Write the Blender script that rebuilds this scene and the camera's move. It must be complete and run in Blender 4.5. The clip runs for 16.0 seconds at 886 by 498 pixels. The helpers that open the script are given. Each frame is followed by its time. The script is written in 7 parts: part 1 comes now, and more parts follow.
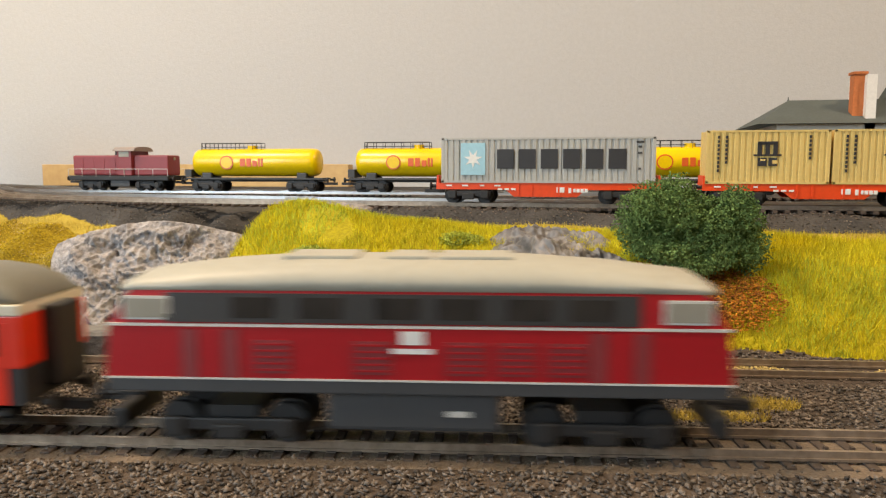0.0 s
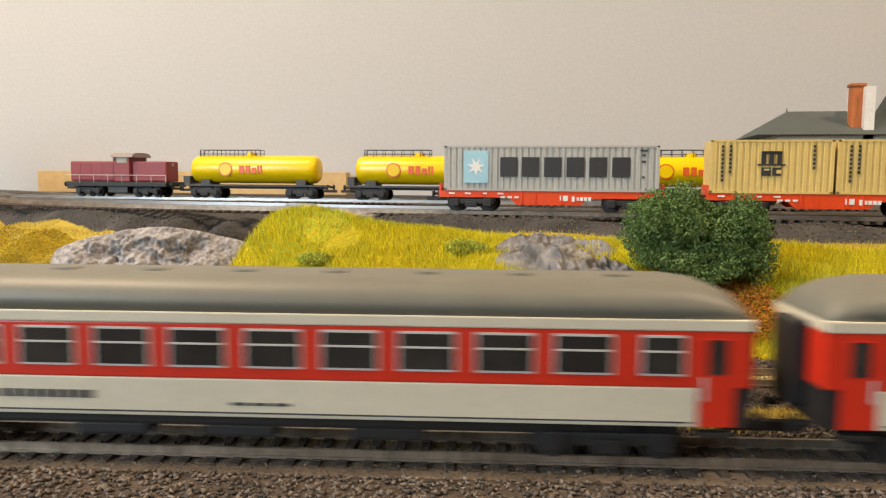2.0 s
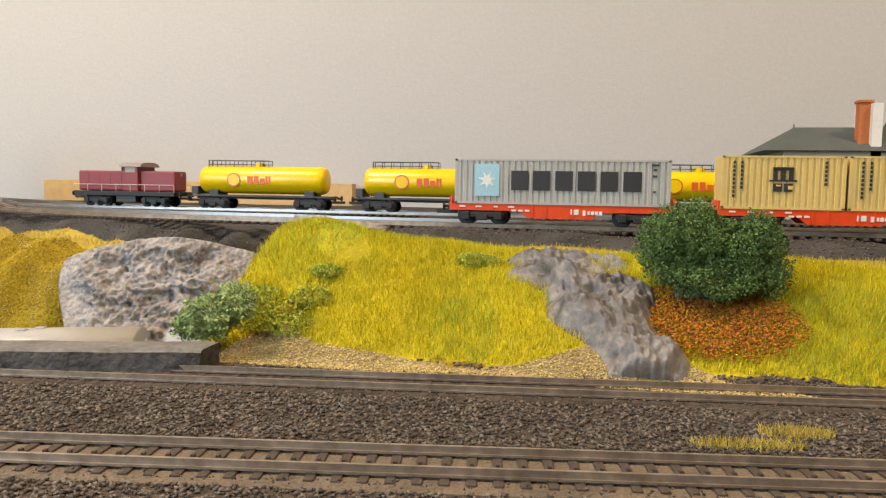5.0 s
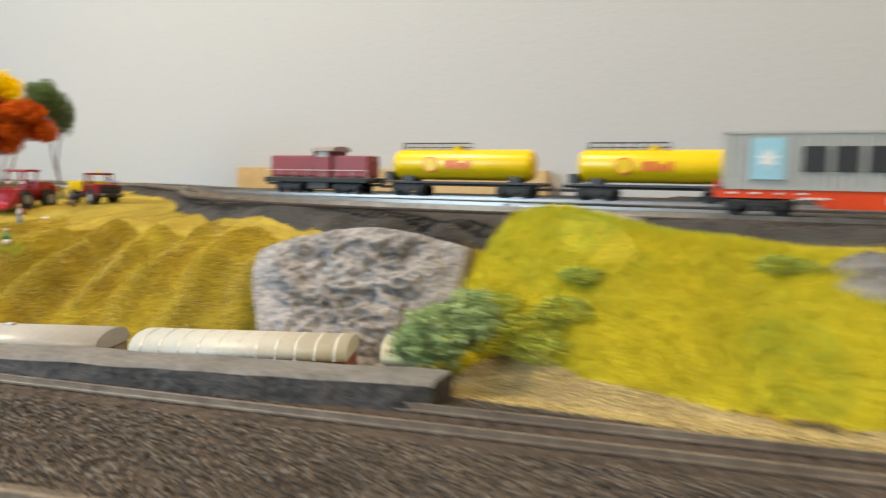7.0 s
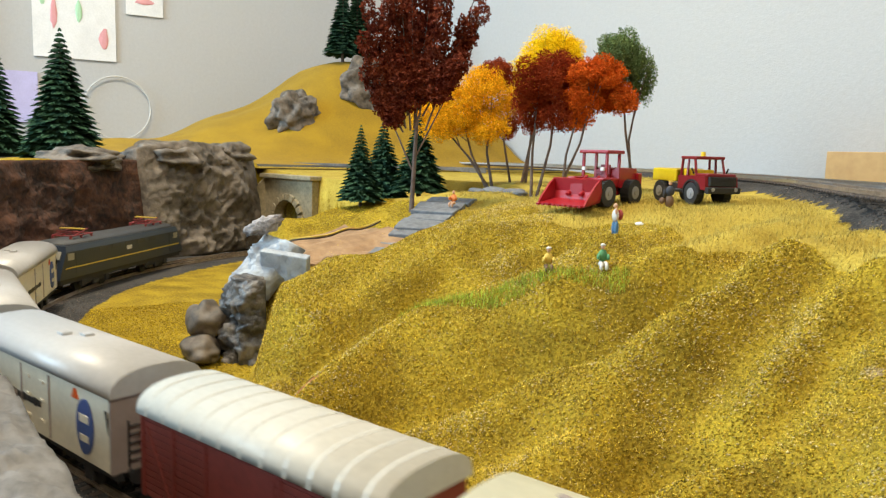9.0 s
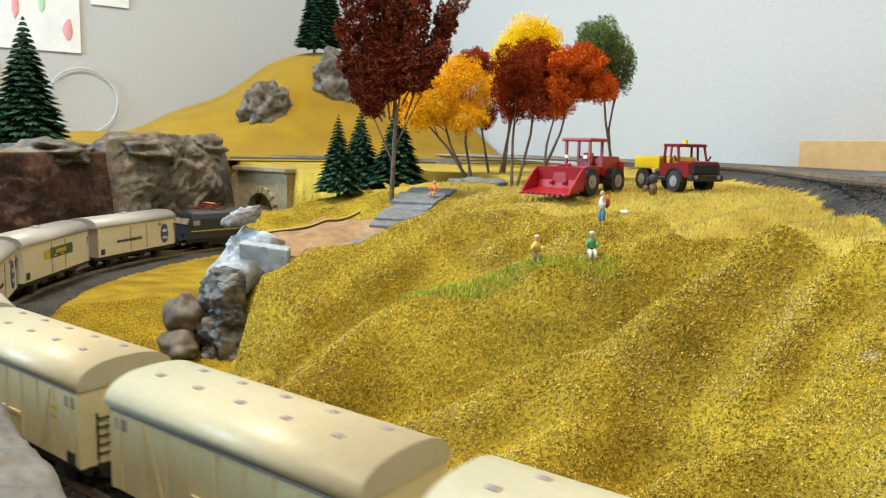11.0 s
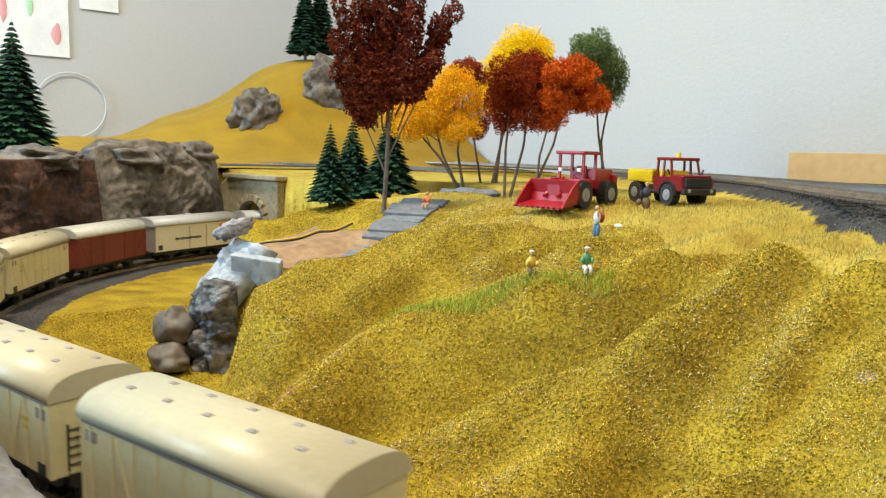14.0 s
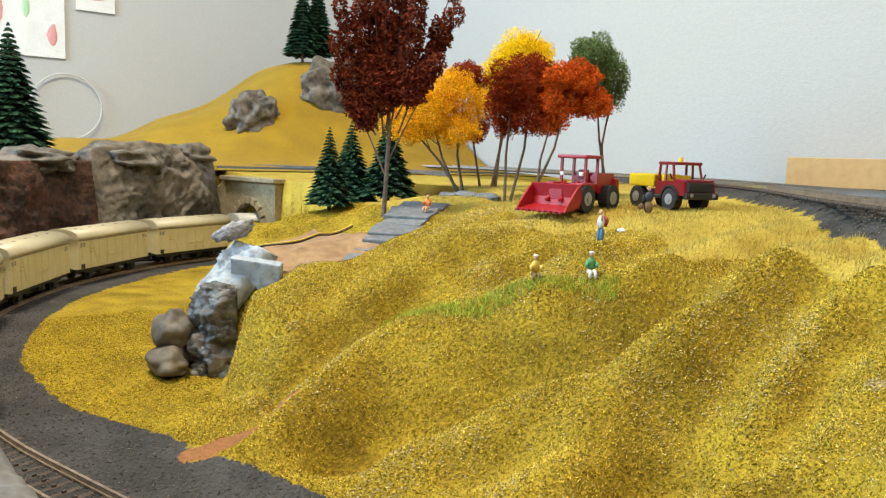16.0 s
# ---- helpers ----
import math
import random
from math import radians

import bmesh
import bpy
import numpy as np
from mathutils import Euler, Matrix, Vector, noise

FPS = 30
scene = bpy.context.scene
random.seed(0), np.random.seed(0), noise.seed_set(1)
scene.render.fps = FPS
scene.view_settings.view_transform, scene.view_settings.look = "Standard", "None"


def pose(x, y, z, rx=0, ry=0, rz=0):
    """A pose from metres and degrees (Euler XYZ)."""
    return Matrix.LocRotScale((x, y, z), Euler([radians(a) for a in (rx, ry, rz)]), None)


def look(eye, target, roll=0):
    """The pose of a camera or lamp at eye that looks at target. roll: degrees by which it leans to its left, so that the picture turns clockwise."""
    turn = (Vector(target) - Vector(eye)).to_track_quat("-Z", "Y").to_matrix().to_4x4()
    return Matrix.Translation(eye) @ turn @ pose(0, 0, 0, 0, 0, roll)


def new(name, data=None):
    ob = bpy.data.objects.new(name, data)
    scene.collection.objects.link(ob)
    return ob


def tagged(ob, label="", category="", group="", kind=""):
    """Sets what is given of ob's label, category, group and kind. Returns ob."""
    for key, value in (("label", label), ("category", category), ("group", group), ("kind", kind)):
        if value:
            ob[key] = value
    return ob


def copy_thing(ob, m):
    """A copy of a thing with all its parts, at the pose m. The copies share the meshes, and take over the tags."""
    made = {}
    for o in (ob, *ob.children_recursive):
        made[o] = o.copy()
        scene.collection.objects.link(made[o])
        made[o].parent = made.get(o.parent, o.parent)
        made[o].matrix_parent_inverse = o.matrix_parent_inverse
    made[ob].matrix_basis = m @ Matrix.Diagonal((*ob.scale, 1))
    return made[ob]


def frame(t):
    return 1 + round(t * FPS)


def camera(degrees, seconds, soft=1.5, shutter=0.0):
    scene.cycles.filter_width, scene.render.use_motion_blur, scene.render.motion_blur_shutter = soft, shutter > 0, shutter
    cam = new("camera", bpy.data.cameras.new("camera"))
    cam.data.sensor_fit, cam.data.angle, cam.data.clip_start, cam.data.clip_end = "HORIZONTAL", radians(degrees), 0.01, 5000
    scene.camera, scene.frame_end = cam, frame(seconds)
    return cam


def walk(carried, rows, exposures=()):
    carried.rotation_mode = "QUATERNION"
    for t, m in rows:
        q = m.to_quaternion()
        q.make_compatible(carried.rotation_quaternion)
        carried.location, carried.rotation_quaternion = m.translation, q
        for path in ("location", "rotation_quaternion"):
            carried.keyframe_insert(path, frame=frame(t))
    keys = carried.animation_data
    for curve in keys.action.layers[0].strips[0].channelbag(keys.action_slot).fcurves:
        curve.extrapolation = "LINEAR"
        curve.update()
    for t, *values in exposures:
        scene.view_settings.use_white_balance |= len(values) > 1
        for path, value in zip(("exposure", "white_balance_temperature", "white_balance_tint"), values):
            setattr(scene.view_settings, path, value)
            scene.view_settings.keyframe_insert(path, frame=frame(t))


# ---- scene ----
cam = camera(60.9, 16.0, soft=1.25, shutter=0.5)
PATH = [
    (0, (0.1064, -0.5016, 0.0244), (-0.0977, 0.4713, -0.0842), 0.0),
    (0.5, (0.1025, -0.4996, 0.0242), (-0.0933, 0.4750, -0.0846), 0.1),
    (1, (0.1018, -0.4998, 0.0238), (-0.0900, 0.4765, -0.0764), 0.2),
    (1.5, (0.1024, -0.4997, 0.0230), (-0.0936, 0.4758, -0.0772), 0.2),
    (2, (0.1001, -0.5000, 0.0229), (-0.0960, 0.4759, -0.0729), 0.4),
    (2.5, (0.0995, -0.4990, 0.0216), (-0.0958, 0.4775, -0.0695), 0.6),
    (3, (0.0990, -0.5004, 0.0218), (-0.0972, 0.4763, -0.0654), 0.8),
    (3.5, (0.0985, -0.5013, 0.0250), (-0.0969, 0.4759, -0.0575), 0.9),
    (5.8, (0.0918, -0.4995, 0.0218), (-0.1129, 0.4762, -0.0566), 1.0),
    (6, (0.0910, -0.4964, 0.0214), (-0.1263, 0.4769, -0.0525), 0.9),
    (6.5, (0.0763, -0.4750, 0.0208), (-0.1808, 0.4882, -0.0576), 0.8),
    (7, (0.0285, -0.4229, 0.0178), (-0.3762, 0.4865, -0.0779), 0.9),
    (7.5, (-0.0688, -0.3416, 0.0176), (-0.6985, 0.4270, -0.0953), 0.6),
    (8, (-0.1671, -0.3051, 0.0224), (-0.9601, 0.2918, -0.0996), 0.5),
    (8.5, (-0.2211, -0.2923, 0.0222), (-1.0703, 0.2216, -0.0997), 1.0),
    (9, (-0.2450, -0.2835, 0.0135), (-1.0937, 0.2301, -0.1127), 1.6),
    (9.5, (-0.2507, -0.2838, 0.0109), (-1.0934, 0.2375, -0.1238), 1.5),
    (10, (-0.2528, -0.2847, 0.0093), (-1.0891, 0.2467, -0.1257), 1.3),
    (12.5, (-0.2559, -0.2873, 0.0127), (-1.0783, 0.2653, -0.1222), 1.5),
    (13, (-0.2573, -0.2876, 0.0121), (-1.0797, 0.2650, -0.1228), 1.5),
    (13.5, (-0.2577, -0.2864, 0.0134), (-1.0786, 0.2696, -0.1169), 1.6),
    (14, (-0.2581, -0.2873, 0.0146), (-1.0781, 0.2710, -0.1119), 1.7),
    (14.5, (-0.2597, -0.2883, 0.0137), (-1.0801, 0.2703, -0.1085), 1.8),
    (15, (-0.2604, -0.2879, 0.0138), (-1.0798, 0.2714, -0.1119), 1.8),
    (15.5, (-0.2619, -0.2898, 0.0142), (-1.0803, 0.2718, -0.1077), 2.0),
    (16, (-0.2630, -0.2890, 0.0142), (-1.0794, 0.2755, -0.1074), 2.0),
]
walk(cam, [(t, look(eye, target, roll)) for t, eye, target, roll in PATH],
     exposures=[(0, -0.10, 8300, 18), (3.5, -0.06, 8200, 19), (6.5, -0.20, 7600, 14), (8.5, -0.06, 6750, 8), (16, 0.0, 6550, 6)])

# ---------------- light: a cool window, a warm ceiling lamp and an added second one ---
world = bpy.data.worlds.new("room_world")
scene.world = world
world.use_nodes = True
world.node_tree.nodes["Background"].inputs[0].default_value = (0.75, 0.82, 1.0, 1)
world.node_tree.nodes["Background"].inputs[1].default_value = 0.04


def area(name, m, sx, sy, watts, colour):
    d = bpy.data.lights.new(name, "AREA")
    d.shape, d.size, d.size_y, d.energy, d.color = "RECTANGLE", sx, sy, watts, colour
    ob = new(name, d)
    ob.matrix_world = m
    return ob


area("unseen_ceiling_light", look((-0.80, -0.40, 1.42), (-0.76, -0.38, 0)), 0.26, 0.26, 31.0, (1.0, 0.88, 0.70))
# Second light, unseen and added to brighten the wall's east side.
area("unseen_ceiling_light", look((1.15, -0.50, 1.42), (1.05, -0.45, 0)), 0.26, 0.26, 27.0, (1.0, 0.88, 0.70))
area("window_light", look((-1.25, -1.85, 0.62), (-1.55, 0.0, 0.15)), 0.9, 0.9, 58.0, (0.50, 0.75, 1.0))


# ---------------- materials ----------------
def mat(name, c1, c2=None, rough=0.7, metal=0.0, grain=900.0, blotch=40.0, bump=0.3, depth=0.001, coord="Object", ramp=(0.35, 0.65), trans=0.0, emit=0.0, spec=0.5, detail=4.0):
    """A two-scale surface: fine grain and larger blotches between two colours, with a matching relief."""
    m = bpy.data.materials.new(name)
    m.use_nodes = True
    nt = m.node_tree
    n, l = nt.nodes, nt.links
    b = n["Principled BSDF"]
    c2 = c2 or tuple(v * 0.82 for v in c1)
    tc = n.new("ShaderNodeTexCoord")
    co = tc.outputs["Object"]
    if coord == "World":
        co = n.new("ShaderNodeNewGeometry").outputs["Position"]
    fine = n.new("ShaderNodeTexNoise")
    fine.inputs["Scale"].default_value, fine.inputs["Detail"].default_value = grain, detail
    big = n.new("ShaderNodeTexNoise")
    big.inputs["Scale"].default_value, big.inputs["Detail"].default_value = blotch, 5.0
    l.new(co, fine.inputs["Vector"])
    l.new(co, big.inputs["Vector"])
    mix = n.new("ShaderNodeMath")
    mix.operation = "ADD"
    l.new(fine.outputs["Fac"], mix.inputs[0])
    l.new(big.outputs["Fac"], mix.inputs[1])
    half = n.new("ShaderNodeMath")
    half.operation = "MULTIPLY"
    half.inputs[1].default_value = 0.5
    l.new(mix.outputs[0], half.inputs[0])
    cr = n.new("ShaderNodeValToRGB")
    cr.color_ramp.elements[0].position, cr.color_ramp.elements[1].position = ramp
    cr.color_ramp.elements[0].color, cr.color_ramp.elements[1].color = (*c2, 1), (*c1, 1)
    l.new(half.outputs[0], cr.inputs[0])
    l.new(cr.outputs[0], b.inputs["Base Color"])
    b.inputs["Roughness"].default_value, b.inputs["Metallic"].default_value = rough, metal
    b.inputs["Specular IOR Level"].default_value = spec
    if trans:
        b.inputs["Transmission Weight"].default_value = trans
    if emit:
        l.new(cr.outputs[0], b.inputs["Emission Color"])
        b.inputs["Emission Strength"].default_value = emit
    if bump:
        bp = n.new("ShaderNodeBump")
        bp.inputs["Strength"].default_value, bp.inputs["Distance"].default_value = bump, depth
        l.new(half.outputs[0], bp.inputs["Height"])
        l.new(bp.outputs[0], b.inputs["Normal"])
    return m


def island(m, low=0.6, high=1.25):
    """Vary a material's colour from loose piece to loose piece."""
    nt = m.node_tree
    b = nt.nodes["Principled BSDF"]
    src = b.inputs["Base Color"].links[0].from_socket
    g = nt.nodes.new("ShaderNodeNewGeometry")
    mr = nt.nodes.new("ShaderNodeMapRange")
    mr.inputs["To Min"].default_value, mr.inputs["To Max"].default_value = low, high
    nt.links.new(g.outputs["Random Per Island"], mr.inputs["Value"])
    mx = nt.nodes.new("ShaderNodeVectorMath")
    mx.operation = "SCALE"
    nt.links.new(src, mx.inputs[0])
    nt.links.new(mr.outputs[0], mx.inputs["Scale"])
    nt.links.new(mx.outputs[0], b.inputs["Base Color"])
    return m


M_WALL = mat("woodchip_wallpaper", (0.50, 0.49, 0.48), (0.46, 0.45, 0.44), 0.9, grain=160, blotch=420, bump=0.35, depth=0.002, coord="World")
M_CEIL = mat("ceiling_paint", (0.8, 0.79, 0.77), None, 0.9, grain=60, blotch=5, bump=0.1)
M_FLOOR = mat("room_carpet", (0.25, 0.22, 0.19), None, 0.95, grain=300, blotch=4)
M_BOARD = mat("reddish_bare_board", (0.36, 0.22, 0.11), (0.20, 0.11, 0.05), 0.7, grain=70, blotch=160, bump=0.3)
M_LITTER = island(mat("leaf_litter", (0.62, 0.24, 0.02), (0.36, 0.11, 0.012), 0.95, grain=200, blotch=40, bump=0, coord="World"), 0.4, 1.4)
M_WOOD = mat("bare_pine", (0.62, 0.40, 0.17), (0.5, 0.30, 0.12), 0.6, grain=90, blotch=12, bump=0.2)
M_FLOCK_FAR = mat("mustard_flock", (0.36, 0.215, 0.007), (0.24, 0.14, 0.006), 0.95, grain=500, blotch=25, bump=0.6, depth=0.002, coord="World")
M_STONEBIT = island(mat("ballast_stone", (0.14, 0.112, 0.09), (0.06, 0.05, 0.043), 0.8, grain=900, blotch=100, bump=0.3, coord="World"), 0.3, 1.9)
M_CRUMB = island(mat("flock_crumb", (0.58, 0.42, 0.035), (0.30, 0.195, 0.016), 0.95, grain=300, blotch=30, bump=0, coord="World", spec=0.1), 0.4, 1.5)
M_CRUMB_PALE = island(mat("straw_crumb", (0.66, 0.53, 0.24), (0.46, 0.34, 0.14), 0.95, grain=300, blotch=40, bump=0, coord="World", spec=0.1), 0.55, 1.3)
M_STRAW = island(mat("straw_fibre", (0.66, 0.50, 0.10), (0.42, 0.30, 0.04), 0.95, grain=80, blotch=30, bump=0, coord="World", spec=0.1), 0.3, 1.6)
M_BLADE = island(mat("meadow_fibre", (0.72, 0.60, 0.04), (0.46, 0.43, 0.035), 0.9, grain=60, blotch=35, bump=0, coord="World", spec=0.1), 0.6, 1.3)
M_BLADE_GREEN = island(mat("fresh_fibre", (0.50, 0.58, 0.06), (0.34, 0.43, 0.045), 0.9, grain=60, blotch=25, bump=0, coord="World"), 0.6, 1.3)
M_BLADE_PALE = island(mat("pale_fibre", (0.58, 0.45, 0.10), (0.43, 0.32, 0.06), 0.9, grain=60, blotch=25, bump=0, coord="World"), 0.6, 1.25)
M_ROCK = mat("grey_painted_rock", (0.40, 0.37, 0.36), (0.10, 0.09, 0.09), 0.75, grain=420, blotch=60, bump=1.0, depth=0.003, coord="World", ramp=(0.34, 0.62))
M_OUTCROP = mat("smooth_grey_rock", (0.26, 0.245, 0.24), (0.06, 0.057, 0.056), 0.5, grain=170, blotch=48, bump=0.9, depth=0.003, coord="World", ramp=(0.36, 0.66))
M_ROCK_BROWN = mat("brown_plaster_rock", (0.22, 0.185, 0.15), (0.05, 0.042, 0.035), 0.8, grain=120, blotch=25, bump=1.0, depth=0.005, coord="World", ramp=(0.36, 0.64))
M_ROCK_RED = mat("dark_red_earth_cliff", (0.105, 0.043, 0.023), (0.022, 0.012, 0.009), 0.9, grain=200, blotch=35, bump=1.0, depth=0.004, coord="World", ramp=(0.38, 0.62))
M_ROCK_WHITE = mat("pale_blue_plaster", (0.47, 0.51, 0.55), (0.22, 0.24, 0.27), 0.7, grain=150, blotch=60, bump=0.9, depth=0.004, coord="World")
M_ROCK_DARK = mat("glossy_dark_rock", (0.20, 0.18, 0.16), (0.03, 0.027, 0.025), 0.4, grain=170, blotch=90, bump=1.0, depth=0.004, coord="World", ramp=(0.42, 0.62))
M_PEBBLE = mat("brown_pebble", (0.17, 0.135, 0.10), (0.055, 0.045, 0.036), 0.6, grain=220, blotch=90, bump=0.5, coord="Object")
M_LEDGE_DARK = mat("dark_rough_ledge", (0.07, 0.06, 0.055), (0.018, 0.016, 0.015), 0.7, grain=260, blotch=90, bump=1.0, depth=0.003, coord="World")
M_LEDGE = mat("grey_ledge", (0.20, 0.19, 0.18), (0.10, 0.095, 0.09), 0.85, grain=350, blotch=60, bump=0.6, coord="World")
M_SLATE = mat("slate_step", (0.19, 0.20, 0.215), (0.10, 0.107, 0.118), 0.7, grain=300, blotch=90, bump=0.5, coord="World")
M_RAIL = mat("rail_metal", (0.42, 0.34, 0.27), (0.22, 0.17, 0.13), 0.42, 0.6, grain=300, blotch=60, bump=0.1)
M_RAIL_BRIGHT = mat("bright_rail_metal", (0.62, 0.62, 0.62), (0.5, 0.5, 0.5), 0.3, 0.9, grain=300, blotch=60, bump=0)
M_SLEEPER = mat("brown_sleeper", (0.085, 0.06, 0.045), (0.045, 0.033, 0.027), 0.75, grain=500, blotch=120, bump=0.4)
M_ROADBED = mat("moulded_roadbed", (0.22, 0.165, 0.12), (0.09, 0.07, 0.05), 0.6, grain=900, blotch=70, bump=1.0, depth=0.0015, coord="World")


def paint(name, c, rough=0.4, dark=0.86, bump=0.06):
    return mat(name, c, tuple(v * dark for v in c), rough, grain=420, blotch=35, bump=bump, depth=0.0005)


M_RED = paint("coach_red", (0.72, 0.035, 0.015), 0.35)
M_CREAM = paint("coach_cream", (0.68, 0.61, 0.47), 0.45)
M_ROOF = paint("coach_roof_grey", (0.165, 0.158, 0.125), 0.5)
M_LOCORED = paint("loco_crimson", (0.42, 0.012, 0.018), 0.35)
M_LOCOROOF = paint("loco_roof_stone", (0.40, 0.385, 0.32), 0.5)
M_BAND = paint("dark_glazed_band", (0.038, 0.040, 0.042), 0.3)
M_FRAME = paint("anthracite_frame", (0.05, 0.052, 0.055), 0.6)
M_BLACK = paint("underframe_black", (0.018, 0.017, 0.017), 0.6)
M_GLASS = mat("dark_window_glass", (0.045, 0.04, 0.036), (0.02, 0.019, 0.018), 0.12, grain=90, blotch=40, bump=0)
M_PANE = mat("curtained_window", (0.36, 0.33, 0.27), (0.27, 0.25, 0.2), 0.3, grain=90, blotch=40, bump=0)
M_SILVER = paint("silver_trim", (0.62, 0.6, 0.56), 0.35)
M_WHITE = paint("white_print", (0.78, 0.77, 0.74), 0.5)
M_INK = paint("black_print", (0.03, 0.03, 0.033), 0.5)
M_LAMP = mat("lit_headlamp", (1.0, 0.85, 0.5), None, 0.3, bump=0, emit=3.0)
M_YELLOW = paint("tank_yellow", (0.85, 0.56, 0.01), 0.3)
M_TANKRED = paint("tank_print_red", (0.75, 0.12, 0.02), 0.4)
M_OXIDE = paint("shunter_oxide_red", (0.26, 0.035, 0.04), 0.45)
M_CONT = paint("container_grey", (0.42, 0.415, 0.39), 0.5)
M_SKY = paint("container_pale_blue", (0.32, 0.58, 0.68), 0.5)
M_SAND_C = paint("container_sand", (0.70, 0.50, 0.18), 0.5)
M_WAGRED = paint("wagon_signal_red", (0.82, 0.07, 0.015), 0.4)
M_BEIGE = paint("reefer_cream", (0.70, 0.60, 0.34), 0.5)
M_BEIGEROOF = paint("reefer_cream_roof", (0.53, 0.465, 0.31), 0.42)
M_SILVROOF = paint("silver_wagon_roof", (0.44, 0.43, 0.42), 0.38)
M_PALEWAG = paint("pale_beer_wagon", (0.76, 0.69, 0.54), 0.5)
M_TAUPE = paint("taupe_wagon_end", (0.30, 0.245, 0.22), 0.5)
M_BROWNWAG = paint("oxide_wagon_planks", (0.22, 0.035, 0.025), 0.55, 0.7, 0.2)
M_RIBROOF = paint("pale_ribbed_roof", (0.54, 0.52, 0.46), 0.45)
M_NAVY = paint("locomotive_navy", (0.022, 0.032, 0.05), 0.35)
M_BLUE = paint("badge_blue", (0.05, 0.09, 0.27), 0.5)
M_GOLD = paint("gold_print", (0.6, 0.42, 0.06), 0.5)
M_GREENP = paint("dark_green_print", (0.06, 0.10, 0.035), 0.5)
M_LOADER = paint("loader_red", (0.33, 0.010, 0.016), 0.35)
M_TRUCKRED = paint("truck_maroon", (0.22, 0.012, 0.015), 0.35)
M_TRUCKYEL = paint("truck_yellow", (0.80, 0.55, 0.01), 0.4)
M_TYRE = mat("rubber_tyre", (0.03, 0.03, 0.03), None, 0.85, grain=500, blotch=90, bump=0.3)
M_RIM = paint("grey_rim", (0.3, 0.3, 0.3), 0.5)
M_BRICK = paint("chimney_brick", (0.55, 0.16, 0.05), 0.8, 0.7, 0.2)
M_TILE = paint("roof_slate_green", (0.09, 0.11, 0.105), 0.8, 0.75, 0.2)
M_PLASTER = paint("station_plaster", (0.62, 0.58, 0.5), 0.8)
M_PORTAL = mat("sandstone_portal", (0.36, 0.30, 0.19), (0.20, 0.165, 0.10), 0.8, grain=300, blotch=80, bump=0.5, coord="World")
M_TEAL = paint("tunnel_lining_teal", (0.02, 0.10, 0.15), 0.6)
M_BARK = mat("tree_bark", (0.20, 0.14, 0.11), (0.09, 0.065, 0.055), 0.9, grain=300, blotch=90, bump=0.6)


def leafy(name, c1, c2):
    return island(mat(name, c1, c2, 0.95, grain=120, blotch=45, bump=0, coord="World", spec=0.05), 0.6, 1.3)


M_CONIFER = leafy("conifer_needles", (0.055, 0.12, 0.065), (0.026, 0.065, 0.04))
M_BUSHGREEN = leafy("bush_foam_green", (0.17, 0.27, 0.09), (0.075, 0.14, 0.05))
M_SAGE = leafy("sage_foam", (0.42, 0.52, 0.24), (0.26, 0.38, 0.16))
M_MAROON = leafy("maroon_foliage", (0.24, 0.055, 0.025), (0.12, 0.022, 0.013))
M_AMBER = leafy("amber_foliage", (0.95, 0.52, 0.02), (0.80, 0.38, 0.012))
M_LEMON = leafy("lemon_foliage", (1.0, 0.74, 0.02), (0.95, 0.60, 0.012))
M_RUST = leafy("rust_foliage", (0.40, 0.070, 0.020), (0.24, 0.034, 0.013))
M_ORANGE = leafy("orange_foliage", (0.78, 0.165, 0.02), (0.58, 0.095, 0.014))
M_MOSS = leafy("moss_green_foliage", (0.20, 0.27, 0.10), (0.11, 0.17, 0.065))
M_PAPER = paint("drawing_paper", (0.82, 0.80, 0.78), 0.8)
M_PINK = paint("crayon_pink", (0.75, 0.35, 0.36), 0.8)
M_CRAYGREEN = paint("crayon_green", (0.45, 0.7, 0.45), 0.8)
M_LILAC = paint("lilac_paper", (0.55, 0.5, 0.75), 0.8)
M_CABLE = paint("cable_black", (0.03, 0.025, 0.02), 0.5)
M_SKIN = paint("figure_flesh", (0.62, 0.36, 0.22), 0.6)
M_FIGS = {"yellow": paint("figure_yellow", (0.70, 0.48, 0.08), 0.6), "green": paint("figure_green", (0.10, 0.30, 0.12), 0.6), "blue": paint("figure_blue", (0.08, 0.20, 0.34), 0.6), "orange": paint("figure_orange", (0.7, 0.22, 0.05), 0.6), "navy": paint("figure_navy", (0.03, 0.035, 0.05), 0.6), "white": paint("figure_white", (0.7, 0.66, 0.6), 0.6), "brown": paint("figure_brown", (0.16, 0.09, 0.05), 0.6), "maroon": paint("figure_maroon", (0.35, 0.05, 0.04), 0.6)}


# ---------------- mesh helpers ----------------
def box(bm, x, y, z, sx, sy, sz, bevel=0.0, rot=None):
    """A block centred on x, y with its foot at z."""
    m = Matrix.Translation((x, y, z + sz / 2))
    if rot:
        m = m @ rot
    r = bmesh.ops.create_cube(bm, size=1.0, matrix=m @ Matrix.Diagonal((sx, sy, sz, 1)))
    if bevel:
        es = list({e for v in r["verts"] for e in v.link_edges})
        bmesh.ops.bevel(bm, geom=es, offset=bevel, segments=2, affect="EDGES", profile=0.6)
    return bm


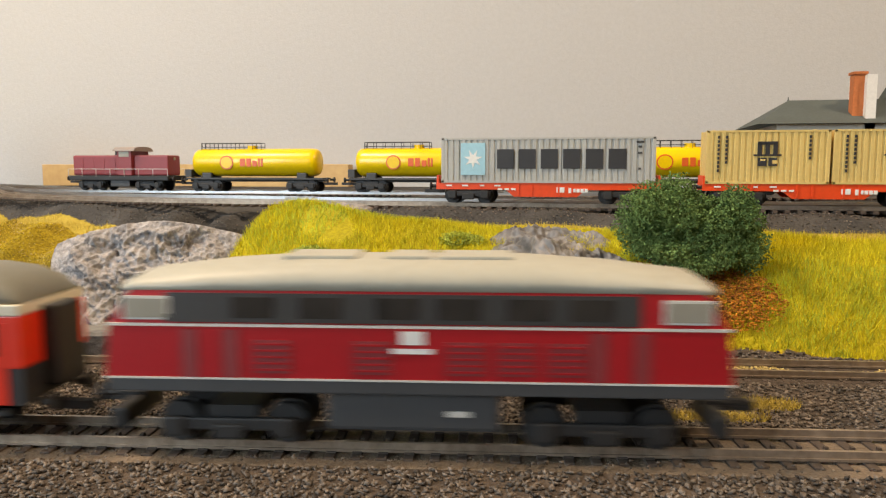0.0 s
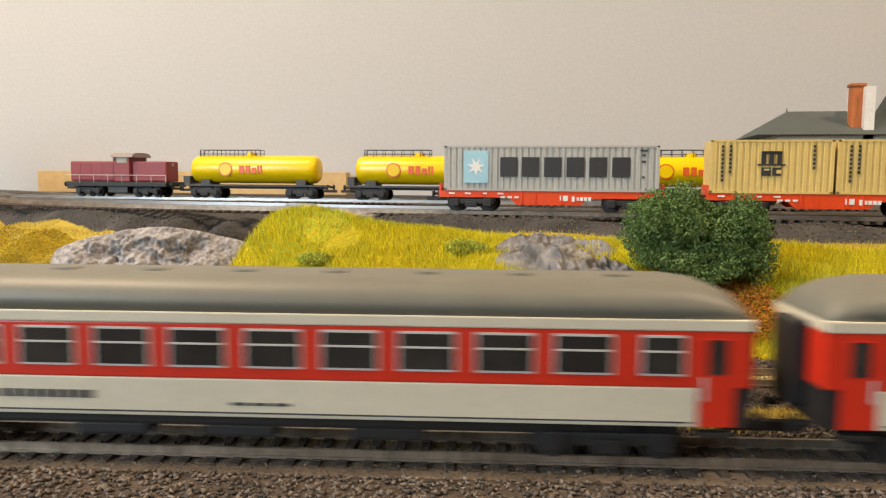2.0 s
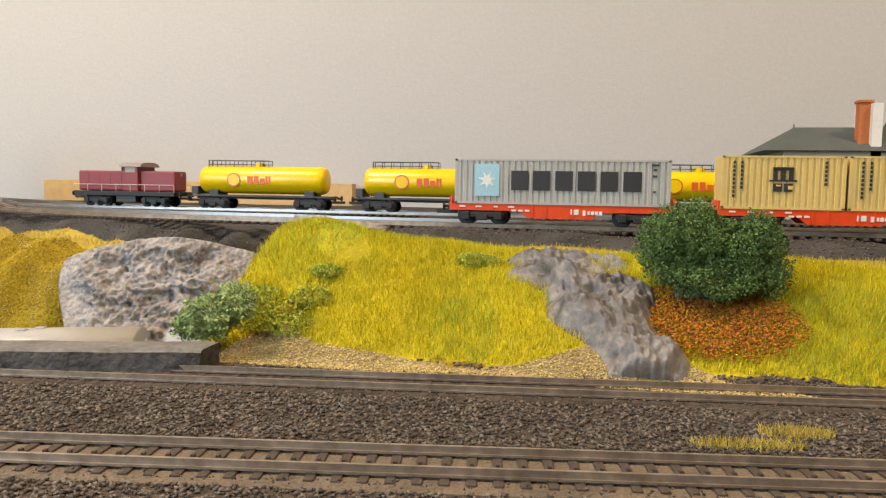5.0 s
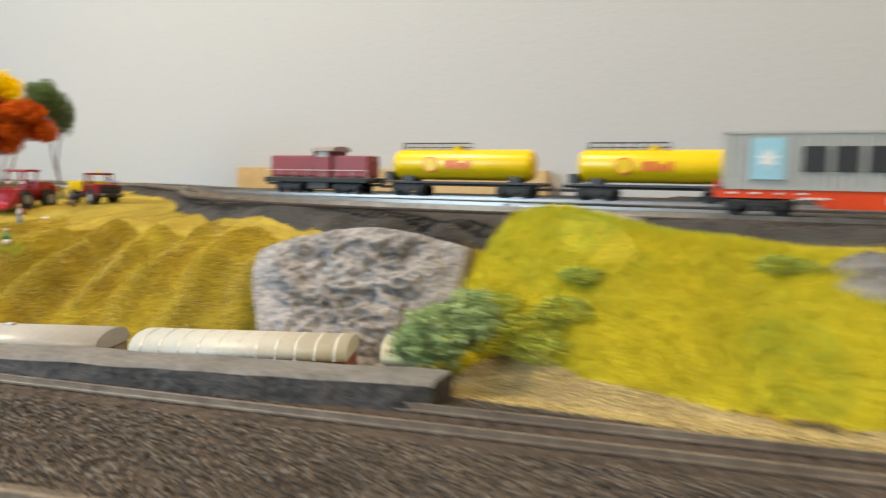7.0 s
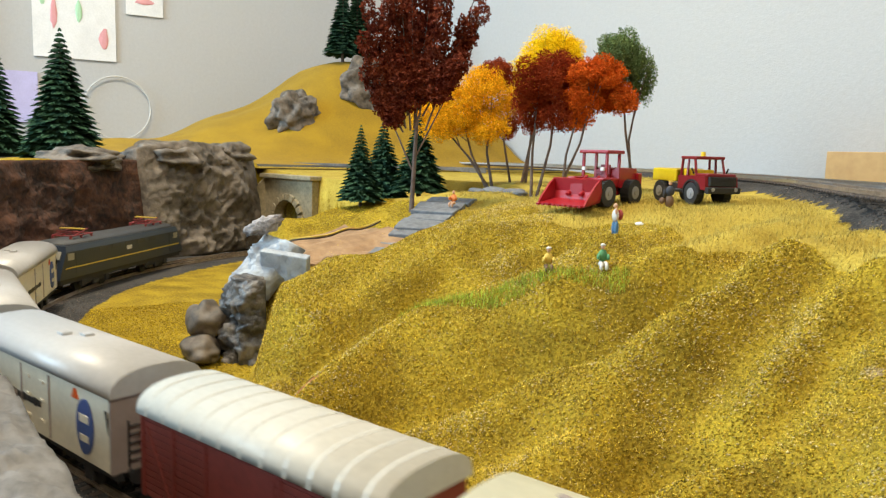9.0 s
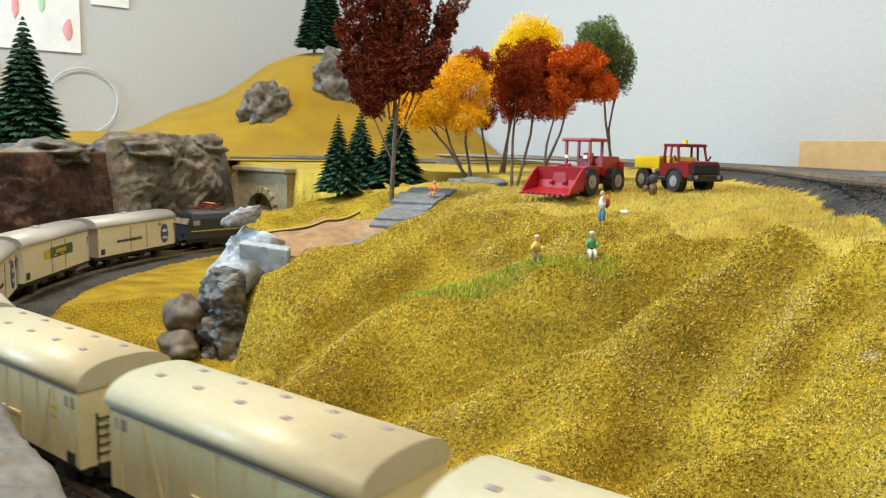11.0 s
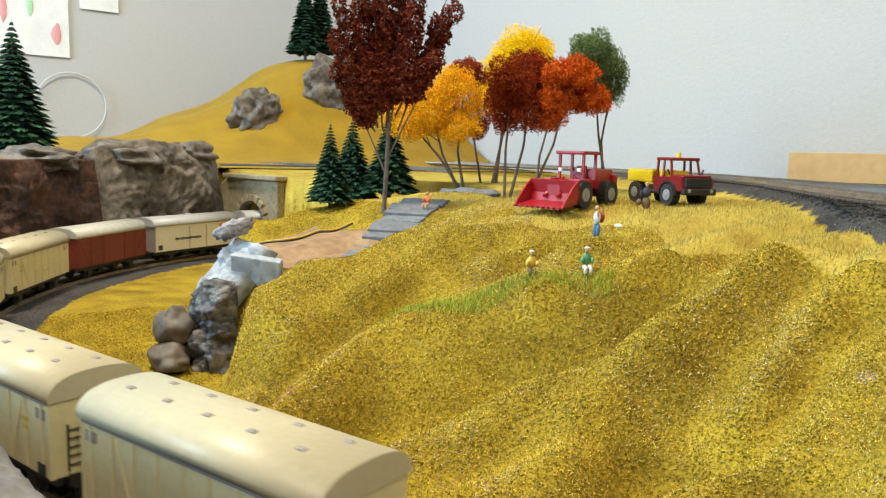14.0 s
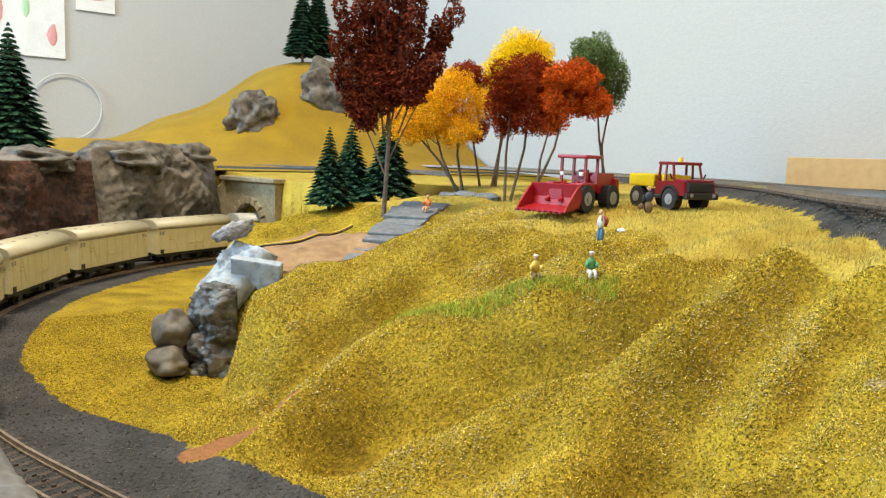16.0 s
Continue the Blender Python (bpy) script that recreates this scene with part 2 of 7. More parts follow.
def prism(bm, prof, x0, x1, inset0=0.0, inset1=0.0):
    """Extrude a closed (y, z) outline along x; insets lean the ends in as they rise."""
    zs = [p[1] for p in prof]
    lo, hi = min(zs), max(zs)
    a = [bm.verts.new((x0 + inset0 * (z - lo) / (hi - lo), y, z)) for y, z in prof]
    b = [bm.verts.new((x1 - inset1 * (z - lo) / (hi - lo), y, z)) for y, z in prof]
    n = len(prof)
    for i in range(n):
        bm.faces.new((a[i], b[i], b[(i + 1) % n], a[(i + 1) % n]))
    bm.faces.new(a[::-1])
    bm.faces.new(b)
    bmesh.ops.recalc_face_normals(bm, faces=bm.faces)
    return bm


def rod(bm, a, b, r, r2=None, seg=8):
    a, b = Vector(a), Vector(b)
    d = b - a
    m = Matrix.Translation((a + b) / 2) @ d.to_track_quat("Z", "Y").to_matrix().to_4x4()
    bmesh.ops.create_cone(bm, cap_ends=True, segments=seg, radius1=r, radius2=r if r2 is None else r2, depth=d.length, matrix=m)
    return bm


def blob(bm, x, y, z, sx, sy, sz, rough=0.2, seed=0, sub=2, freq=2.0):
    r = bmesh.ops.create_icosphere(bm, subdivisions=sub, radius=1.0)
    for v in r["verts"]:
        k = 1 + rough * noise.noise(v.co * freq + Vector((seed * 7.3, seed * 3.1, seed)))
        v.co = Vector((x + v.co.x * sx * k, y + v.co.y * sy * k, z + v.co.z * sz * k))
    return bm


def mesh_of(bm, name, smooth=False):
    me = bpy.data.meshes.new(name)
    bm.to_mesh(me)
    bm.free()
    if smooth:
        for p in me.polygons:
            p.use_smooth = True
    return me


def part(name, bm, material, parent=None, label="", smooth=False):
    ob = new(name, mesh_of(bm, name, smooth))
    ob.data.materials.append(material)
    ob.parent = parent
    return tagged(ob, label)


def empty(name, label, category, group="", m=None):
    ob = new(name)
    ob.empty_display_size = 0.01
    if m is not None:
        ob.matrix_world = m
    return tagged(ob, label, category, group)


def NB():
    return bmesh.new()


def raw(name, verts, faces, material, smooth=False):
    """A mesh from numpy arrays of verts and equal-sided faces."""
    me = bpy.data.meshes.new(name)
    verts, faces = np.asarray(verts, np.float32), np.asarray(faces, np.int32)
    k = faces.shape[1]
    me.vertices.add(len(verts))
    me.vertices.foreach_set("co", verts.ravel())
    me.loops.add(faces.size)
    me.loops.foreach_set("vertex_index", faces.ravel())
    me.polygons.add(len(faces))
    me.polygons.foreach_set("loop_start", np.arange(0, faces.size, k, dtype=np.int32))
    me.update(calc_edges=True)
    if smooth:
        me.polygons.foreach_set("use_smooth", np.ones(len(faces), bool))
    me.materials.append(material)
    return new(name, me)


# ---------------- the plan of the layout ----------------
FLOOR_Z, LOW_Z, PLAT_Z = -0.111, -0.0545, -0.013
GOODS_R, GOODS_Z = 0.4245, -0.108
P1 = np.array([-0.578, -0.2613])
TH = radians(200)
HEAD = np.array([math.cos(TH), math.sin(TH)])
CEN = P1 + GOODS_R * np.array([HEAD[1], -HEAD[0]])
S_EAST, S_WEST = -0.545, 0.7164


def goods(s):
    """Centre and heading of the goods track at s metres along it."""
    if s < 0:
        p, hh = P1 + HEAD * s, HEAD
    else:
        a = TH + math.pi / 2 - s / GOODS_R
        p = CEN + GOODS_R * np.array([math.cos(a), math.sin(a)])
        hh = np.array([math.sin(a), -math.cos(a)])
    return p, hh


def y_front(x):
    return -0.2987 + math.tan(radians(8.7)) * (x - 0.0587)


def y_second(x):
    return -0.2167 + 0.1263 * (x - 0.02)


def y_wall(x):
    return -0.2085 + 0.243 * (x + 0.055)


def sstep(a, b, v):
    t = np.clip((v - a) / (b - a), 0, 1)
    return t * t * (3 - 2 * t)


def wave(x, y, f, seed):
    """Cheap smooth pseudo-noise on arrays, about -1 to 1."""
    r = np.random.RandomState(seed)
    out = 0
    for k in range(5):
        a, ph, q = r.uniform(0, 2 * math.pi), r.uniform(0, 7), f * r.uniform(0.6, 1.7)
        out = out + np.sin((x * math.cos(a) + y * math.sin(a)) * q + ph + 0.9 * np.sin((x * math.sin(a) - y * math.cos(a)) * q * 0.7 + ph * 2))
    return out / 3.2


def track_coords(x, y):
    """Distance along the goods track and to its inner side."""
    dx, dy = x - CEN[0], y - CEN[1]
    r = np.hypot(dx, dy)
    a = np.arctan2(dy, dx)
    sa = ((TH + math.pi / 2 - a) % (2 * math.pi)) * GOODS_R
    ux, uy = x - P1[0], y - P1[1]
    sl = ux * HEAD[0] + uy * HEAD[1]
    dl = ux * HEAD[1] - uy * HEAD[0]
    on = sl > 0
    return np.where(on, sa, sl), np.where(on, GOODS_R - r, dl)


def bed_line(x):
    """Front edge of the station's ballast bed."""
    return np.interp(x, [-1.6, -0.95, -0.627, -0.524, -0.428, -0.25, -0.12, 0.5], [0.40, 0.40, 0.243, 0.151, 0.0665, -0.015, -0.04, -0.04])


RIDGES = (
    (0.0110, 0.0050, ((-0.554, -0.163), (-0.56, -0.146), (-0.566, -0.124), (-0.557, -0.095), (-0.547, -0.069), (-0.522, -0.056), (-0.507, -0.035), (-0.493, -0.024))),
    (0.0090, 0.0050, ((-0.548, -0.175), (-0.554, -0.163), (-0.56, -0.146), (-0.566, -0.124), (-0.561, -0.108))),
    (0.0150, -0.0290, ((-0.523, -0.157), (-0.526, -0.134), (-0.518, -0.112), (-0.508, -0.083), (-0.485, -0.057), (-0.468, -0.023))),
    (0.0110, -0.0130, ((-0.58, -0.157), (-0.584, -0.138), (-0.583, -0.112), (-0.577, -0.079), (-0.561, -0.049), (-0.551, -0.012))),
    (0.0110, 0.0015, ((-0.491, -0.022), (-0.486, -0.002), (-0.487, 0.041), (-0.442, 0.016), (-0.432, 0.044))),
    (0.0120, 0.0050, ((-0.496, -0.16), (-0.499, -0.129), (-0.483, -0.108), (-0.469, -0.071), (-0.444, -0.046), (-0.438, -0.016), (-0.431, 0.02))),
    (0.0120, -0.0210, ((-0.42, -0.092), (-0.405, -0.076), (-0.397, -0.062), (-0.397, -0.044), (-0.399, -0.021), (-0.397, -0.003))),
    (0.0120, 0.0050, ((-0.376, -0.069), (-0.378, -0.045), (-0.384, -0.022))),
    (0.0085, 0.0030, ((-0.616, -0.16), (-0.614, -0.149), (-0.62, -0.122))),
    (0.0090, 0.0020, ((-0.689, -0.112), (-0.633, -0.102), (-0.635, -0.084), (-0.645, -0.059), (-0.634, -0.027), (-0.636, 0.019))),
    (0.0090, -0.0060, ((-0.584, -0.095), (-0.588, -0.066), (-0.577, -0.029))),
    (0.0090, -0.0070, ((-0.47, -0.133), (-0.461, -0.113), (-0.444, -0.099), (-0.441, -0.07))),
)


def height(x, y):
    x, y = np.asarray(x, float), np.asarray(y, float)
    s, d = track_coords(x, y)
    # upper plateau, gently rising to the railway bed
    plat = PLAT_Z + 0.0 * x
    # long slope of the hill on the inner side of the curve
    toe = 0.10 - 0.055 * sstep(-0.18, -0.34, s) + 0.030 * sstep(0.0, 0.08, s) * (1 - sstep(0.24, 0.36, s))
    q = d - toe
    steep = sstep(-0.2, -0.36, s)
    fold = wave(x * 1.0, y * 0.35, 62, 3) * 0.0055 + wave(x, y, 110, 8) * 0.0022
    rise = np.interp(d - 0.042, [0, 0.035, 0.055, 0.091, 0.124, 0.168, 0.258, 0.358], [0, 0.011, 0.020, 0.036, 0.059, 0.080, 0.092, 0.098])
    rise2 = np.interp(q, [0, 0.02, 0.045, 0.07, 0.12], [0, 0.045, 0.082, 0.09, 0.098])
    bite = sstep(-0.07, 0.03, s) * (1 - sstep(0.60, 0.70, s))
    rise3 = np.interp(q, [0, 0.018, 0.05, 0.10, 0.16, 0.22, 0.3], [0, 0.044, 0.056, 0.062, 0.079, 0.090, 0.098])
    rise = rise * (1 - steep) * (1 - bite) + rise2 * steep + rise3 * bite * (1 - steep)
    hill = FLOOR_Z + rise + fold * np.clip(rise / 0.02, 0, 1) * (1 - sstep(0.08, 0.098, rise)) + wave(x, y, 30, 5) * 0.003 * sstep(0.05, 0.08, rise)
    hill = np.minimum(hill, plat + 0.002 * wave(x, y, 25, 11) * (1 - sstep(0.02, 0.1, y)))
    # outer bank of the curve
    west = sstep(-0.062, -0.085, d) * (s > 0.13)
    z = np.where(s > 0.13, hill * (1 - west) + (-0.006 + 0.004 * wave(x, y, 30, 2)) * west, hill)
    # the hill breaks off behind the plaster rock, where the cutting widens
    brow = -0.163 - 0.288 * (x + 0.70)
    open_ = (1 - sstep(0.004, 0.045, y - brow)) * (x < -0.70) * (x > -1.08) * (d > 0)
    z = z * (1 - open_) + FLOOR_Z * open_
    cut = (s > S_EAST) & (s < S_WEST)
    z = np.where(cut, z, plat)
    # covered ground beyond the far portal
    far = (x < -0.95) & (s >= S_WEST)
    z = np.where(far, -0.020 + 0.010 * sstep(-1.05, -1.3, x), z)
    # embankment east of the cutting, behind the twin tracks
    toe_y = -0.188 + 0.03 * sstep(0.1, 0.25, x) + 0.004 * np.sin(x * 60)
    e = np.interp(y - toe_y, [0, 0.02, 0.06, 0.1, 0.15], [0, 0.012, 0.031, 0.040, 0.042])
    mound = 0.0155 * np.exp(-((x + 0.066) / 0.045) ** 2 - ((y + 0.095) / 0.045) ** 2) + 0.005 * np.exp(-((x + 0.005) / 0.05) ** 2 - ((y + 0.1) / 0.04) ** 2)
    dip = -0.006 * np.exp(-((x - 0.02) / 0.03) ** 2 - ((y + 0.12) / 0.03) ** 2)
    east = LOW_Z + e + (mound + dip + wave(x, y, 55, 21) * 0.0022) * sstep(0, 0.03, y - toe_y)
    east = np.where(y < toe_y, LOW_Z, east)
    ez = sstep(-0.115, -0.085, x)
    z = np.where(x > -0.115, z * (1 - ez) + east * ez, z)
    # low board in front with the twin tracks
    front = (x <= -0.05) & (y < y_wall(x)) & (x > -0.47)
    z = np.where(front | ((x > -0.05) & (y < -0.2)), LOW_Z, z)
    z = np.where((x <= -0.47) & (d < -0.05) & (s < 0.35), np.where(s > 0.2, z, LOW_Z), z)
    # ridges and gullies of the hillside, the sitters' ridge among them
    for w, h, line in RIDGES:
        near = np.full(z.shape, 9.0)
        for (x0, y0), (x1, y1) in zip(line, line[1:]):
            tx, ty = x1 - x0, y1 - y0
            k = np.clip(((x - x0) * tx + (y - y0) * ty) / (tx * tx + ty * ty), 0, 1)
            near = np.minimum(near, np.hypot(x - x0 - k * tx, y - y0 - k * ty))
        near = near * (1 + 0.18 * wave(x, y, 45, 17))
        z = z + h * np.exp(-(near / w) ** 2) * sstep(FLOOR_Z + 0.001, FLOOR_Z + 0.014, z)
    folds = np.sin(2 * math.pi * (s + 0.35 * d) / 0.052 + 0.8 * wave(x, y, 40, 61)) * 0.0080
    z = z + folds * sstep(-0.13, -0.2, s) * sstep(FLOOR_Z + 0.002, FLOOR_Z + 0.02, z) * sstep(-0.014, -0.03, z) * (x < -0.125) * (y > y_wall(x) + 0.01)
    # bed of the upper station tracks
    z = z + 0.008 * sstep(-0.004, 0.02, y - bed_line(x)) * (z > -0.03) * (x > -1.0)
    return z


def ground_kind(x, y, z):
    """Which covering lies where: 0 ochre flock, 1 meadow, 2 ballast, 3 dark bed, 4 pale grass, 5 sand, 6 earth."""
    s, d = track_coords(x, y)
    k = np.zeros(x.shape, int)
    jag = 0.010 * wave(x, y, 60, 31)
    k[(x > -0.125) & (y > -0.21)] = 1
    low = z < LOW_Z + 0.0025
    k[low & (x > -0.47) & (y < -0.17)] = 2
    k[(x > -0.1) & (y > -0.2) & (y < -0.181 + jag * 1.1) & (z < -0.042)] = 5
    cutf = (s > S_EAST) & (s < S_WEST) & (x < -0.1)
    k[cutf & (d < 0.052 + 0.4 * jag - 0.012 * sstep(0.0, 0.15, s)) & (d > -0.052) & (z < -0.09)] = 3
    bl = bed_line(x)
    k[(y > bl + 0.2 * jag) & (z > -0.03)] = 3
    k[(y > bl - 0.016 + 0.5 * jag) & (y <= bl + 0.2 * jag) & (x > -0.5) & (z > -0.03)] = 4
    k[(x < -0.30) & (y > 0.02 + 2 * jag) & (k == 0) & (z > -0.03)] = 4
    k[(x < -0.95) & (s >= S_WEST)] = 4
    k[(x < -0.3) & (d < -0.07) & (s > 0.15)] = 0
    patch = wave(x, y, 48, 44) + 0.6 * wave(x, y, 150, 45)
    k[(k == 0) & (patch > 1.4) & (z > -0.10) & (x > -0.7)] = 5
    ex, ey = 0.007, 0.045
    ek = np.clip(((x - -0.560) * ex + (y - -0.203) * ey) / (ex * ex + ey * ey), 0, 1)
    red = np.hypot(x - -0.560 - ek * ex, y - -0.203 - ek * ey) < 0.0045 + 0.5 * jag
    k[red & (z < -0.07)] = 6
    k[(x < -1.25)] = 3
    k[(x < -0.47) & (d < -0.05) & (s < 0.2)] = 2
    return k


def axis(parts):
    out = []
    for a, b, st in parts:
        out += list(np.arange(a, b - st * 0.5, st))
    return np.array(out + [parts[-1][1]])


GX = axis([(-1.88, -1.3, 0.03), (-1.3, -0.8, 0.008), (-0.8, 0.32, 0.003), (0.32, 0.6, 0.012), (0.6, 2.3, 0.06)])
GY = axis([(-0.95, -0.42, 0.03), (-0.42, 0.1, 0.003), (0.1, 0.3, 0.01), (0.3, 0.58, 0.03)])
X, Y = np.meshgrid(GX, GY)
Z = height(X, Y)
verts = np.stack([X.ravel(), Y.ravel(), Z.ravel()], 1)
ny, nx = X.shape
i = (np.arange(ny - 1)[:, None] * nx + np.arange(nx - 1)[None, :]).ravel()
quads = np.stack([i, i + 1, i + nx + 1, i + nx], 1)
def on_ground(x, y):
    """Height of the built ground at a place, read off its grid."""
    i = min(max(int(np.searchsorted(GX, x)) - 1, 0), nx - 2)
    j = min(max(int(np.searchsorted(GY, y)) - 1, 0), ny - 2)
    u = (x - GX[i]) / (GX[i + 1] - GX[i])
    v = (y - GY[j]) / (GY[j + 1] - GY[j])
    return float((Z[j, i] * (1 - u) + Z[j, i + 1] * u) * (1 - v) + (Z[j + 1, i] * (1 - u) + Z[j + 1, i + 1] * u) * v)


LAYERS = {0: ((0.45, 0.32, 0.03), (0.16, 0.105, 0.012)), 1: ((0.56, 0.46, 0.03), (0.28, 0.24, 0.02)), 2: ((0.12, 0.093, 0.075), (0.03, 0.025, 0.022)),
          3: ((0.085, 0.08, 0.077), (0.03, 0.03, 0.03)), 4: ((0.50, 0.385, 0.07), (0.33, 0.235, 0.04)), 5: ((0.47, 0.36, 0.19), (0.20, 0.145, 0.08)), 6: ((0.33, 0.15, 0.06), (0.20, 0.085, 0.035))}


def cover_material():
    """Flock, gravel and earth, laid where each covering's share says, with ragged borders."""
    m = mat("landscape_cover", *LAYERS[0], 0.95, grain=650, blotch=38, bump=1.0, depth=0.0022, coord="World", ramp=(0.36, 0.64), spec=0.15)
    nt = m.node_tree
    n, l = nt.nodes, nt.links
    b = n["Principled BSDF"]
    ramp = b.inputs["Base Color"].links[0].from_node
    fac = ramp.inputs[0].links[0].from_socket
    col = ramp.outputs[0]
    rag = n.new("ShaderNodeTexNoise")
    rag.inputs["Scale"].default_value, rag.inputs["Detail"].default_value = 260.0, 5.0
    l.new(n.new("ShaderNodeNewGeometry").outputs["Position"], rag.inputs["Vector"])
    for j in range(1, 7):
        at = n.new("ShaderNodeAttribute")
        at.attribute_name = "cover_%d" % j
        add = n.new("ShaderNodeMath")
        add.operation = "ADD"
        l.new(at.outputs["Fac"], add.inputs[0])
        l.new(rag.outputs["Fac"], add.inputs[1])
        mr = n.new("ShaderNodeMapRange")
        mr.inputs["From Min"].default_value, mr.inputs["From Max"].default_value = 0.9, 1.1
        l.new(add.outputs[0], mr.inputs["Value"])
        cr = n.new("ShaderNodeValToRGB")
        cr.color_ramp.elements[0].position, cr.color_ramp.elements[1].position = 0.36, 0.64
        cr.color_ramp.elements[0].color, cr.color_ramp.elements[1].color = (*LAYERS[j][1], 1), (*LAYERS[j][0], 1)
        l.new(fac, cr.inputs[0])
        mx = n.new("ShaderNodeMix")
        mx.data_type = "RGBA"
        l.new(mr.outputs[0], mx.inputs[0])
        l.new(col, mx.inputs[6])
        l.new(cr.outputs[0], mx.inputs[7])
        col = mx.outputs[2]
    l.new(col, b.inputs["Base Color"])
    return m


ground = raw("ground", verts, quads, cover_material(), True)
KIND = ground_kind(X, Y, Z)
for j in range(1, 7):
    w = (KIND == j).astype(np.float32)
    p = np.pad(w, 1, mode="edge")
    w = (p[1:-1, 1:-1] * 2 + p[:-2, 1:-1] + p[2:, 1:-1] + p[1:-1, :-2] + p[1:-1, 2:]) / 6
    ground.data.attributes.new("cover_%d" % j, "FLOAT", "POINT").data.foreach_set("value", w.ravel().astype(np.float32))
tagged(ground, "model landscape of ochre flock hills, dark ballast and a cutting", "model landscape", kind="structure")


# room shell
def slab(name, label, x0, x1, y0, y1, z0, z1, m):
    ob = part(name, box(NB(), (x0 + x1) / 2, (y0 + y1) / 2, z0, x1 - x0, y1 - y0, z1 - z0), m)
    return tagged(ob, label, "room", kind="structure")


slab("wall_north", "pale grey woodchip wallpaper wall", -1.9, 2.7, 0.60, 0.70, -0.9, 1.5, M_WALL)
slab("wall_west", "white wallpapered wall in cool window light", -2.0, -1.9, -2.6, 0.70, -0.9, 1.5, M_WALL)
slab("wall_east", "plain pale wall", 2.7, 2.8, -2.6, 0.70, -0.9, 1.5, M_WALL)
slab("wall_south", "plain pale wall", -2.0, 2.8, -2.7, -2.6, -0.9, 1.5, M_WALL)
slab("ceiling", "white painted ceiling", -2.0, 2.8, -2.7, 0.70, 1.5, 1.56, M_CEIL)
slab("floor", "plain brown carpet", -2.0, 2.8, -2.7, 0.70, -0.96, -0.9, M_FLOOR)
slab("baseboard", "wooden edge of the layout table", -1.88, 2.32, -0.97, -0.951, -0.14, -0.03, M_WOOD)


# ---------------- tracks ----------------
def spline(pts, step=0.012):
    """Points at even steps along a smooth curve through pts."""
    p = [np.array(q, float) for q in pts]
    p = [2 * p[0] - p[1]] + p + [2 * p[-1] - p[-2]]
    out = []
    for i in range(1, len(p) - 2):
        k = max(2, int(np.linalg.norm(p[i + 1] - p[i]) / step))
        for t in np.arange(k) / k:
            out.append(0.5 * (2 * p[i] + (p[i + 1] - p[i - 1]) * t + (2 * p[i - 1] - 5 * p[i] + 4 * p[i + 1] - p[i + 2]) * t ** 2 + (3 * p[i] - p[i - 1] - 3 * p[i + 1] + p[i + 2]) * t ** 3))
    return np.array(out + [p[-2]])


def along(line, step):
    """Places and headings at even spacing on a line."""
    seg = np.linalg.norm(np.diff(line, axis=0), axis=1)
    cum = np.concatenate([[0], np.cumsum(seg)])
    s = np.arange(0, cum[-1], step)
    x, y = np.interp(s, cum, line[:, 0]), np.interp(s, cum, line[:, 1])
    e = 0.002
    hx = np.interp(s + e, cum, line[:, 0]) - np.interp(s - e, cum, line[:, 0])
    hy = np.interp(s + e, cum, line[:, 1]) - np.interp(s - e, cum, line[:, 1])
    return x, y, np.arctan2(hy, hx)


def sweep(bm, line, off, half, z0, z1, top=None):
    """A bar with a rectangular section laid along a line at a side offset."""
    d = np.gradient(line, axis=0)
    d = d / np.linalg.norm(d, axis=1)[:, None]
    nrm = np.stack([-d[:, 1], d[:, 0]], 1)
    top = half if top is None else top
    ring = []
    for p, q in zip(line, nrm):
        ring.append([bm.verts.new((*(p + q * (off + o)), z)) for o, z in ((-half, z0), (-top, z1), (top, z1), (half, z0))])
    for a, b in zip(ring, ring[1:]):
        for i in range(4):
            bm.faces.new((a[i], a[(i + 1) % 4], b[(i + 1) % 4], b[i]))
    bm.faces.new(ring[0])
    bm.faces.new(ring[-1][::-1])
    bmesh.ops.recalc_face_normals(bm, faces=bm.faces)
    return bm


def sleeper_mesh():
    bm = box(NB(), 0, 0, -0.0020, 0.0028, 0.027, 0.0018, 0.0003)
    for sgn in (-1, 1):
        box(bm, 0, sgn * 0.0083, -0.0006, 0.0026, 0.0034, 0.0008)
    box(bm, 0, 0, -0.0002, 0.0010, 0.0014, 0.0009)
    me = mesh_of(bm, "sleeper")
    me.materials.append(M_SLEEPER)
    return me


SLEEPER = sleeper_mesh()


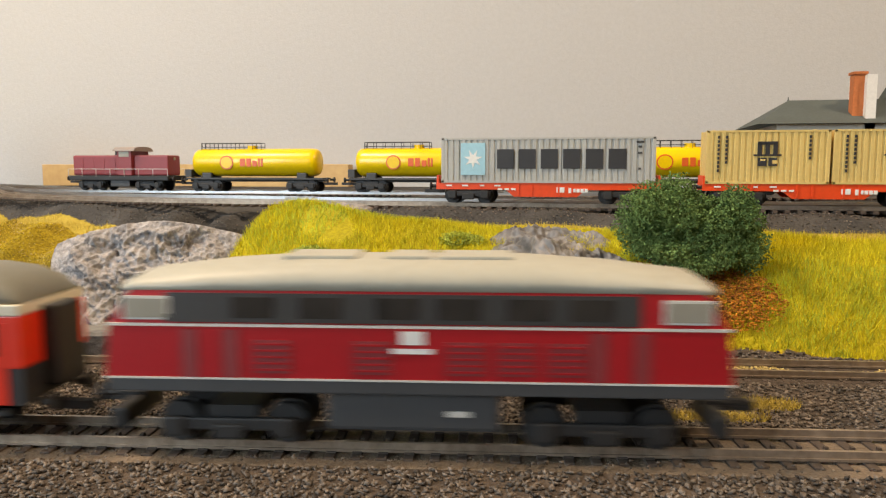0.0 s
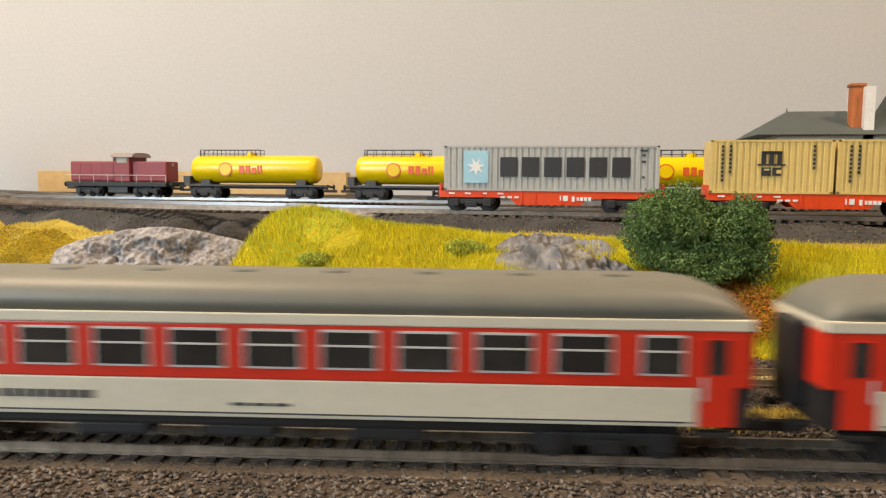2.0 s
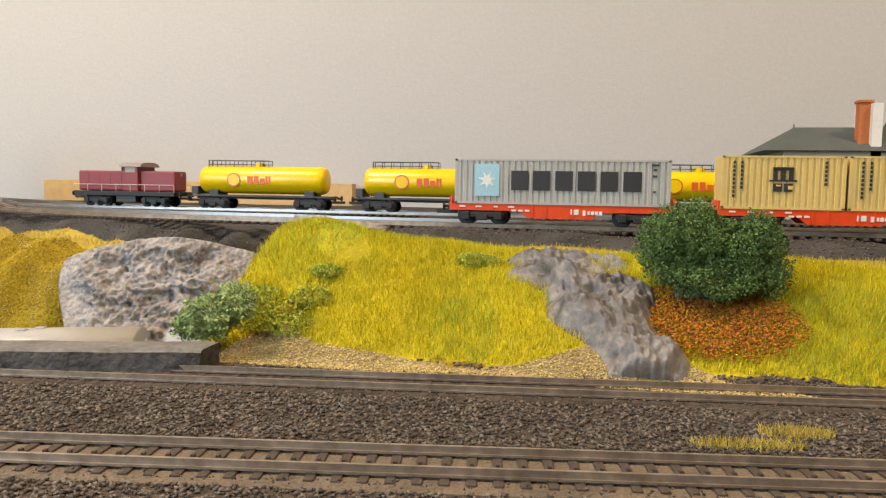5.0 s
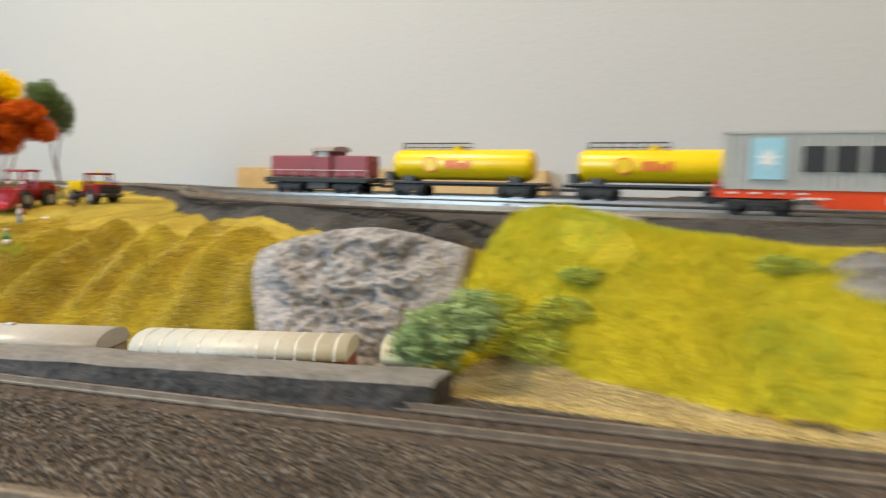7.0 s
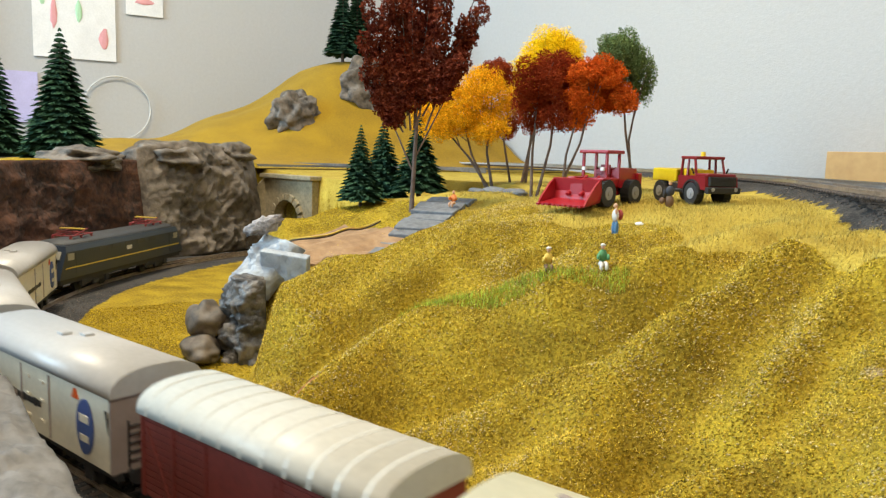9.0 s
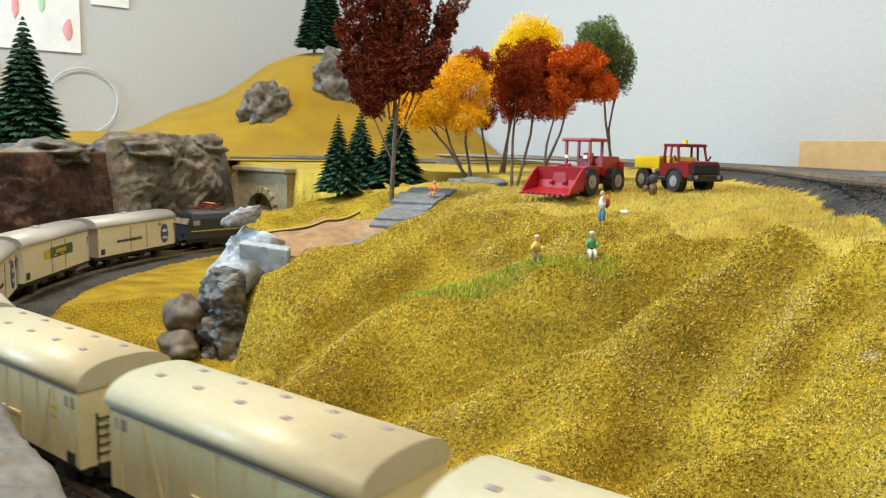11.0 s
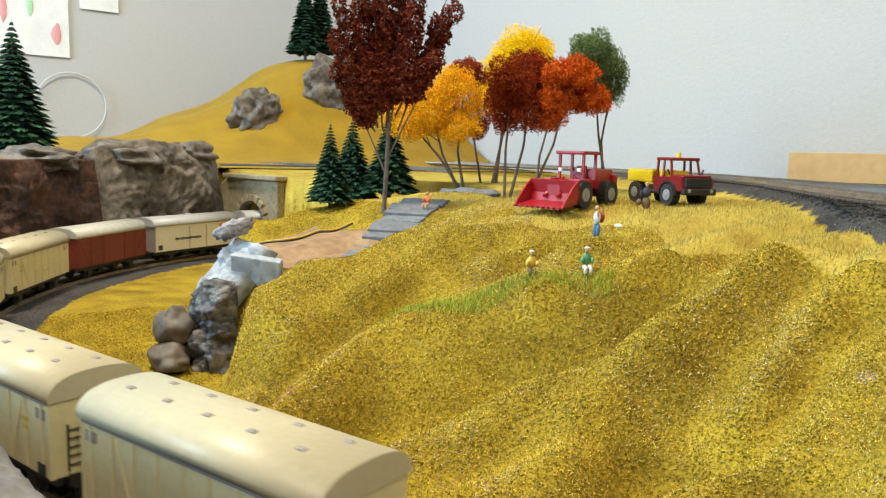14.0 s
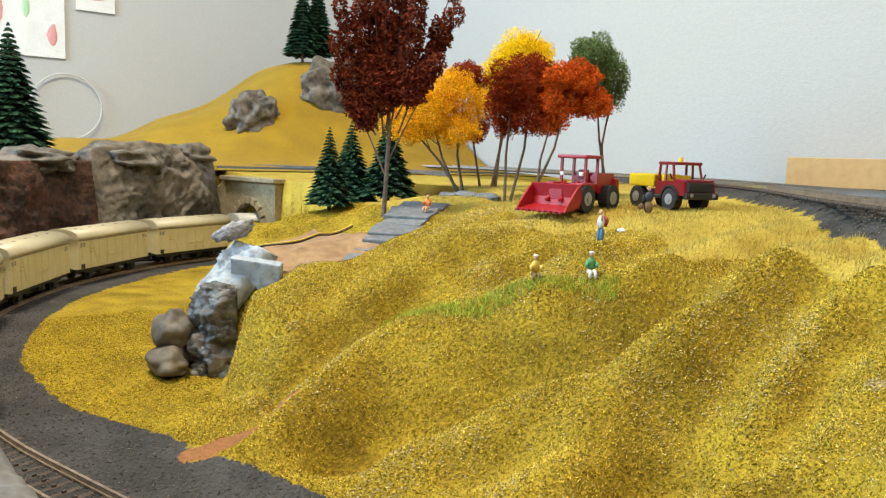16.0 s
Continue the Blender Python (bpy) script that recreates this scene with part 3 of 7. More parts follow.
def railway(label, line, top_z, pieces=None, metal=M_RAIL, bed=None, pitch=0.0072):
    """A track: two rails on sleepers; pieces gives the stretch of x where sleepers are single objects."""
    t = empty("railway_track", label, "railway track", "tracks of the layout")
    for sgn in (-1, 1):
        part("rail", sweep(NB(), line, sgn * 0.0083, 0.0006, top_z - 0.0024, top_z), metal, t)
        part("rail_foot", sweep(NB(), line, sgn * 0.0083, 0.0013, top_z - 0.0026, top_z - 0.0019), M_RAIL, t)
    if bed:
        part("roadbed", sweep(NB(), line, 0, bed, top_z - 0.0052, top_z - 0.0034, bed - 0.003), M_ROADBED, t, "brown moulded roadbed")
    x, y, a = along(line, pitch)
    z = top_z - 0.0026
    v0 = np.array([w.co[:] for w in SLEEPER.vertices])
    rest = []
    for px, py, pa in zip(x, y, a):
        if pieces and pieces[0] < px < pieces[1]:
            ob = new("sleeper", SLEEPER)
            ob.parent, ob.location, ob.rotation_euler = t, (px, py, z), (0, 0, pa)
        else:
            rest.append((px, py, pa))
    if rest:
        r = np.array(rest)
        c, sn = np.cos(r[:, 2])[:, None], np.sin(r[:, 2])[:, None]
        cube = np.array([(i, j, k) for i in (-0.0014, 0.0014) for j in (-0.0135, 0.0135) for k in (-0.0020, -0.0002)])
        vx = r[:, :1] + c * cube[:, 0] - sn * cube[:, 1]
        vy = r[:, 1:2] + sn * cube[:, 0] + c * cube[:, 1]
        vz = z + 0 * vx + cube[:, 2]
        fq = np.array([(0, 1, 3, 2), (4, 6, 7, 5), (0, 4, 5, 1), (2, 3, 7, 6), (1, 5, 7, 3), (0, 2, 6, 4)])
        ob = raw("sleeper_strip", np.stack([vx, vy, vz], 2).reshape(-1, 3), (np.arange(len(r))[:, None, None] * 8 + fq).reshape(-1, 4), M_SLEEPER)
        ob.parent = t
        tagged(ob, kind="stuff")
    return t


XS = np.linspace(-0.22, 2.2, 50)
railway("brown-railed model track with studded sleepers on moulded roadbed", np.concatenate([spline([(-0.75, -0.60), (-0.5, -0.47), (-0.34, -0.375), (-0.22, y_front(-0.22))])[:-1], np.stack([XS, [y_front(v) for v in XS]], 1)]), -0.051, (-0.2, 0.34), bed=0.021, pitch=0.0072)
railway("brown-railed model track beside the grassy embankment", np.concatenate([spline([(-0.75, -0.52), (-0.5, -0.385), (-0.34, -0.295), (-0.22, y_second(-0.22))])[:-1], np.stack([XS, [y_second(v) for v in XS]], 1)]), -0.0515, (-0.25, 0.36), bed=0.020, pitch=0.0072)
GS = np.concatenate([np.linspace(-1.9, 0, 30), np.linspace(0.02, 1.5, 75)])
railway("goods track curving through the cutting into the tunnel", np.array([goods(v)[0] for v in GS]), GOODS_Z, (-0.85, -0.42), M_RAIL)
railway("station track under the container wagons", spline([(2.2, 0.014), (0.6, 0.014), (-0.05, 0.014), (-0.2, 0.02), (-0.32, 0.045), (-0.44, 0.105), (-0.57, 0.228), (-0.72, 0.385), (-0.9, 0.47)]), 0.0, (-0.12, 0.36), M_RAIL)
railway("bright-railed station track between the freight trains", spline([(2.2, 0.075), (0.1, 0.085), (-0.15, 0.105), (-0.3, 0.12), (-0.44, 0.165), (-0.58, 0.27), (-0.73, 0.39), (-0.95, 0.46), (-1.2, 0.47), (-1.5, 0.36), (-1.7, 0.1)]), -0.001, None, M_RAIL_BRIGHT)
TANK_LINE = spline([(2.2, 0.205), (0.6, 0.205), (0.0, 0.205), (-0.2, 0.204), (-0.45, 0.206), (-0.60, 0.262), (-0.75, 0.37), (-0.95, 0.475), (-1.25, 0.52), (-1.55, 0.42), (-1.78, 0.1)])
railway("bright-railed station track under the yellow tank wagons", TANK_LINE, 0.0, None, M_RAIL_BRIGHT)
railway("rearmost station track along the wall", spline([(2.2, 0.27), (0.2, 0.27), (-0.3, 0.275), (-0.5, 0.31), (-0.7, 0.42), (-0.85, 0.51), (-1.0, 0.555)]), -0.001, None, M_RAIL_BRIGHT)


# ---------------- rocks, walls and portals ----------------
def crag(bm, fn, nu, nv, amp, freq, seed, thick=0.012):
    """A rough rock face over the surface fn(u, v) -> (place, outward), with a back so that it has depth."""
    rows, back = [], []
    for j in range(nv + 1):
        r, bk = [], []
        for i in range(nu + 1):
            p, o = fn(i / nu, j / nv)
            p, o = Vector(p), Vector(o)
            edge = min(1, 4 * min(i / nu, 1 - i / nu, j / nv + 0.2, 1.1 - j / nv))
            w = p + Vector((0.3, 0.5, 0.2)) * noise.noise(p * freq * 0.8) / freq
            f = 0.8 * noise.noise(w * freq + Vector((seed, seed * 2, 0))) + 0.7 * (0.5 - abs(noise.noise(w * freq * 2.1 + Vector((3, seed, 0))))) + 0.42 * (0.5 - abs(noise.noise(w * freq * 4.6 + Vector((seed, 9, 0))))) + 0.18 * noise.noise(p * freq * 11)
            r.append(bm.verts.new(p + o * amp * f * edge))
            bk.append(bm.verts.new(p - o * thick))
        rows.append(r)
        back.append(bk)
    for a, flip in ((rows, False), (back, True)):
        for j in range(nv):
            for i in range(nu):
                q = (a[j][i], a[j][i + 1], a[j + 1][i + 1], a[j + 1][i])
                bm.faces.new(q[::-1] if flip else q)
    for j in range(nv):
        for c in (0, nu):
            bm.faces.new((rows[j][c], rows[j + 1][c], back[j + 1][c], back[j][c]))
    for i in range(nu):
        for c in (0, nv):
            bm.faces.new((rows[c][i], rows[c][i + 1], back[c][i + 1], back[c][i]))
    bmesh.ops.recalc_face_normals(bm, faces=bm.faces)
    return bm


def crag_thing(name, label, material, fn, nu, nv, amp, freq, seed, thick=0.012):
    return tagged(part(name, crag(NB(), fn, nu, nv, amp, freq, seed, thick), material, None, "", True), label, "rock")


def left_face(u, v):
    x = -0.238 + 0.104 * u + 0.012 * math.sin(v * 5) * (1 - u)
    lean = 0.055 * v
    zt = -0.027 + 0.012 * math.sin(u * 3.1) + 0.004 * u
    return (x, -0.118 + 0.040 * u + lean, -0.109 + (zt + 0.109) * v), (0, -1, 0.3)


crag_thing("rock_cliff", "light grey painted plaster rock face above the goods track", M_ROCK, left_face, 120, 110, 0.0125, 42, 3)


def block_rock(u, v):
    # a boulder field that widens to the lower right
    a, b = u, v
    left, right = np.interp(b, [0, 0.25, 0.5, 0.85, 1], [0.098, 0.078, 0.061, 0.039, 0.050]), np.interp(b, [0, 0.25, 0.6, 1], [0.134, 0.131, 0.117, 0.108])
    x = float(left + (right - left) * a) + 0.004 * math.sin(b * 17)
    y = -0.187 + 0.108 * b + 0.006 * a
    base = on_ground(x, y)
    dome = math.sin(math.pi * min(1, max(0, a))) ** 0.6 * math.sin(math.pi * min(1, 0.08 + b * 0.9)) ** 0.5
    return (x, y, base - 0.004 + 0.012 * dome), (0, -0.35, 0.9)


crag_thing("rock_outcrop", "grey rugged rock outcrop on the grassy embankment", M_OUTCROP, block_rock, 120, 130, 0.0120, 38, 9)


def outer_cliff(u, v):
    s = 0.16 + 0.42 * u
    p, h = goods(s)
    n = np.array([-h[1], h[0]])
    q = p + n * (0.050 + 0.016 * v)
    return (q[0], q[1], -0.111 + 0.108 * v), (-n[0], -n[1], 0.1)


crag_thing("earth_cliff", "dark red-brown earth cliff beside the curved track", M_ROCK_RED, outer_cliff, 90, 40, 0.010, 35, 5, 0.02)


def grey_cliff(u, v):
    s = 0.555 + 0.145 * u
    p, h = goods(s)
    n = np.array([-h[1], h[0]])
    q = p + n * (0.046 + 0.022 * v * v - 0.012 * math.sin(u * 3.1))
    top = 0.010 + 0.012 * math.sin(u * 3.14) - 0.008 * u
    return (q[0], q[1], -0.111 + (top + 0.111) * v), (-n[0], -n[1], 0.25)


crag_thing("tunnel_rock", "grey-brown moulded rock beside the tunnel mouth", M_ROCK_BROWN, grey_cliff, 70, 50, 0.018, 26, 14, 0.03)
for k, (rx, ry, rz, ra, rb) in enumerate(((-1.17, -0.10, 0.0, 0.05, 0.02), (-1.12, -0.20, -0.003, 0.05, 0.013), (-1.2, -0.03, 0.0, 0.04, 0.018))):
    tagged(part("cliff_top_rock", blob(NB(), rx, ry, rz, ra, ra * 0.8, rb, 0.5, k + 3, 4, 2.4), M_ROCK_BROWN, None, "", True), "dark weathered rock on top of the cliff", "rock", "cliff top rocks")


def nose(u, v):
    a = radians(-200 + 190 * u)
    r = 0.017
    return (-0.678 + r * math.cos(a) * (1.1 - 0.25 * v), -0.146 + r * 1.1 * math.sin(a) * (1.1 - 0.25 * v), -0.112 + 0.050 * v), (math.cos(a), math.sin(a), 0.2)


crag_thing("dark_rock", "glossy dark jagged rock at the end of the hill", M_ROCK_DARK, nose, 40, 40, 0.009, 90, 21)


def cap(u, v):
    return (-0.706 + 0.022 * u, -0.160 + 0.024 * v + 0.010 * u, -0.070 + 0.030 * v - 0.003 * u), (-0.3, -0.8, 0.5)


crag_thing("plaster_rock", "pale blue-white plaster rock with a sawn face", M_ROCK_WHITE, cap, 34, 34, 0.008, 80, 31, 0.010)
tagged(part("slab", box(NB(), 0, 0, 0, 0.030, 0.006, 0.018, 0.001), M_ROCK_WHITE), "pale grey sawn slab set in the hill", "rock").matrix_world = pose(-0.684, -0.130, -0.066, 16, 6, 50)
tagged(part("rock_sliver", blob(NB(), 0, 0, 0, 0.012, 0.004, 0.005, 0.5, 8, 3, 3), M_ROCK, None, "", True), "thin grey rock sliver on the hill's edge", "rock").matrix_world = pose(-0.700, -0.138, -0.034, 0, -20, 60)
for k, (bx, by, bz, sx, sy, sz) in enumerate(((-0.693, -0.176, -0.089, 0.013, 0.011, 0.012), (-0.684, -0.181, -0.104, 0.018, 0.011, 0.008), (-0.699, -0.166, -0.098, 0.011, 0.009, 0.013))):
    tagged(part("boulder", blob(NB(), bx, by, bz, sx, sy, sz, 0.25, k + 1, 4, 1.6), M_PEBBLE, None, "", True), "smooth brown pebble at the foot of the hill", "boulder", "boulders")


# ledge between the twin tracks and the cutting
def ledge():
    bm = NB()
    xs = np.linspace(-0.325, -0.066, 60)
    ring = []
    for x in xs:
        y = y_wall(x)
        w = 0.0012 * noise.noise(Vector((x * 60, 3, 0)))
        zt = -0.0455 + 0.0009 * noise.noise(Vector((x * 45, 0, 0)))
        ring.append([bm.verts.new(q) for q in ((x, y - 0.008 + w, -0.0555), (x, y - 0.006 + w, zt - 0.0012), (x, y - 0.004, zt), (x, y + 0.010, zt + 0.0003), (x, y + 0.012, -0.112))])
    for a, b in zip(ring, ring[1:]):
        for i in range(5):
            bm.faces.new((a[i], a[(i + 1) % 5], b[(i + 1) % 5], b[i]))
    bm.faces.new(ring[0])
    bm.faces.new(ring[-1][::-1])
    bmesh.ops.recalc_face_normals(bm, faces=bm.faces)
    return bm


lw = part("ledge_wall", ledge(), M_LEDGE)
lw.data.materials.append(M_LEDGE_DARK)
# Steep faces, front and back, take the darker, bumpier material; the top stays grey.
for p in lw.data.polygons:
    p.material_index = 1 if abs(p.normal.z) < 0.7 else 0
tagged(lw, "grey plastered ledge wall, darker and rougher on its steep faces", "retaining wall", kind="structure")


def near_rock(u, v):
    x = -0.50 + 0.19 * u
    y = -0.271 + 0.15 * (x + 0.40) - 0.075 * (1 - v)
    return (x, y, -0.064 + 0.014 * math.sin(3.14 * (v * 0.6 + 0.1)) + 0.002 * math.sin(u * 9)), (0, 0.2, 1)


crag_thing("ledge_rock", "smooth grey rock lining the edge of the cutting", M_LEDGE, near_rock, 90, 50, 0.006, 45, 41, 0.05)


def portal(label, m, wing=True):
    """A tunnel mouth that faces -x in its own space, its foot at the rail."""
    t = empty("tunnel_portal", label, "tunnel portal", "tunnel portals", m)
    w, h, r, d = 0.050, 0.088, 0.026, 0.010
    bm = NB()
    arch = [(-r, 0.0)] + [(r * math.cos(radians(a)) * -1, 0.036 + r * math.sin(radians(a))) for a in range(0, 181, 12)] + [(r, 0.0)]
    outer = [(-w, 0.0), (-w, h), (w, h), (w, 0.0)]
    f = []
    for x in (0.0, d):
        ia = [bm.verts.new((x, y, z)) for y, z in arch]
        oa = [bm.verts.new((x, y, z)) for y, z in outer]
        f.append((ia, oa))
        n = len(ia)
        mid = n // 2
        bm.faces.new([oa[0], oa[1]] + ia[mid::-1])
        bm.faces.new([oa[1], oa[2], ia[mid]])
        bm.faces.new([oa[2], oa[3]] + ia[:mid - 1:-1])
    for a, b in ((f[0][0], f[1][0]), (f[0][1], f[1][1])):
        for i in range(len(a) - 1):
            bm.faces.new((a[i], a[i + 1], b[i + 1], b[i]))
    bmesh.ops.recalc_face_normals(bm, faces=bm.faces)
    part("wall", bm, M_PORTAL, t)
    part("coping", box(NB(), 0.003, 0, h, 0.018, 2 * w + 0.008, 0.005, 0.001), M_PORTAL, t, "flat stone coping")
    for a in range(0, 180, 20):
        q = radians(a + 10)
        m2 = Matrix.Rotation(-q + math.pi / 2, 4, "X")
        part("arch_stone", box(NB(), -0.0015, -math.cos(q) * (r + 0.004), 0.036 + math.sin(q) * (r + 0.004) - 0.004, 0.004, 0.0085, 0.008, 0.0006, m2), M_PORTAL, t)
    for sgn in ((-1, 1) if wing else (1,)):
        bm = NB()
        vs = [bm.verts.new(q) for q in ((0, sgn * w, 0), (0, sgn * w, h), (-0.06, sgn * (w + 0.02), 0.02), (-0.06, sgn * (w + 0.02), 0))]
        vt = [bm.verts.new(v.co + Vector((0.004, sgn * 0.008, 0))) for v in vs]
        for i in range(4):
            bm.faces.new((vs[i], vs[(i + 1) % 4], vt[(i + 1) % 4], vt[i]))
        bm.faces.new(vs)
        bm.faces.new(vt[::-1])
        bmesh.ops.recalc_face_normals(bm, faces=bm.faces)
        part("wing_wall", bm, M_PORTAL, t)
    tube = NB()
    inner = [(r * 1.02 * math.cos(radians(a)) * -1, 0.036 + r * 1.02 * math.sin(radians(a))) for a in range(0, 181, 12)]
    for x in (0.009, 0.16):
        for y, z in [(-r * 1.02, -0.003)] + inner + [(r * 1.02, -0.003)]:
            tube.verts.new((x, y, z))
    tube.verts.ensure_lookup_table()
    k = len(tube.verts) // 2
    for i in range(k - 1):
        tube.faces.new((tube.verts[i], tube.verts[i + 1], tube.verts[k + i + 1], tube.verts[k + i]))
    part("lining", tube, M_TEAL, t, "dark teal tunnel lining")
    return t


def facing(s, sgn):
    p, h = goods(s)
    return Matrix.Translation((p[0], p[1], GOODS_Z - 0.003)) @ Matrix.Rotation(math.atan2(h[1], h[0]) + (math.pi if sgn < 0 else 0), 4, "Z")


portal("sandstone tunnel portal with a dark teal arch", facing(S_WEST - 0.01, 1), False)
portal("grey stone tunnel portal at the hill's foot", facing(S_EAST + 0.002, -1))


# hill of the far corner with its rocks
def hill_z(x, y):
    crest = sum(float(np.interp(y + o, [-0.25, -0.12, 0.01, 0.066, 0.144, 0.206, 0.271, 0.33, 0.40, 0.55], [0.015, 0.034, 0.044, 0.073, 0.100, 0.144, 0.190, 0.196, 0.180, 0.10])) for o in (-0.02, 0, 0.02)) / 3
    z = crest * math.exp(-(abs(x + 1.66) / 0.215) ** 3.2)
    z += 0.010 * noise.noise(Vector((x * 9, y * 9, 2))) * min(1, z / 0.03) - 0.012
    return max(z, -0.03)


def far_hill():
    bm = NB()
    rows = []
    for j in range(41):
        r = []
        for i in range(71):
            x, y = -1.89 + 0.69 * i / 70, -0.15 + 0.74 * j / 40
            r.append(bm.verts.new((x, y, hill_z(x, y))))
        rows.append(r)
    for a, b in zip(rows, rows[1:]):
        for i in range(70):
            bm.faces.new((a[i], a[i + 1], b[i + 1], b[i]))
    return bm


tagged(part("far_hill", far_hill(), M_FLOCK_FAR, None, "", True), "mustard flocked hill in the corner of the layout", "hill", kind="structure")
for k, (hy, hz, rb, rc, tilt) in enumerate(((0.166, 0.072, 0.042, 0.036, 20), (0.330, 0.118, 0.075, 0.052, -14))):
    hx = next((v for v in np.arange(-1.40, -1.8, -0.005) if hill_z(v, hy) > hz - 0.02), -1.55)
    rock = tagged(part("hill_rock", blob(NB(), 0, 0, 0, 0.024, rb, rc, 0.5, k + 11, 5, 2.6), M_ROCK_BROWN, None, "", True), "round grey bark rock on the mustard hill" if k == 0 else "broad grey bark rock below the hilltop conifers", "rock")
    rock.matrix_world = pose(hx - 0.006, hy, hz, tilt, 0, 0)
tagged(part("retaining_strip", box(NB(), 0, 0, 0, 0.5, 0.02, 0.009), M_LEDGE), "low grey stone kerb behind the pale meadow", "kerb").matrix_world = pose(-1.34, 0.16, -0.016, 0, 0, 52)


# ---------------- rolling stock (x forward, z from the rail's top) ----------------
def arc_profile(half, z0, z1, n=10, square=0.55):
    """A cambered roof outline from eave to eave, closed along its foot."""
    out = []
    for i in range(n + 1):
        a = math.pi * i / n
        out.append((half * math.copysign(abs(math.cos(a)) ** square, math.cos(a)), z0 + (z1 - z0) * math.sin(a) ** 0.8))
    return out


def wheelset(bm, x, r=0.0055):
    for sgn in (-1, 1):
        rod(bm, (x, sgn * 0.0078, r), (x, sgn * 0.0102, r), r, None, 18)
        rod(bm, (x, sgn * 0.0072, r), (x, sgn * 0.0079, r), r + 0.0008, None, 18)
    rod(bm, (x, -0.0075, r), (x, 0.0075, r), 0.001)


def bogie(parent, x, base=0.028, r=0.0055, half=0.0125):
    bm = NB()
    for sgn in (-1, 1):
        box(bm, x, sgn * half, r - 0.001, base + 0.008, 0.002, 0.0035, 0.0006)
        for dx in (-base / 2, base / 2):
            box(bm, x + dx, sgn * (half + 0.0012), r - 0.0025, 0.0055, 0.002, 0.0055, 0.0007)
        box(bm, x, sgn * (half + 0.001), r - 0.003, 0.008, 0.0022, 0.004, 0.0006)
    box(bm, x, 0, r + 0.001, 0.014, 0.022, 0.004)
    b = part("bogie", bm, M_BLACK, parent, "black bogie frame")
    for dx in (-base / 2, base / 2):
        w = NB()
        wheelset(w, x + dx, r)
        part("wheelset", w, M_BLACK, b)
    return b


def buffers(parent, x, y=0.010, z=0.012, material=None):
    for e in (-1, 1):
        bm = NB()
        for sgn in (-1, 1):
            rod(bm, (e * x, sgn * y, z), (e * (x + 0.004), sgn * y, z), 0.0011)
            rod(bm, (e * (x + 0.004), sgn * y, z), (e * (x + 0.005), sgn * y, z), 0.0026, None, 12)
        box(bm, e * (x + 0.004), 0, z - 0.005, 0.014, 0.003, 0.0025)
        part("buffer_beam", bm, material or M_BLACK, parent, "black buffers and coupling")


def plate(bm, x, y, z, sx, sz, t=0.0004):
    """A thin raised panel on a side wall, centred at x, z."""
    box(bm, x, y, z - sz / 2, sx, t * 2, sz)
    return bm


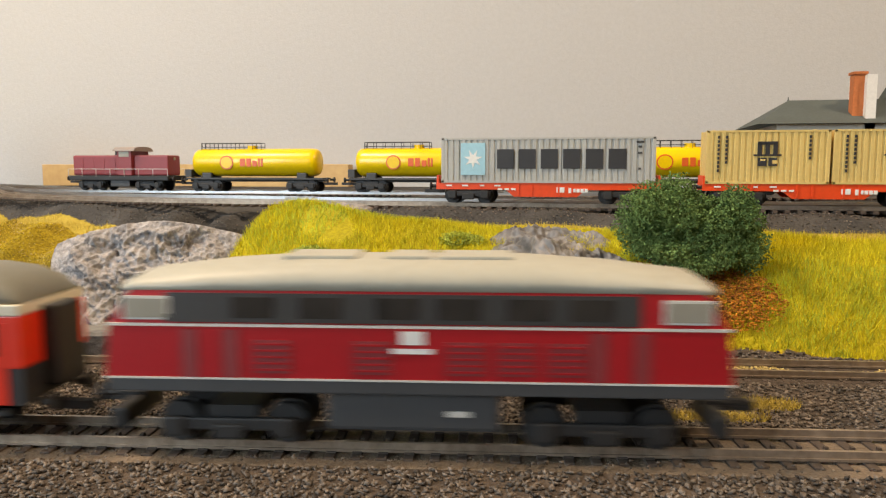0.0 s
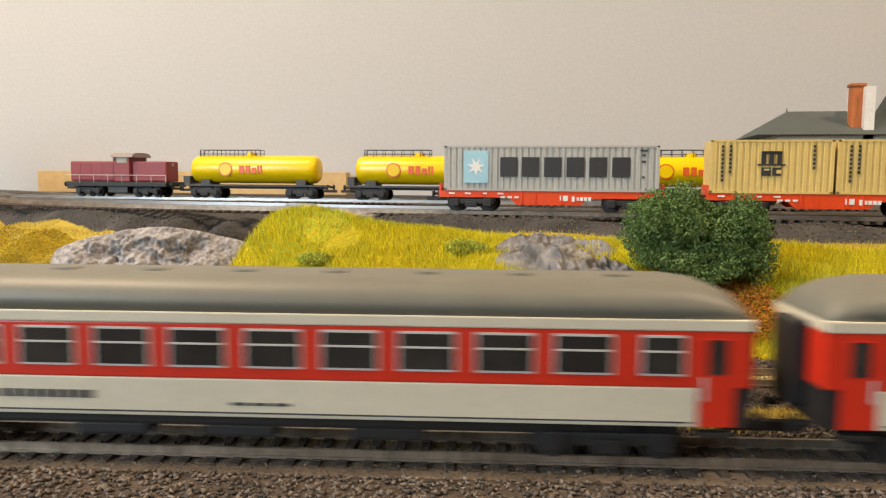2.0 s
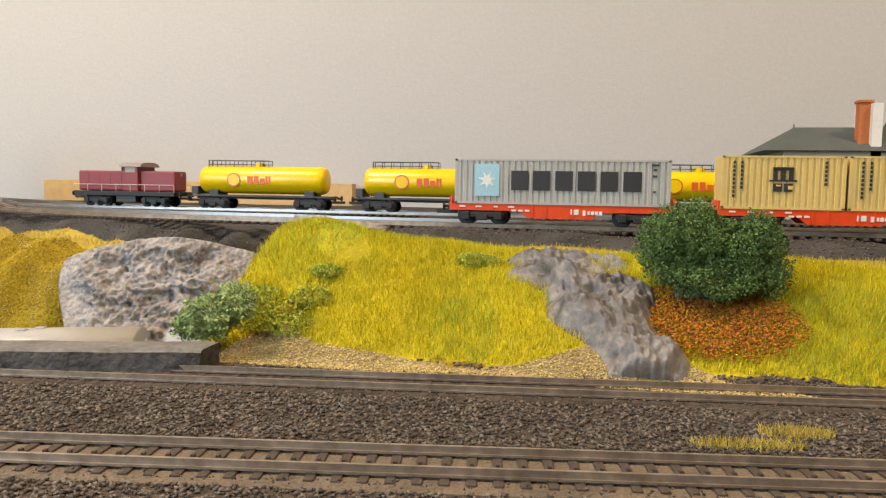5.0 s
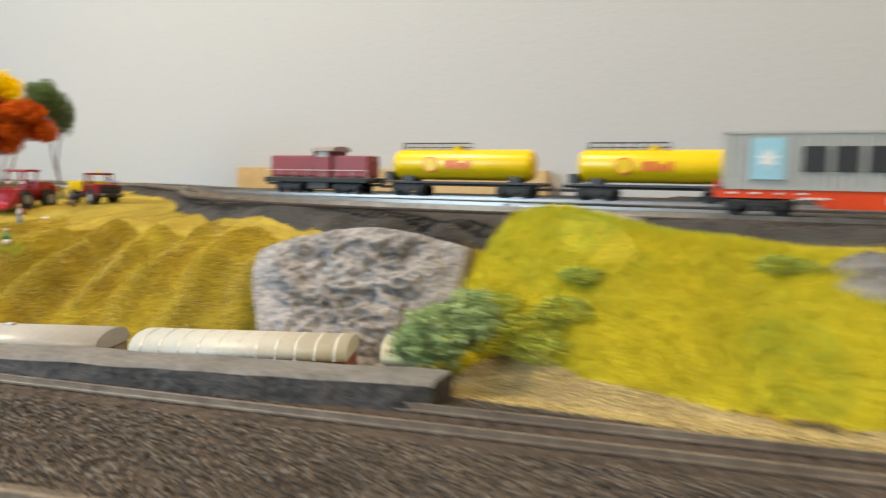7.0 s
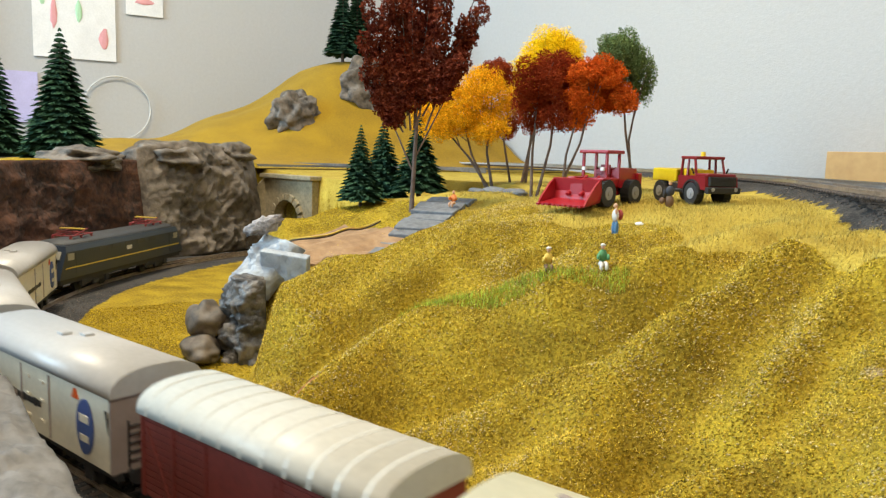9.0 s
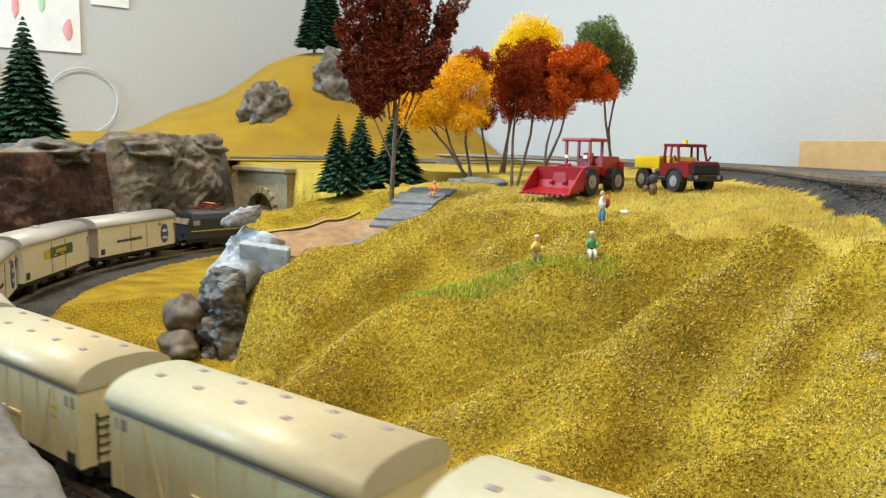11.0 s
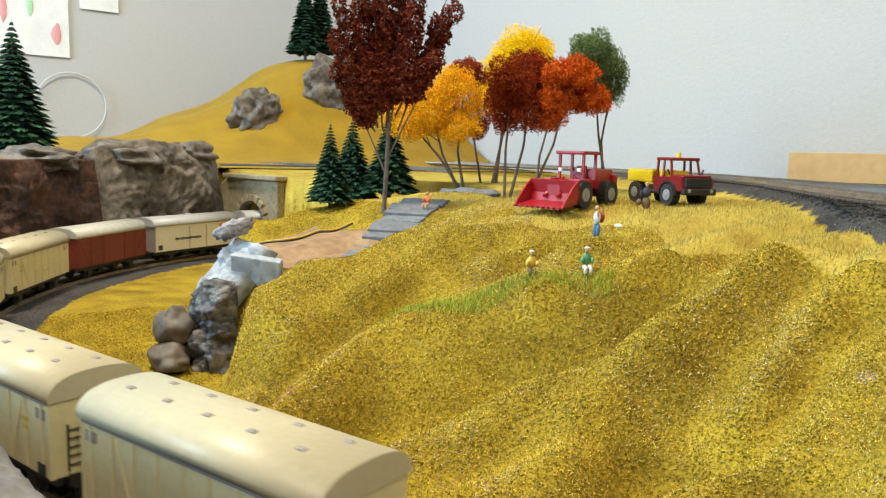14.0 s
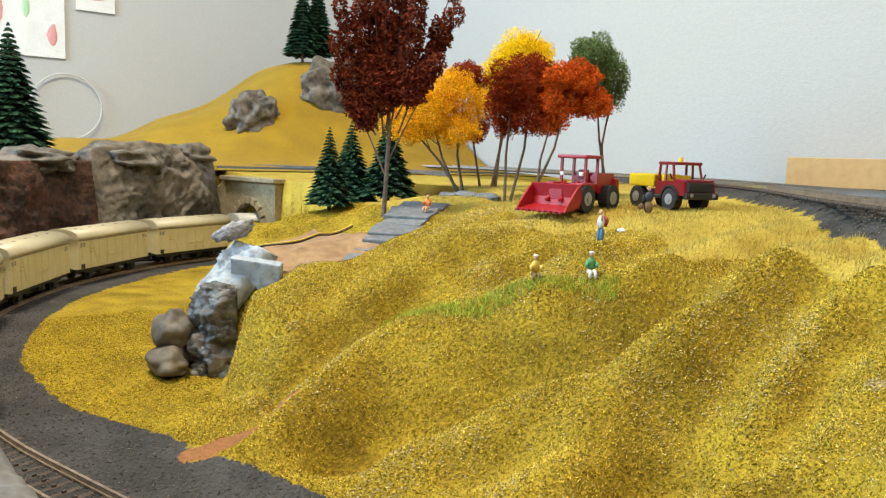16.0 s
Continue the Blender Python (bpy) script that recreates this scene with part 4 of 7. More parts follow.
def coach(curtained=True):
    t = empty("passenger_coach", "red and cream express coach with a brown-grey roof", "passenger coach", "coaches of the express")
    L, W = 0.1325, 0.0165
    part("lower_body", box(NB(), 0, 0, 0.011, 2 * L - 0.026, 2 * W, 0.0102, 0.0004), M_CREAM, t, "cream lower side")
    part("upper_body", box(NB(), 0, 0, 0.0212, 2 * L, 2 * W, 0.0145, 0.0004), M_RED, t, "red window band")
    part("cornice", box(NB(), 0, 0, 0.0357, 2 * L + 0.0004, 2 * W + 0.0005, 0.0030, 0.0004), M_CREAM, t, "cream cornice strip")
    bm = NB()
    prof = arc_profile(W, 0.0387, 0.0480, 12)
    rings = []
    for x, k in ((-L, 0.12), (-L + 0.004, 0.62), (-L + 0.010, 0.88), (-L + 0.018, 1), (L - 0.018, 1), (L - 0.010, 0.88), (L - 0.004, 0.62), (L, 0.12)):
        rings.append([bm.verts.new((x, y * (0.9 + 0.1 * k), 0.0385 + (z - 0.0385) * k)) for y, z in prof])
    for a, b in zip(rings, rings[1:]):
        for i in range(len(a)):
            bm.faces.new((a[i], a[(i + 1) % len(a)], b[(i + 1) % len(a)], b[i]))
    bm.faces.new(rings[0])
    bm.faces.new(rings[-1][::-1])
    bmesh.ops.recalc_face_normals(bm, faces=bm.faces)
    roof = part("roof", bm, M_ROOF, t, "brown-grey cambered roof", True)
    for i in range(9):
        part("roof_vent", box(NB(), -0.100 + 0.025 * i, -0.0035, 0.0473, 0.0055, 0.004, 0.0012, 0.0005), M_ROOF, roof)
    for e in (-1, 1):
        part("end_wall", box(NB(), e * (L - 0.0066), 0, 0.011, 0.0132, 2 * W - 0.0008, 0.0103), M_BLACK, t)
        part("gangway", box(NB(), e * (L + 0.0022), 0, 0.014, 0.0046, 0.013, 0.023, 0.001), M_BLACK, t, "black rubber gangway")
    for sy in (-1, 1):
        y = sy * W
        for i in range(12):
            x = -0.1085 + 0.0199 * i
            w = 0.0138 if 0 < i < 11 else 0.0100
            f = part("window", plate(NB(), x, y, 0.0294, w + 0.0012, 0.0104, 0.0003), M_SILVER, t, "silver-framed window")
            part("pane", plate(NB(), x, y + sy * 0.0002, 0.0294, w, 0.0092, 0.0003), M_PANE if curtained and i in (0, 11) else M_GLASS, f)
            part("glazing_bar", plate(NB(), x, y + sy * 0.0004, 0.0305, w, 0.0005, 0.0003), M_SILVER, f)
        for e in (-1, 1):
            d = part("door", plate(NB(), e * (L - 0.0085), y, 0.0225, 0.0088, 0.0225, 0.0003), M_RED, t, "red folding door")
            part("door_window", plate(NB(), e * (L - 0.0085), y + sy * 0.0002, 0.0292, 0.0046, 0.0088, 0.0003), M_GLASS, d)
            part("door_handle", plate(NB(), e * (L - 0.0118), y + sy * 0.0003, 0.021, 0.0006, 0.006, 0.0004), M_SILVER, d)
            part("step", box(NB(), e * (L - 0.0085), y * 0.95, 0.0085, 0.0085, 0.003, 0.0012), M_BLACK, t)
        bm = plate(NB(), sy * 0.071, y, 0.0165, 0.0128, 0.0040, 0.0002)
        crest = part("badge", bm, M_RED, t, "red badge with a white mark")
        part("badge_mark", plate(plate(NB(), sy * 0.071, y + sy * 0.0002, 0.0165, 0.0045, 0.0011, 0.0002), sy * 0.071, y + sy * 0.0002, 0.0165, 0.0012, 0.0030, 0.0002), M_WHITE, crest)
        bm = NB()
        for k in range(9):
            plate(bm, sy * (0.0610 - 0.0029 * k), y, 0.0165, 0.0021, 0.0021, 0.0002)
        part("lettering", bm, M_INK, t, "black lettering bars")
        bm = NB()
        for k in range(3):
            plate(bm, sy * -(0.002 + 0.0055 * k), y, 0.0146, 0.0045, 0.0008, 0.0002)
        plate(bm, 0, y, 0.0122, 2 * L - 0.03, 0.0004, 0.0002)
        part("stencil", bm, M_FRAME, t)
    bm = NB()
    box(bm, 0, 0, 0.007, 0.18, 0.024, 0.0045, 0.001)
    part("underframe", bm, M_BLACK, t)
    for x in (-0.035, 0.0, 0.04):
        bm = NB()
        box(bm, x, 0, 0.0035, 0.02, 0.022, 0.004, 0.001)
        part("equipment_box", bm, M_BLACK, t)
    for x in (-0.098, 0.098):
        bogie(t, x)
    buffers(t, L, z=0.0105)
    return t


def diesel():
    t = empty("diesel_locomotive", "crimson mainline diesel locomotive with a stone-grey roof", "locomotive")
    L, W = 0.0822, 0.0168
    prof = [(-W, 0.0197), (-W, 0.0338), (W, 0.0338), (W, 0.0197)]
    part("body", prism(NB(), prof, -L, L, 0.0016, 0.0016), M_LOCORED, t, "crimson body side")
    prof = [(-W + 0.0004, 0.0342), (-W * 0.94, 0.0432), (W * 0.94, 0.0432), (W - 0.0004, 0.0342)]
    part("window_band", prism(NB(), prof, -L + 0.0012, L - 0.0012, 0.006, 0.006), M_LOCORED, t)
    part("waist_strip", box(NB(), 0, 0, 0.0337, 2 * L - 0.002, 2 * W + 0.0006, 0.0007), M_SILVER, t)
    bm = NB()
    prof = arc_profile(W * 0.95, 0.0432, 0.0512, 12, 0.7)
    rings = []
    for x, k in ((-L + 0.0045, 0.25), (-L + 0.008, 0.5), (-L + 0.03, 0.82), (-0.03, 1), (0.03, 1), (L - 0.03, 0.82), (L - 0.008, 0.5), (L - 0.0045, 0.25)):
        rings.append([bm.verts.new((x, y, 0.043 + (z - 0.043) * k)) for y, z in prof])
    for a, b in zip(rings, rings[1:]):
        for i in range(len(a)):
            bm.faces.new((a[i], a[(i + 1) % len(a)], b[(i + 1) % len(a)], b[i]))
    bm.faces.new(rings[0])
    bm.faces.new(rings[-1][::-1])
    bmesh.ops.recalc_face_normals(bm, faces=bm.faces)
    roof = part("roof", bm, M_LOCOROOF, t, "stone-grey sloping roof", True)
    for x, w in ((-0.026, 0.02), (-0.002, 0.012), (0.016, 0.02)):
        part("roof_hatch", box(NB(), x, 0, 0.0500, w, 0.016, 0.0016, 0.0005), M_LOCOROOF, roof)
    part("frame", box(NB(), 0, 0, 0.0160, 2 * L - 0.001, 2 * W + 0.0004, 0.0037, 0.0004), M_FRAME, t, "anthracite frame")
    part("sill_line", box(NB(), 0, 0, 0.0195, 2 * L, 2 * W + 0.0008, 0.0005), M_SILVER, t)
    part("fuel_tank", box(NB(), 0, 0, 0.0055, 0.046, 0.030, 0.0108, 0.0012), M_FRAME, t, "dark grey fuel tank")
    for sy in (-1, 1):
        bm = NB()
        vs = [bm.verts.new((x, sy * (W * 0.972 + 0.0002 - 0.0009 * k), z)) for x, z, k in ((-0.0655, 0.0349, 0), (0.0585, 0.0349, 0), (0.0585, 0.0425, 0.9), (-0.0655, 0.0425, 0.9))]
        vt = [bm.verts.new(v.co + Vector((0, sy * 0.0006, 0))) for v in vs]
        bm.faces.new(vt)
        for i in range(4):
            bm.faces.new((vs[i], vs[(i + 1) % 4], vt[(i + 1) % 4], vt[i]))
        bmesh.ops.recalc_face_normals(bm, faces=bm.faces)
        part("louvre_band", bm, M_BAND, t, "dark glazed window band")
        for x in (-0.042, -0.024, -0.004, 0.012, 0.03, 0.046):
            part("engine_window", plate(NB(), x, sy * (W * 0.965 + 0.0006), 0.0388, 0.011, 0.0055, 0.0003), M_GLASS, t)
        for e in (-1, 1):
            f = part("cab_window", plate(NB(), e * 0.0705, sy * (W * 0.965 + 0.0003), 0.0385, 0.0125, 0.0062, 0.0004), M_SILVER, t, "silver-framed cab window")
            part("pane", plate(NB(), e * 0.0705, sy * (W * 0.965 + 0.0006), 0.0385, 0.0112, 0.0050, 0.0003), M_PANE, f)
            part("cab_door", plate(NB(), e * 0.0535, sy * W, 0.0266, 0.0062, 0.0128, 0.0002), M_LOCORED, t)
            for dx in (-0.0055, 0.0055):
                part("door_panel", plate(NB(), e * 0.0535 + dx, sy * (W + 0.0002), 0.0266, 0.0042, 0.0125, 0.0002), M_OXIDE, t, "worn pale red panel")
        for x in (-0.037, -0.0105, 0.014, 0.027, 0.040):
            g = part("grille", plate(NB(), x, sy * (W + 0.0001), 0.0258, 0.0098, 0.0088, 0.0003), M_OXIDE, t, "dark red louvre grille")
            for k in range(5):
                part("slat", plate(NB(), x, sy * (W + 0.0005), 0.0224 + 0.0017 * k, 0.0090, 0.0005, 0.0002), M_LOCORED, g)
        part("badge", plate(NB(), 0.0, sy * (W + 0.0002), 0.0312, 0.0062, 0.0035, 0.0003), M_WHITE, t, "white badge")
        part("number_bar", plate(NB(), 0.0, sy * (W + 0.0002), 0.0277, 0.0105, 0.0013, 0.0003), M_WHITE, t, "white number bar")
        part("maker_plate", plate(NB(), 0.012, sy * 0.0152, 0.0105, 0.006, 0.0015, 0.0003), M_SILVER, t)
    for e in (-1, 1):
        for sy in (-1, 1):
            part("windscreen", box(NB(), e * (L - 0.0038), sy * 0.0078, 0.0358, 0.0012, 0.0135, 0.0062, 0.0003, Matrix.Rotation(e * -0.5, 4, "Y")), M_GLASS, t)
            part("headlamp", rod(NB(), (e * (L - 0.002), sy * 0.0105, 0.0232), (e * (L + 0.0006), sy * 0.0105, 0.0232), 0.0019, None, 12), M_LAMP if e > 0 else M_GLASS, t, "lit round headlamp" if e > 0 else "dark round headlamp")
        part("snowplough", box(NB(), e * (L - 0.001), 0, 0.004, 0.004, 0.026, 0.006, 0.001), M_BLACK, t)
    for x in (-0.05, 0.05):
        bogie(t, x, 0.03, 0.0056, 0.0135)
    buffers(t, L, z=0.0135)
    return t


def electric():
    t = empty("electric_locomotive", "dark blue electric locomotive with folded pantographs", "locomotive")
    L, W = 0.100, 0.0165
    prof = [(-W, 0.013), (-W, 0.0345), (-W * 0.9, 0.0392), (W * 0.9, 0.0392), (W, 0.0345), (W, 0.013)]
    part("body", prism(NB(), prof, -L, L, 0.011, 0.011), M_NAVY, t, "dark navy body")
    part("roof", prism(NB(), arc_profile(W * 0.86, 0.0385, 0.0435, 10, 0.7), -L + 0.015, L - 0.015, 0.004, 0.004), M_FRAME, t, "grey roof", True)
    part("skirt", box(NB(), 0, 0, 0.0085, 2 * L - 0.006, 2 * W - 0.003, 0.0046, 0.0008), M_BLACK, t)
    for sy in (-1, 1):
        part("waist_line", plate(NB(), 0, sy * W, 0.0215, 2 * L - 0.016, 0.0009, 0.0003), M_GOLD, t, "thin cream line")
        part("badge", plate(NB(), 0.0, sy * W, 0.0285, 0.008, 0.0036, 0.0003), M_SILVER, t, "pale badge")
        for e in (-1, 1):
            part("cab_window", plate(NB(), e * (L - 0.015), sy * W, 0.0305, 0.008, 0.0055, 0.0003), M_PANE, t)
            part("cab_door", plate(NB(), e * (L - 0.024), sy * W, 0.0245, 0.0055, 0.0175, 0.0002), M_NAVY, t)
        for k in range(5):
            part("louvre", plate(NB(), -0.04 + 0.02 * k, sy * W, 0.0322, 0.013, 0.004, 0.0002), M_FRAME, t)
    for e in (-1, 1):
        for sy in (-1, 1):
            part("windscreen", box(NB(), e * (L - 0.0072), sy * 0.0068, 0.0285, 0.0012, 0.0125, 0.0068, 0.0003, Matrix.Rotation(e * -0.4, 4, "Y")), M_PANE, t)
            part("headlamp", rod(NB(), (e * (L - 0.003), sy * 0.0105, 0.0185), (e * (L - 0.0002), sy * 0.0105, 0.0185), 0.0017, None, 12), M_LAMP if e > 0 else M_GLASS, t, "lit headlamp" if e > 0 else "dark headlamp")
        part("top_lamp", rod(NB(), (e * (L - 0.0115), 0, 0.0365), (e * (L - 0.0075), 0, 0.0365), 0.0016, None, 12), M_LAMP if e > 0 else M_GLASS, t)
        bm = NB()
        x = e * 0.058
        for sy in (-1, 1):
            rod(bm, (x - 0.014, sy * 0.009, 0.0455), (x + 0.014, sy * 0.009, 0.0455), 0.0005)
            rod(bm, (x - 0.012, sy * 0.009, 0.0455), (x + 0.010, sy * 0.007, 0.0495), 0.0005)
            rod(bm, (x + 0.012, sy * 0.009, 0.0455), (x - 0.010, sy * 0.007, 0.0490), 0.0005)
        for dx in (-0.014, 0.0, 0.014):
            rod(bm, (x + dx, -0.009, 0.0455), (x + dx, 0.009, 0.0455), 0.0005)
            for sy in (-1, 1):
                rod(bm, (x + dx, sy * 0.008, 0.042), (x + dx, sy * 0.008, 0.0455), 0.0011)
        pn = part("pantograph", bm, M_OXIDE, t, "folded red pantograph")
        part("contact_strip", box(NB(), x, 0, 0.0498, 0.003, 0.022, 0.001, 0.0003), M_GOLD, pn, "brass contact strip")
    for x in (-0.05, 0.05):
        bogie(t, x, 0.034, 0.0062, 0.0132)
    buffers(t, L, z=0.012)
    return t


def box_wagon(kind):
    labels = {"cream": "cream refrigerator wagon with small roof vents", "beer": "pale beer wagon with a blue oval badge and silver roof", "label": "pale beer wagon with a green and gold label", "red": "oxide red plank wagon with a pale ribbed roof"}
    t = empty("goods_wagon", labels[kind], "goods wagon", "wagons of the goods train")
    L, W = {"cream": 0.0515, "beer": 0.0580, "label": 0.0580, "red": 0.0515}[kind], 0.0165
    side = {"cream": M_BEIGE, "beer": M_PALEWAG, "label": M_PALEWAG, "red": M_BROWNWAG}[kind]
    end = {"cream": M_BEIGE, "beer": M_TAUPE, "label": M_PALEWAG, "red": M_BROWNWAG}[kind]
    top = {"cream": M_BEIGEROOF, "beer": M_SILVROOF, "label": M_SILVROOF, "red": M_RIBROOF}[kind]
    part("body", box(NB(), 0, 0, 0.012, 2 * L - 0.001, 2 * W - 0.0006, 0.0272, 0.0003), side, t)
    for e in (-1, 1):
        bm = prism(NB(), [(-W, 0.012), (-W, 0.039)] + arc_profile(W, 0.039, 0.0466, 12, 0.75)[::-1] + [(W, 0.012)], min(e * L, e * (L - 0.001)), max(e * L, e * (L - 0.001)))
        part("end_wall", bm, end, t, "grey-brown end wall" if kind == "beer" else "")
    roof = part("roof", prism(NB(), arc_profile(W + 0.0008, 0.0385, 0.0474, 18, 0.78), -L - 0.0012, L + 0.0012), top, t, "pale ribbed roof" if kind == "red" else "", True)
    for p in roof.data.polygons:
        if len(p.vertices) > 4:
            p.use_smooth = False
    if kind == "cream":
        for i in range(5):
            for sy in (-1, 1):
                part("roof_vent", box(NB(), -0.038 + 0.019 * i + 0.003 * sy, sy * 0.0055, 0.0464, 0.0030, 0.0022, 0.0012, 0.0004), M_TAUPE, roof, "small dark roof vent")
    elif kind in ("beer", "label"):
        for dx, dy in ((-0.004, -0.002), (0.004, 0.003)):
            part("roof_vent", box(NB(), dx, dy, 0.0468, 0.0052, 0.004, 0.0016, 0.0006), M_SILVROOF, roof)
    else:
        for i in range(11):
            bm = prism(NB(), arc_profile(W + 0.0009, 0.0386, 0.0476, 14, 0.78), -0.0006, 0.0006)
            for v in bm.verts:
                v.co.x += -0.047 + 0.0094 * i
            part("roof_rib", bm, M_RIBROOF, roof)
    for sy in (-1, 1):
        y = sy * (W - 0.0003)
        part("top_rail", plate(NB(), 0, y, 0.0378, 2 * L - 0.002, 0.0014, 0.0005), M_TAUPE if kind == "cream" else side, t)
        part("sole_bar", box(NB(), 0, sy * (W - 0.003), 0.0092, 2 * L, 0.002, 0.003), M_BLACK, t)
        if kind == "cream":
            for i in range(9):
                part("post", plate(NB(), -0.046 + 0.0115 * i, y, 0.0250, 0.0012, 0.0240, 0.0005), side, t)
            for e in (-1, 1):
                bm = NB()
                box(bm, e * 0.0285, y, 0.0140, 0.0013, 0.0009, 0.0225, 0, Matrix.Rotation(e * 0.36, 4, "Y"))
                part("brace", bm, side, t)
                part("vent_panel", plate(NB(), e * 0.0455, y, 0.0335, 0.0055, 0.0035, 0.0004), M_TAUPE, t)
            for e in (-1, 1):
                part("door_bar", plate(NB(), e * 0.006, y, 0.0215, 0.0085, 0.0012, 0.0008), side, t)
            part("notice", plate(NB(), -0.0455, y, 0.0145, 0.0045, 0.0042, 0.0006), M_INK, t, "dark notice board")
            part("stencil", plate(plate(NB(), -0.0345, y, 0.0295, 0.004, 0.0012, 0.0005), -0.0345, y, 0.0265, 0.003, 0.0012, 0.0005), M_GOLD, t)
        elif kind == "red":
            for k in range(11):
                part("plank", plate(NB(), 0, y, 0.0138 + 0.0022 * k, 2 * L - 0.002, 0.0018, 0.0004), side, t)
            for x in (-0.050, -0.033, -0.0165, 0.0165, 0.033, 0.050):
                part("post", plate(NB(), x, y, 0.0250, 0.0014, 0.0255, 0.0008), side, t)
            for e in (-1, 1):
                bm = NB()
                box(bm, e * 0.0415, y, 0.0125, 0.0013, 0.0014, 0.0245, 0, Matrix.Rotation(e * 0.55, 4, "Y"))
                part("brace", bm, side, t)
            part("door", plate(NB(), 0, y, 0.0250, 0.029, 0.0250, 0.0006), side, t)
        else:
            for x in (-0.012, 0.012):
                part("door_edge", plate(NB(), x, y, 0.0250, 0.0006, 0.0240, 0.0004), M_TAUPE, t)
            for x in (-0.006, 0.006):
                for z in (0.018, 0.026, 0.033):
                    part("hinge", plate(NB(), x, y, z, 0.003, 0.0010, 0.0006), side, t)
            bm = NB()
            for k in range(11):
                plate(bm, sy * (0.030 - 0.0033 * k), y, 0.0240, 0.0024, 0.0022 if k % 3 else 0.0030, 0.0004)
            if kind == "beer":
                part("lettering", bm, M_INK, t, "dark lettering bars")
                oval = NB()
                bmesh.ops.create_cone(oval, cap_ends=True, segments=28, radius1=1, radius2=1, depth=1, matrix=Matrix.Translation((sy * -0.040, y + sy * 0.0002, 0.0245)) @ Matrix.Rotation(math.pi / 2, 4, "X") @ Matrix.Diagonal((0.0058, 0.0098, 0.0010, 1)))
                o = part("oval_badge", oval, M_BLUE, t, "blue oval badge")
                part("badge_bars", plate(plate(NB(), sy * -0.040, y + sy * 0.0006, 0.0275, 0.0065, 0.0028, 0.0003), sy * -0.040, y + sy * 0.0006, 0.0205, 0.006, 0.0024, 0.0003), M_PALEWAG, o)
                tri = NB()
                bmesh.ops.create_cone(tri, cap_ends=True, segments=3, radius1=1, radius2=1, depth=1, matrix=Matrix.Translation((sy * -0.033, y + sy * 0.0002, 0.0345)) @ Matrix.Rotation(math.pi / 2, 4, "X") @ Matrix.Diagonal((0.0024, 0.0024, 0.001, 1)))
                part("badge_ribbon", tri, M_TANKRED, t, "red ribbon mark")
            else:
                bm.free()
                g = part("label_panel", plate(NB(), 0.006, y, 0.0285, 0.040, 0.0085, 0.0003), M_GREENP, t, "dark green label")
                part("label_mark", plate(plate(NB(), sy * 0.020, y + sy * 0.0003, 0.0285, 0.010, 0.0065, 0.0003), sy * -0.004, y + sy * 0.0003, 0.0290, 0.018, 0.0030, 0.0003), M_GOLD, g, "gold mark")
            part("notice", plate(NB(), sy * 0.051, y, 0.0165, 0.005, 0.005, 0.0005), M_INK, t, "dark notice board")
            bm = NB()
            for k in range(2):
                rod(bm, (sy * -0.0555, y + sy * (-0.002), 0.013), (sy * -0.0555, y + sy * 0.0008, 0.034), 0.0004)
            part("handrail", bm, M_BLACK, t)
    bm = NB()
    box(bm, 0, 0, 0.0075, 2 * L - 0.01, 0.018, 0.0045)
    for x in (-0.6 * L, 0.6 * L):
        for sy in (-1, 1):
            box(bm, x, sy * 0.0125, 0.0030, 0.006, 0.0022, 0.0075, 0.0006)
            box(bm, x, sy * 0.0128, 0.0075, 0.018, 0.0015, 0.0016)
        box(bm, x * 0.35, 0, 0.004, 0.008, 0.02, 0.004)
    part("underframe", bm, M_BLACK, t)
    for x in (-0.6 * L, 0.6 * L):
        w = NB()
        wheelset(w, x)
        part("wheelset", w, M_BLACK, t)
    for e in (-1, 1):
        bm = NB()
        rod(bm, (e * (L + 0.0012), 0.006, 0.014), (e * (L + 0.0012), 0.006, 0.030), 0.0004)
        rod(bm, (e * (L + 0.0012), 0.011, 0.014), (e * (L + 0.0012), 0.011, 0.030), 0.0004)
        for k in range(5):
            rod(bm, (e * (L + 0.0012), 0.006, 0.016 + 0.003 * k), (e * (L + 0.0012), 0.011, 0.016 + 0.003 * k), 0.0003)
        part("ladder", bm, M_BLACK, t)
    buffers(t, L, z=0.0115)
    return t


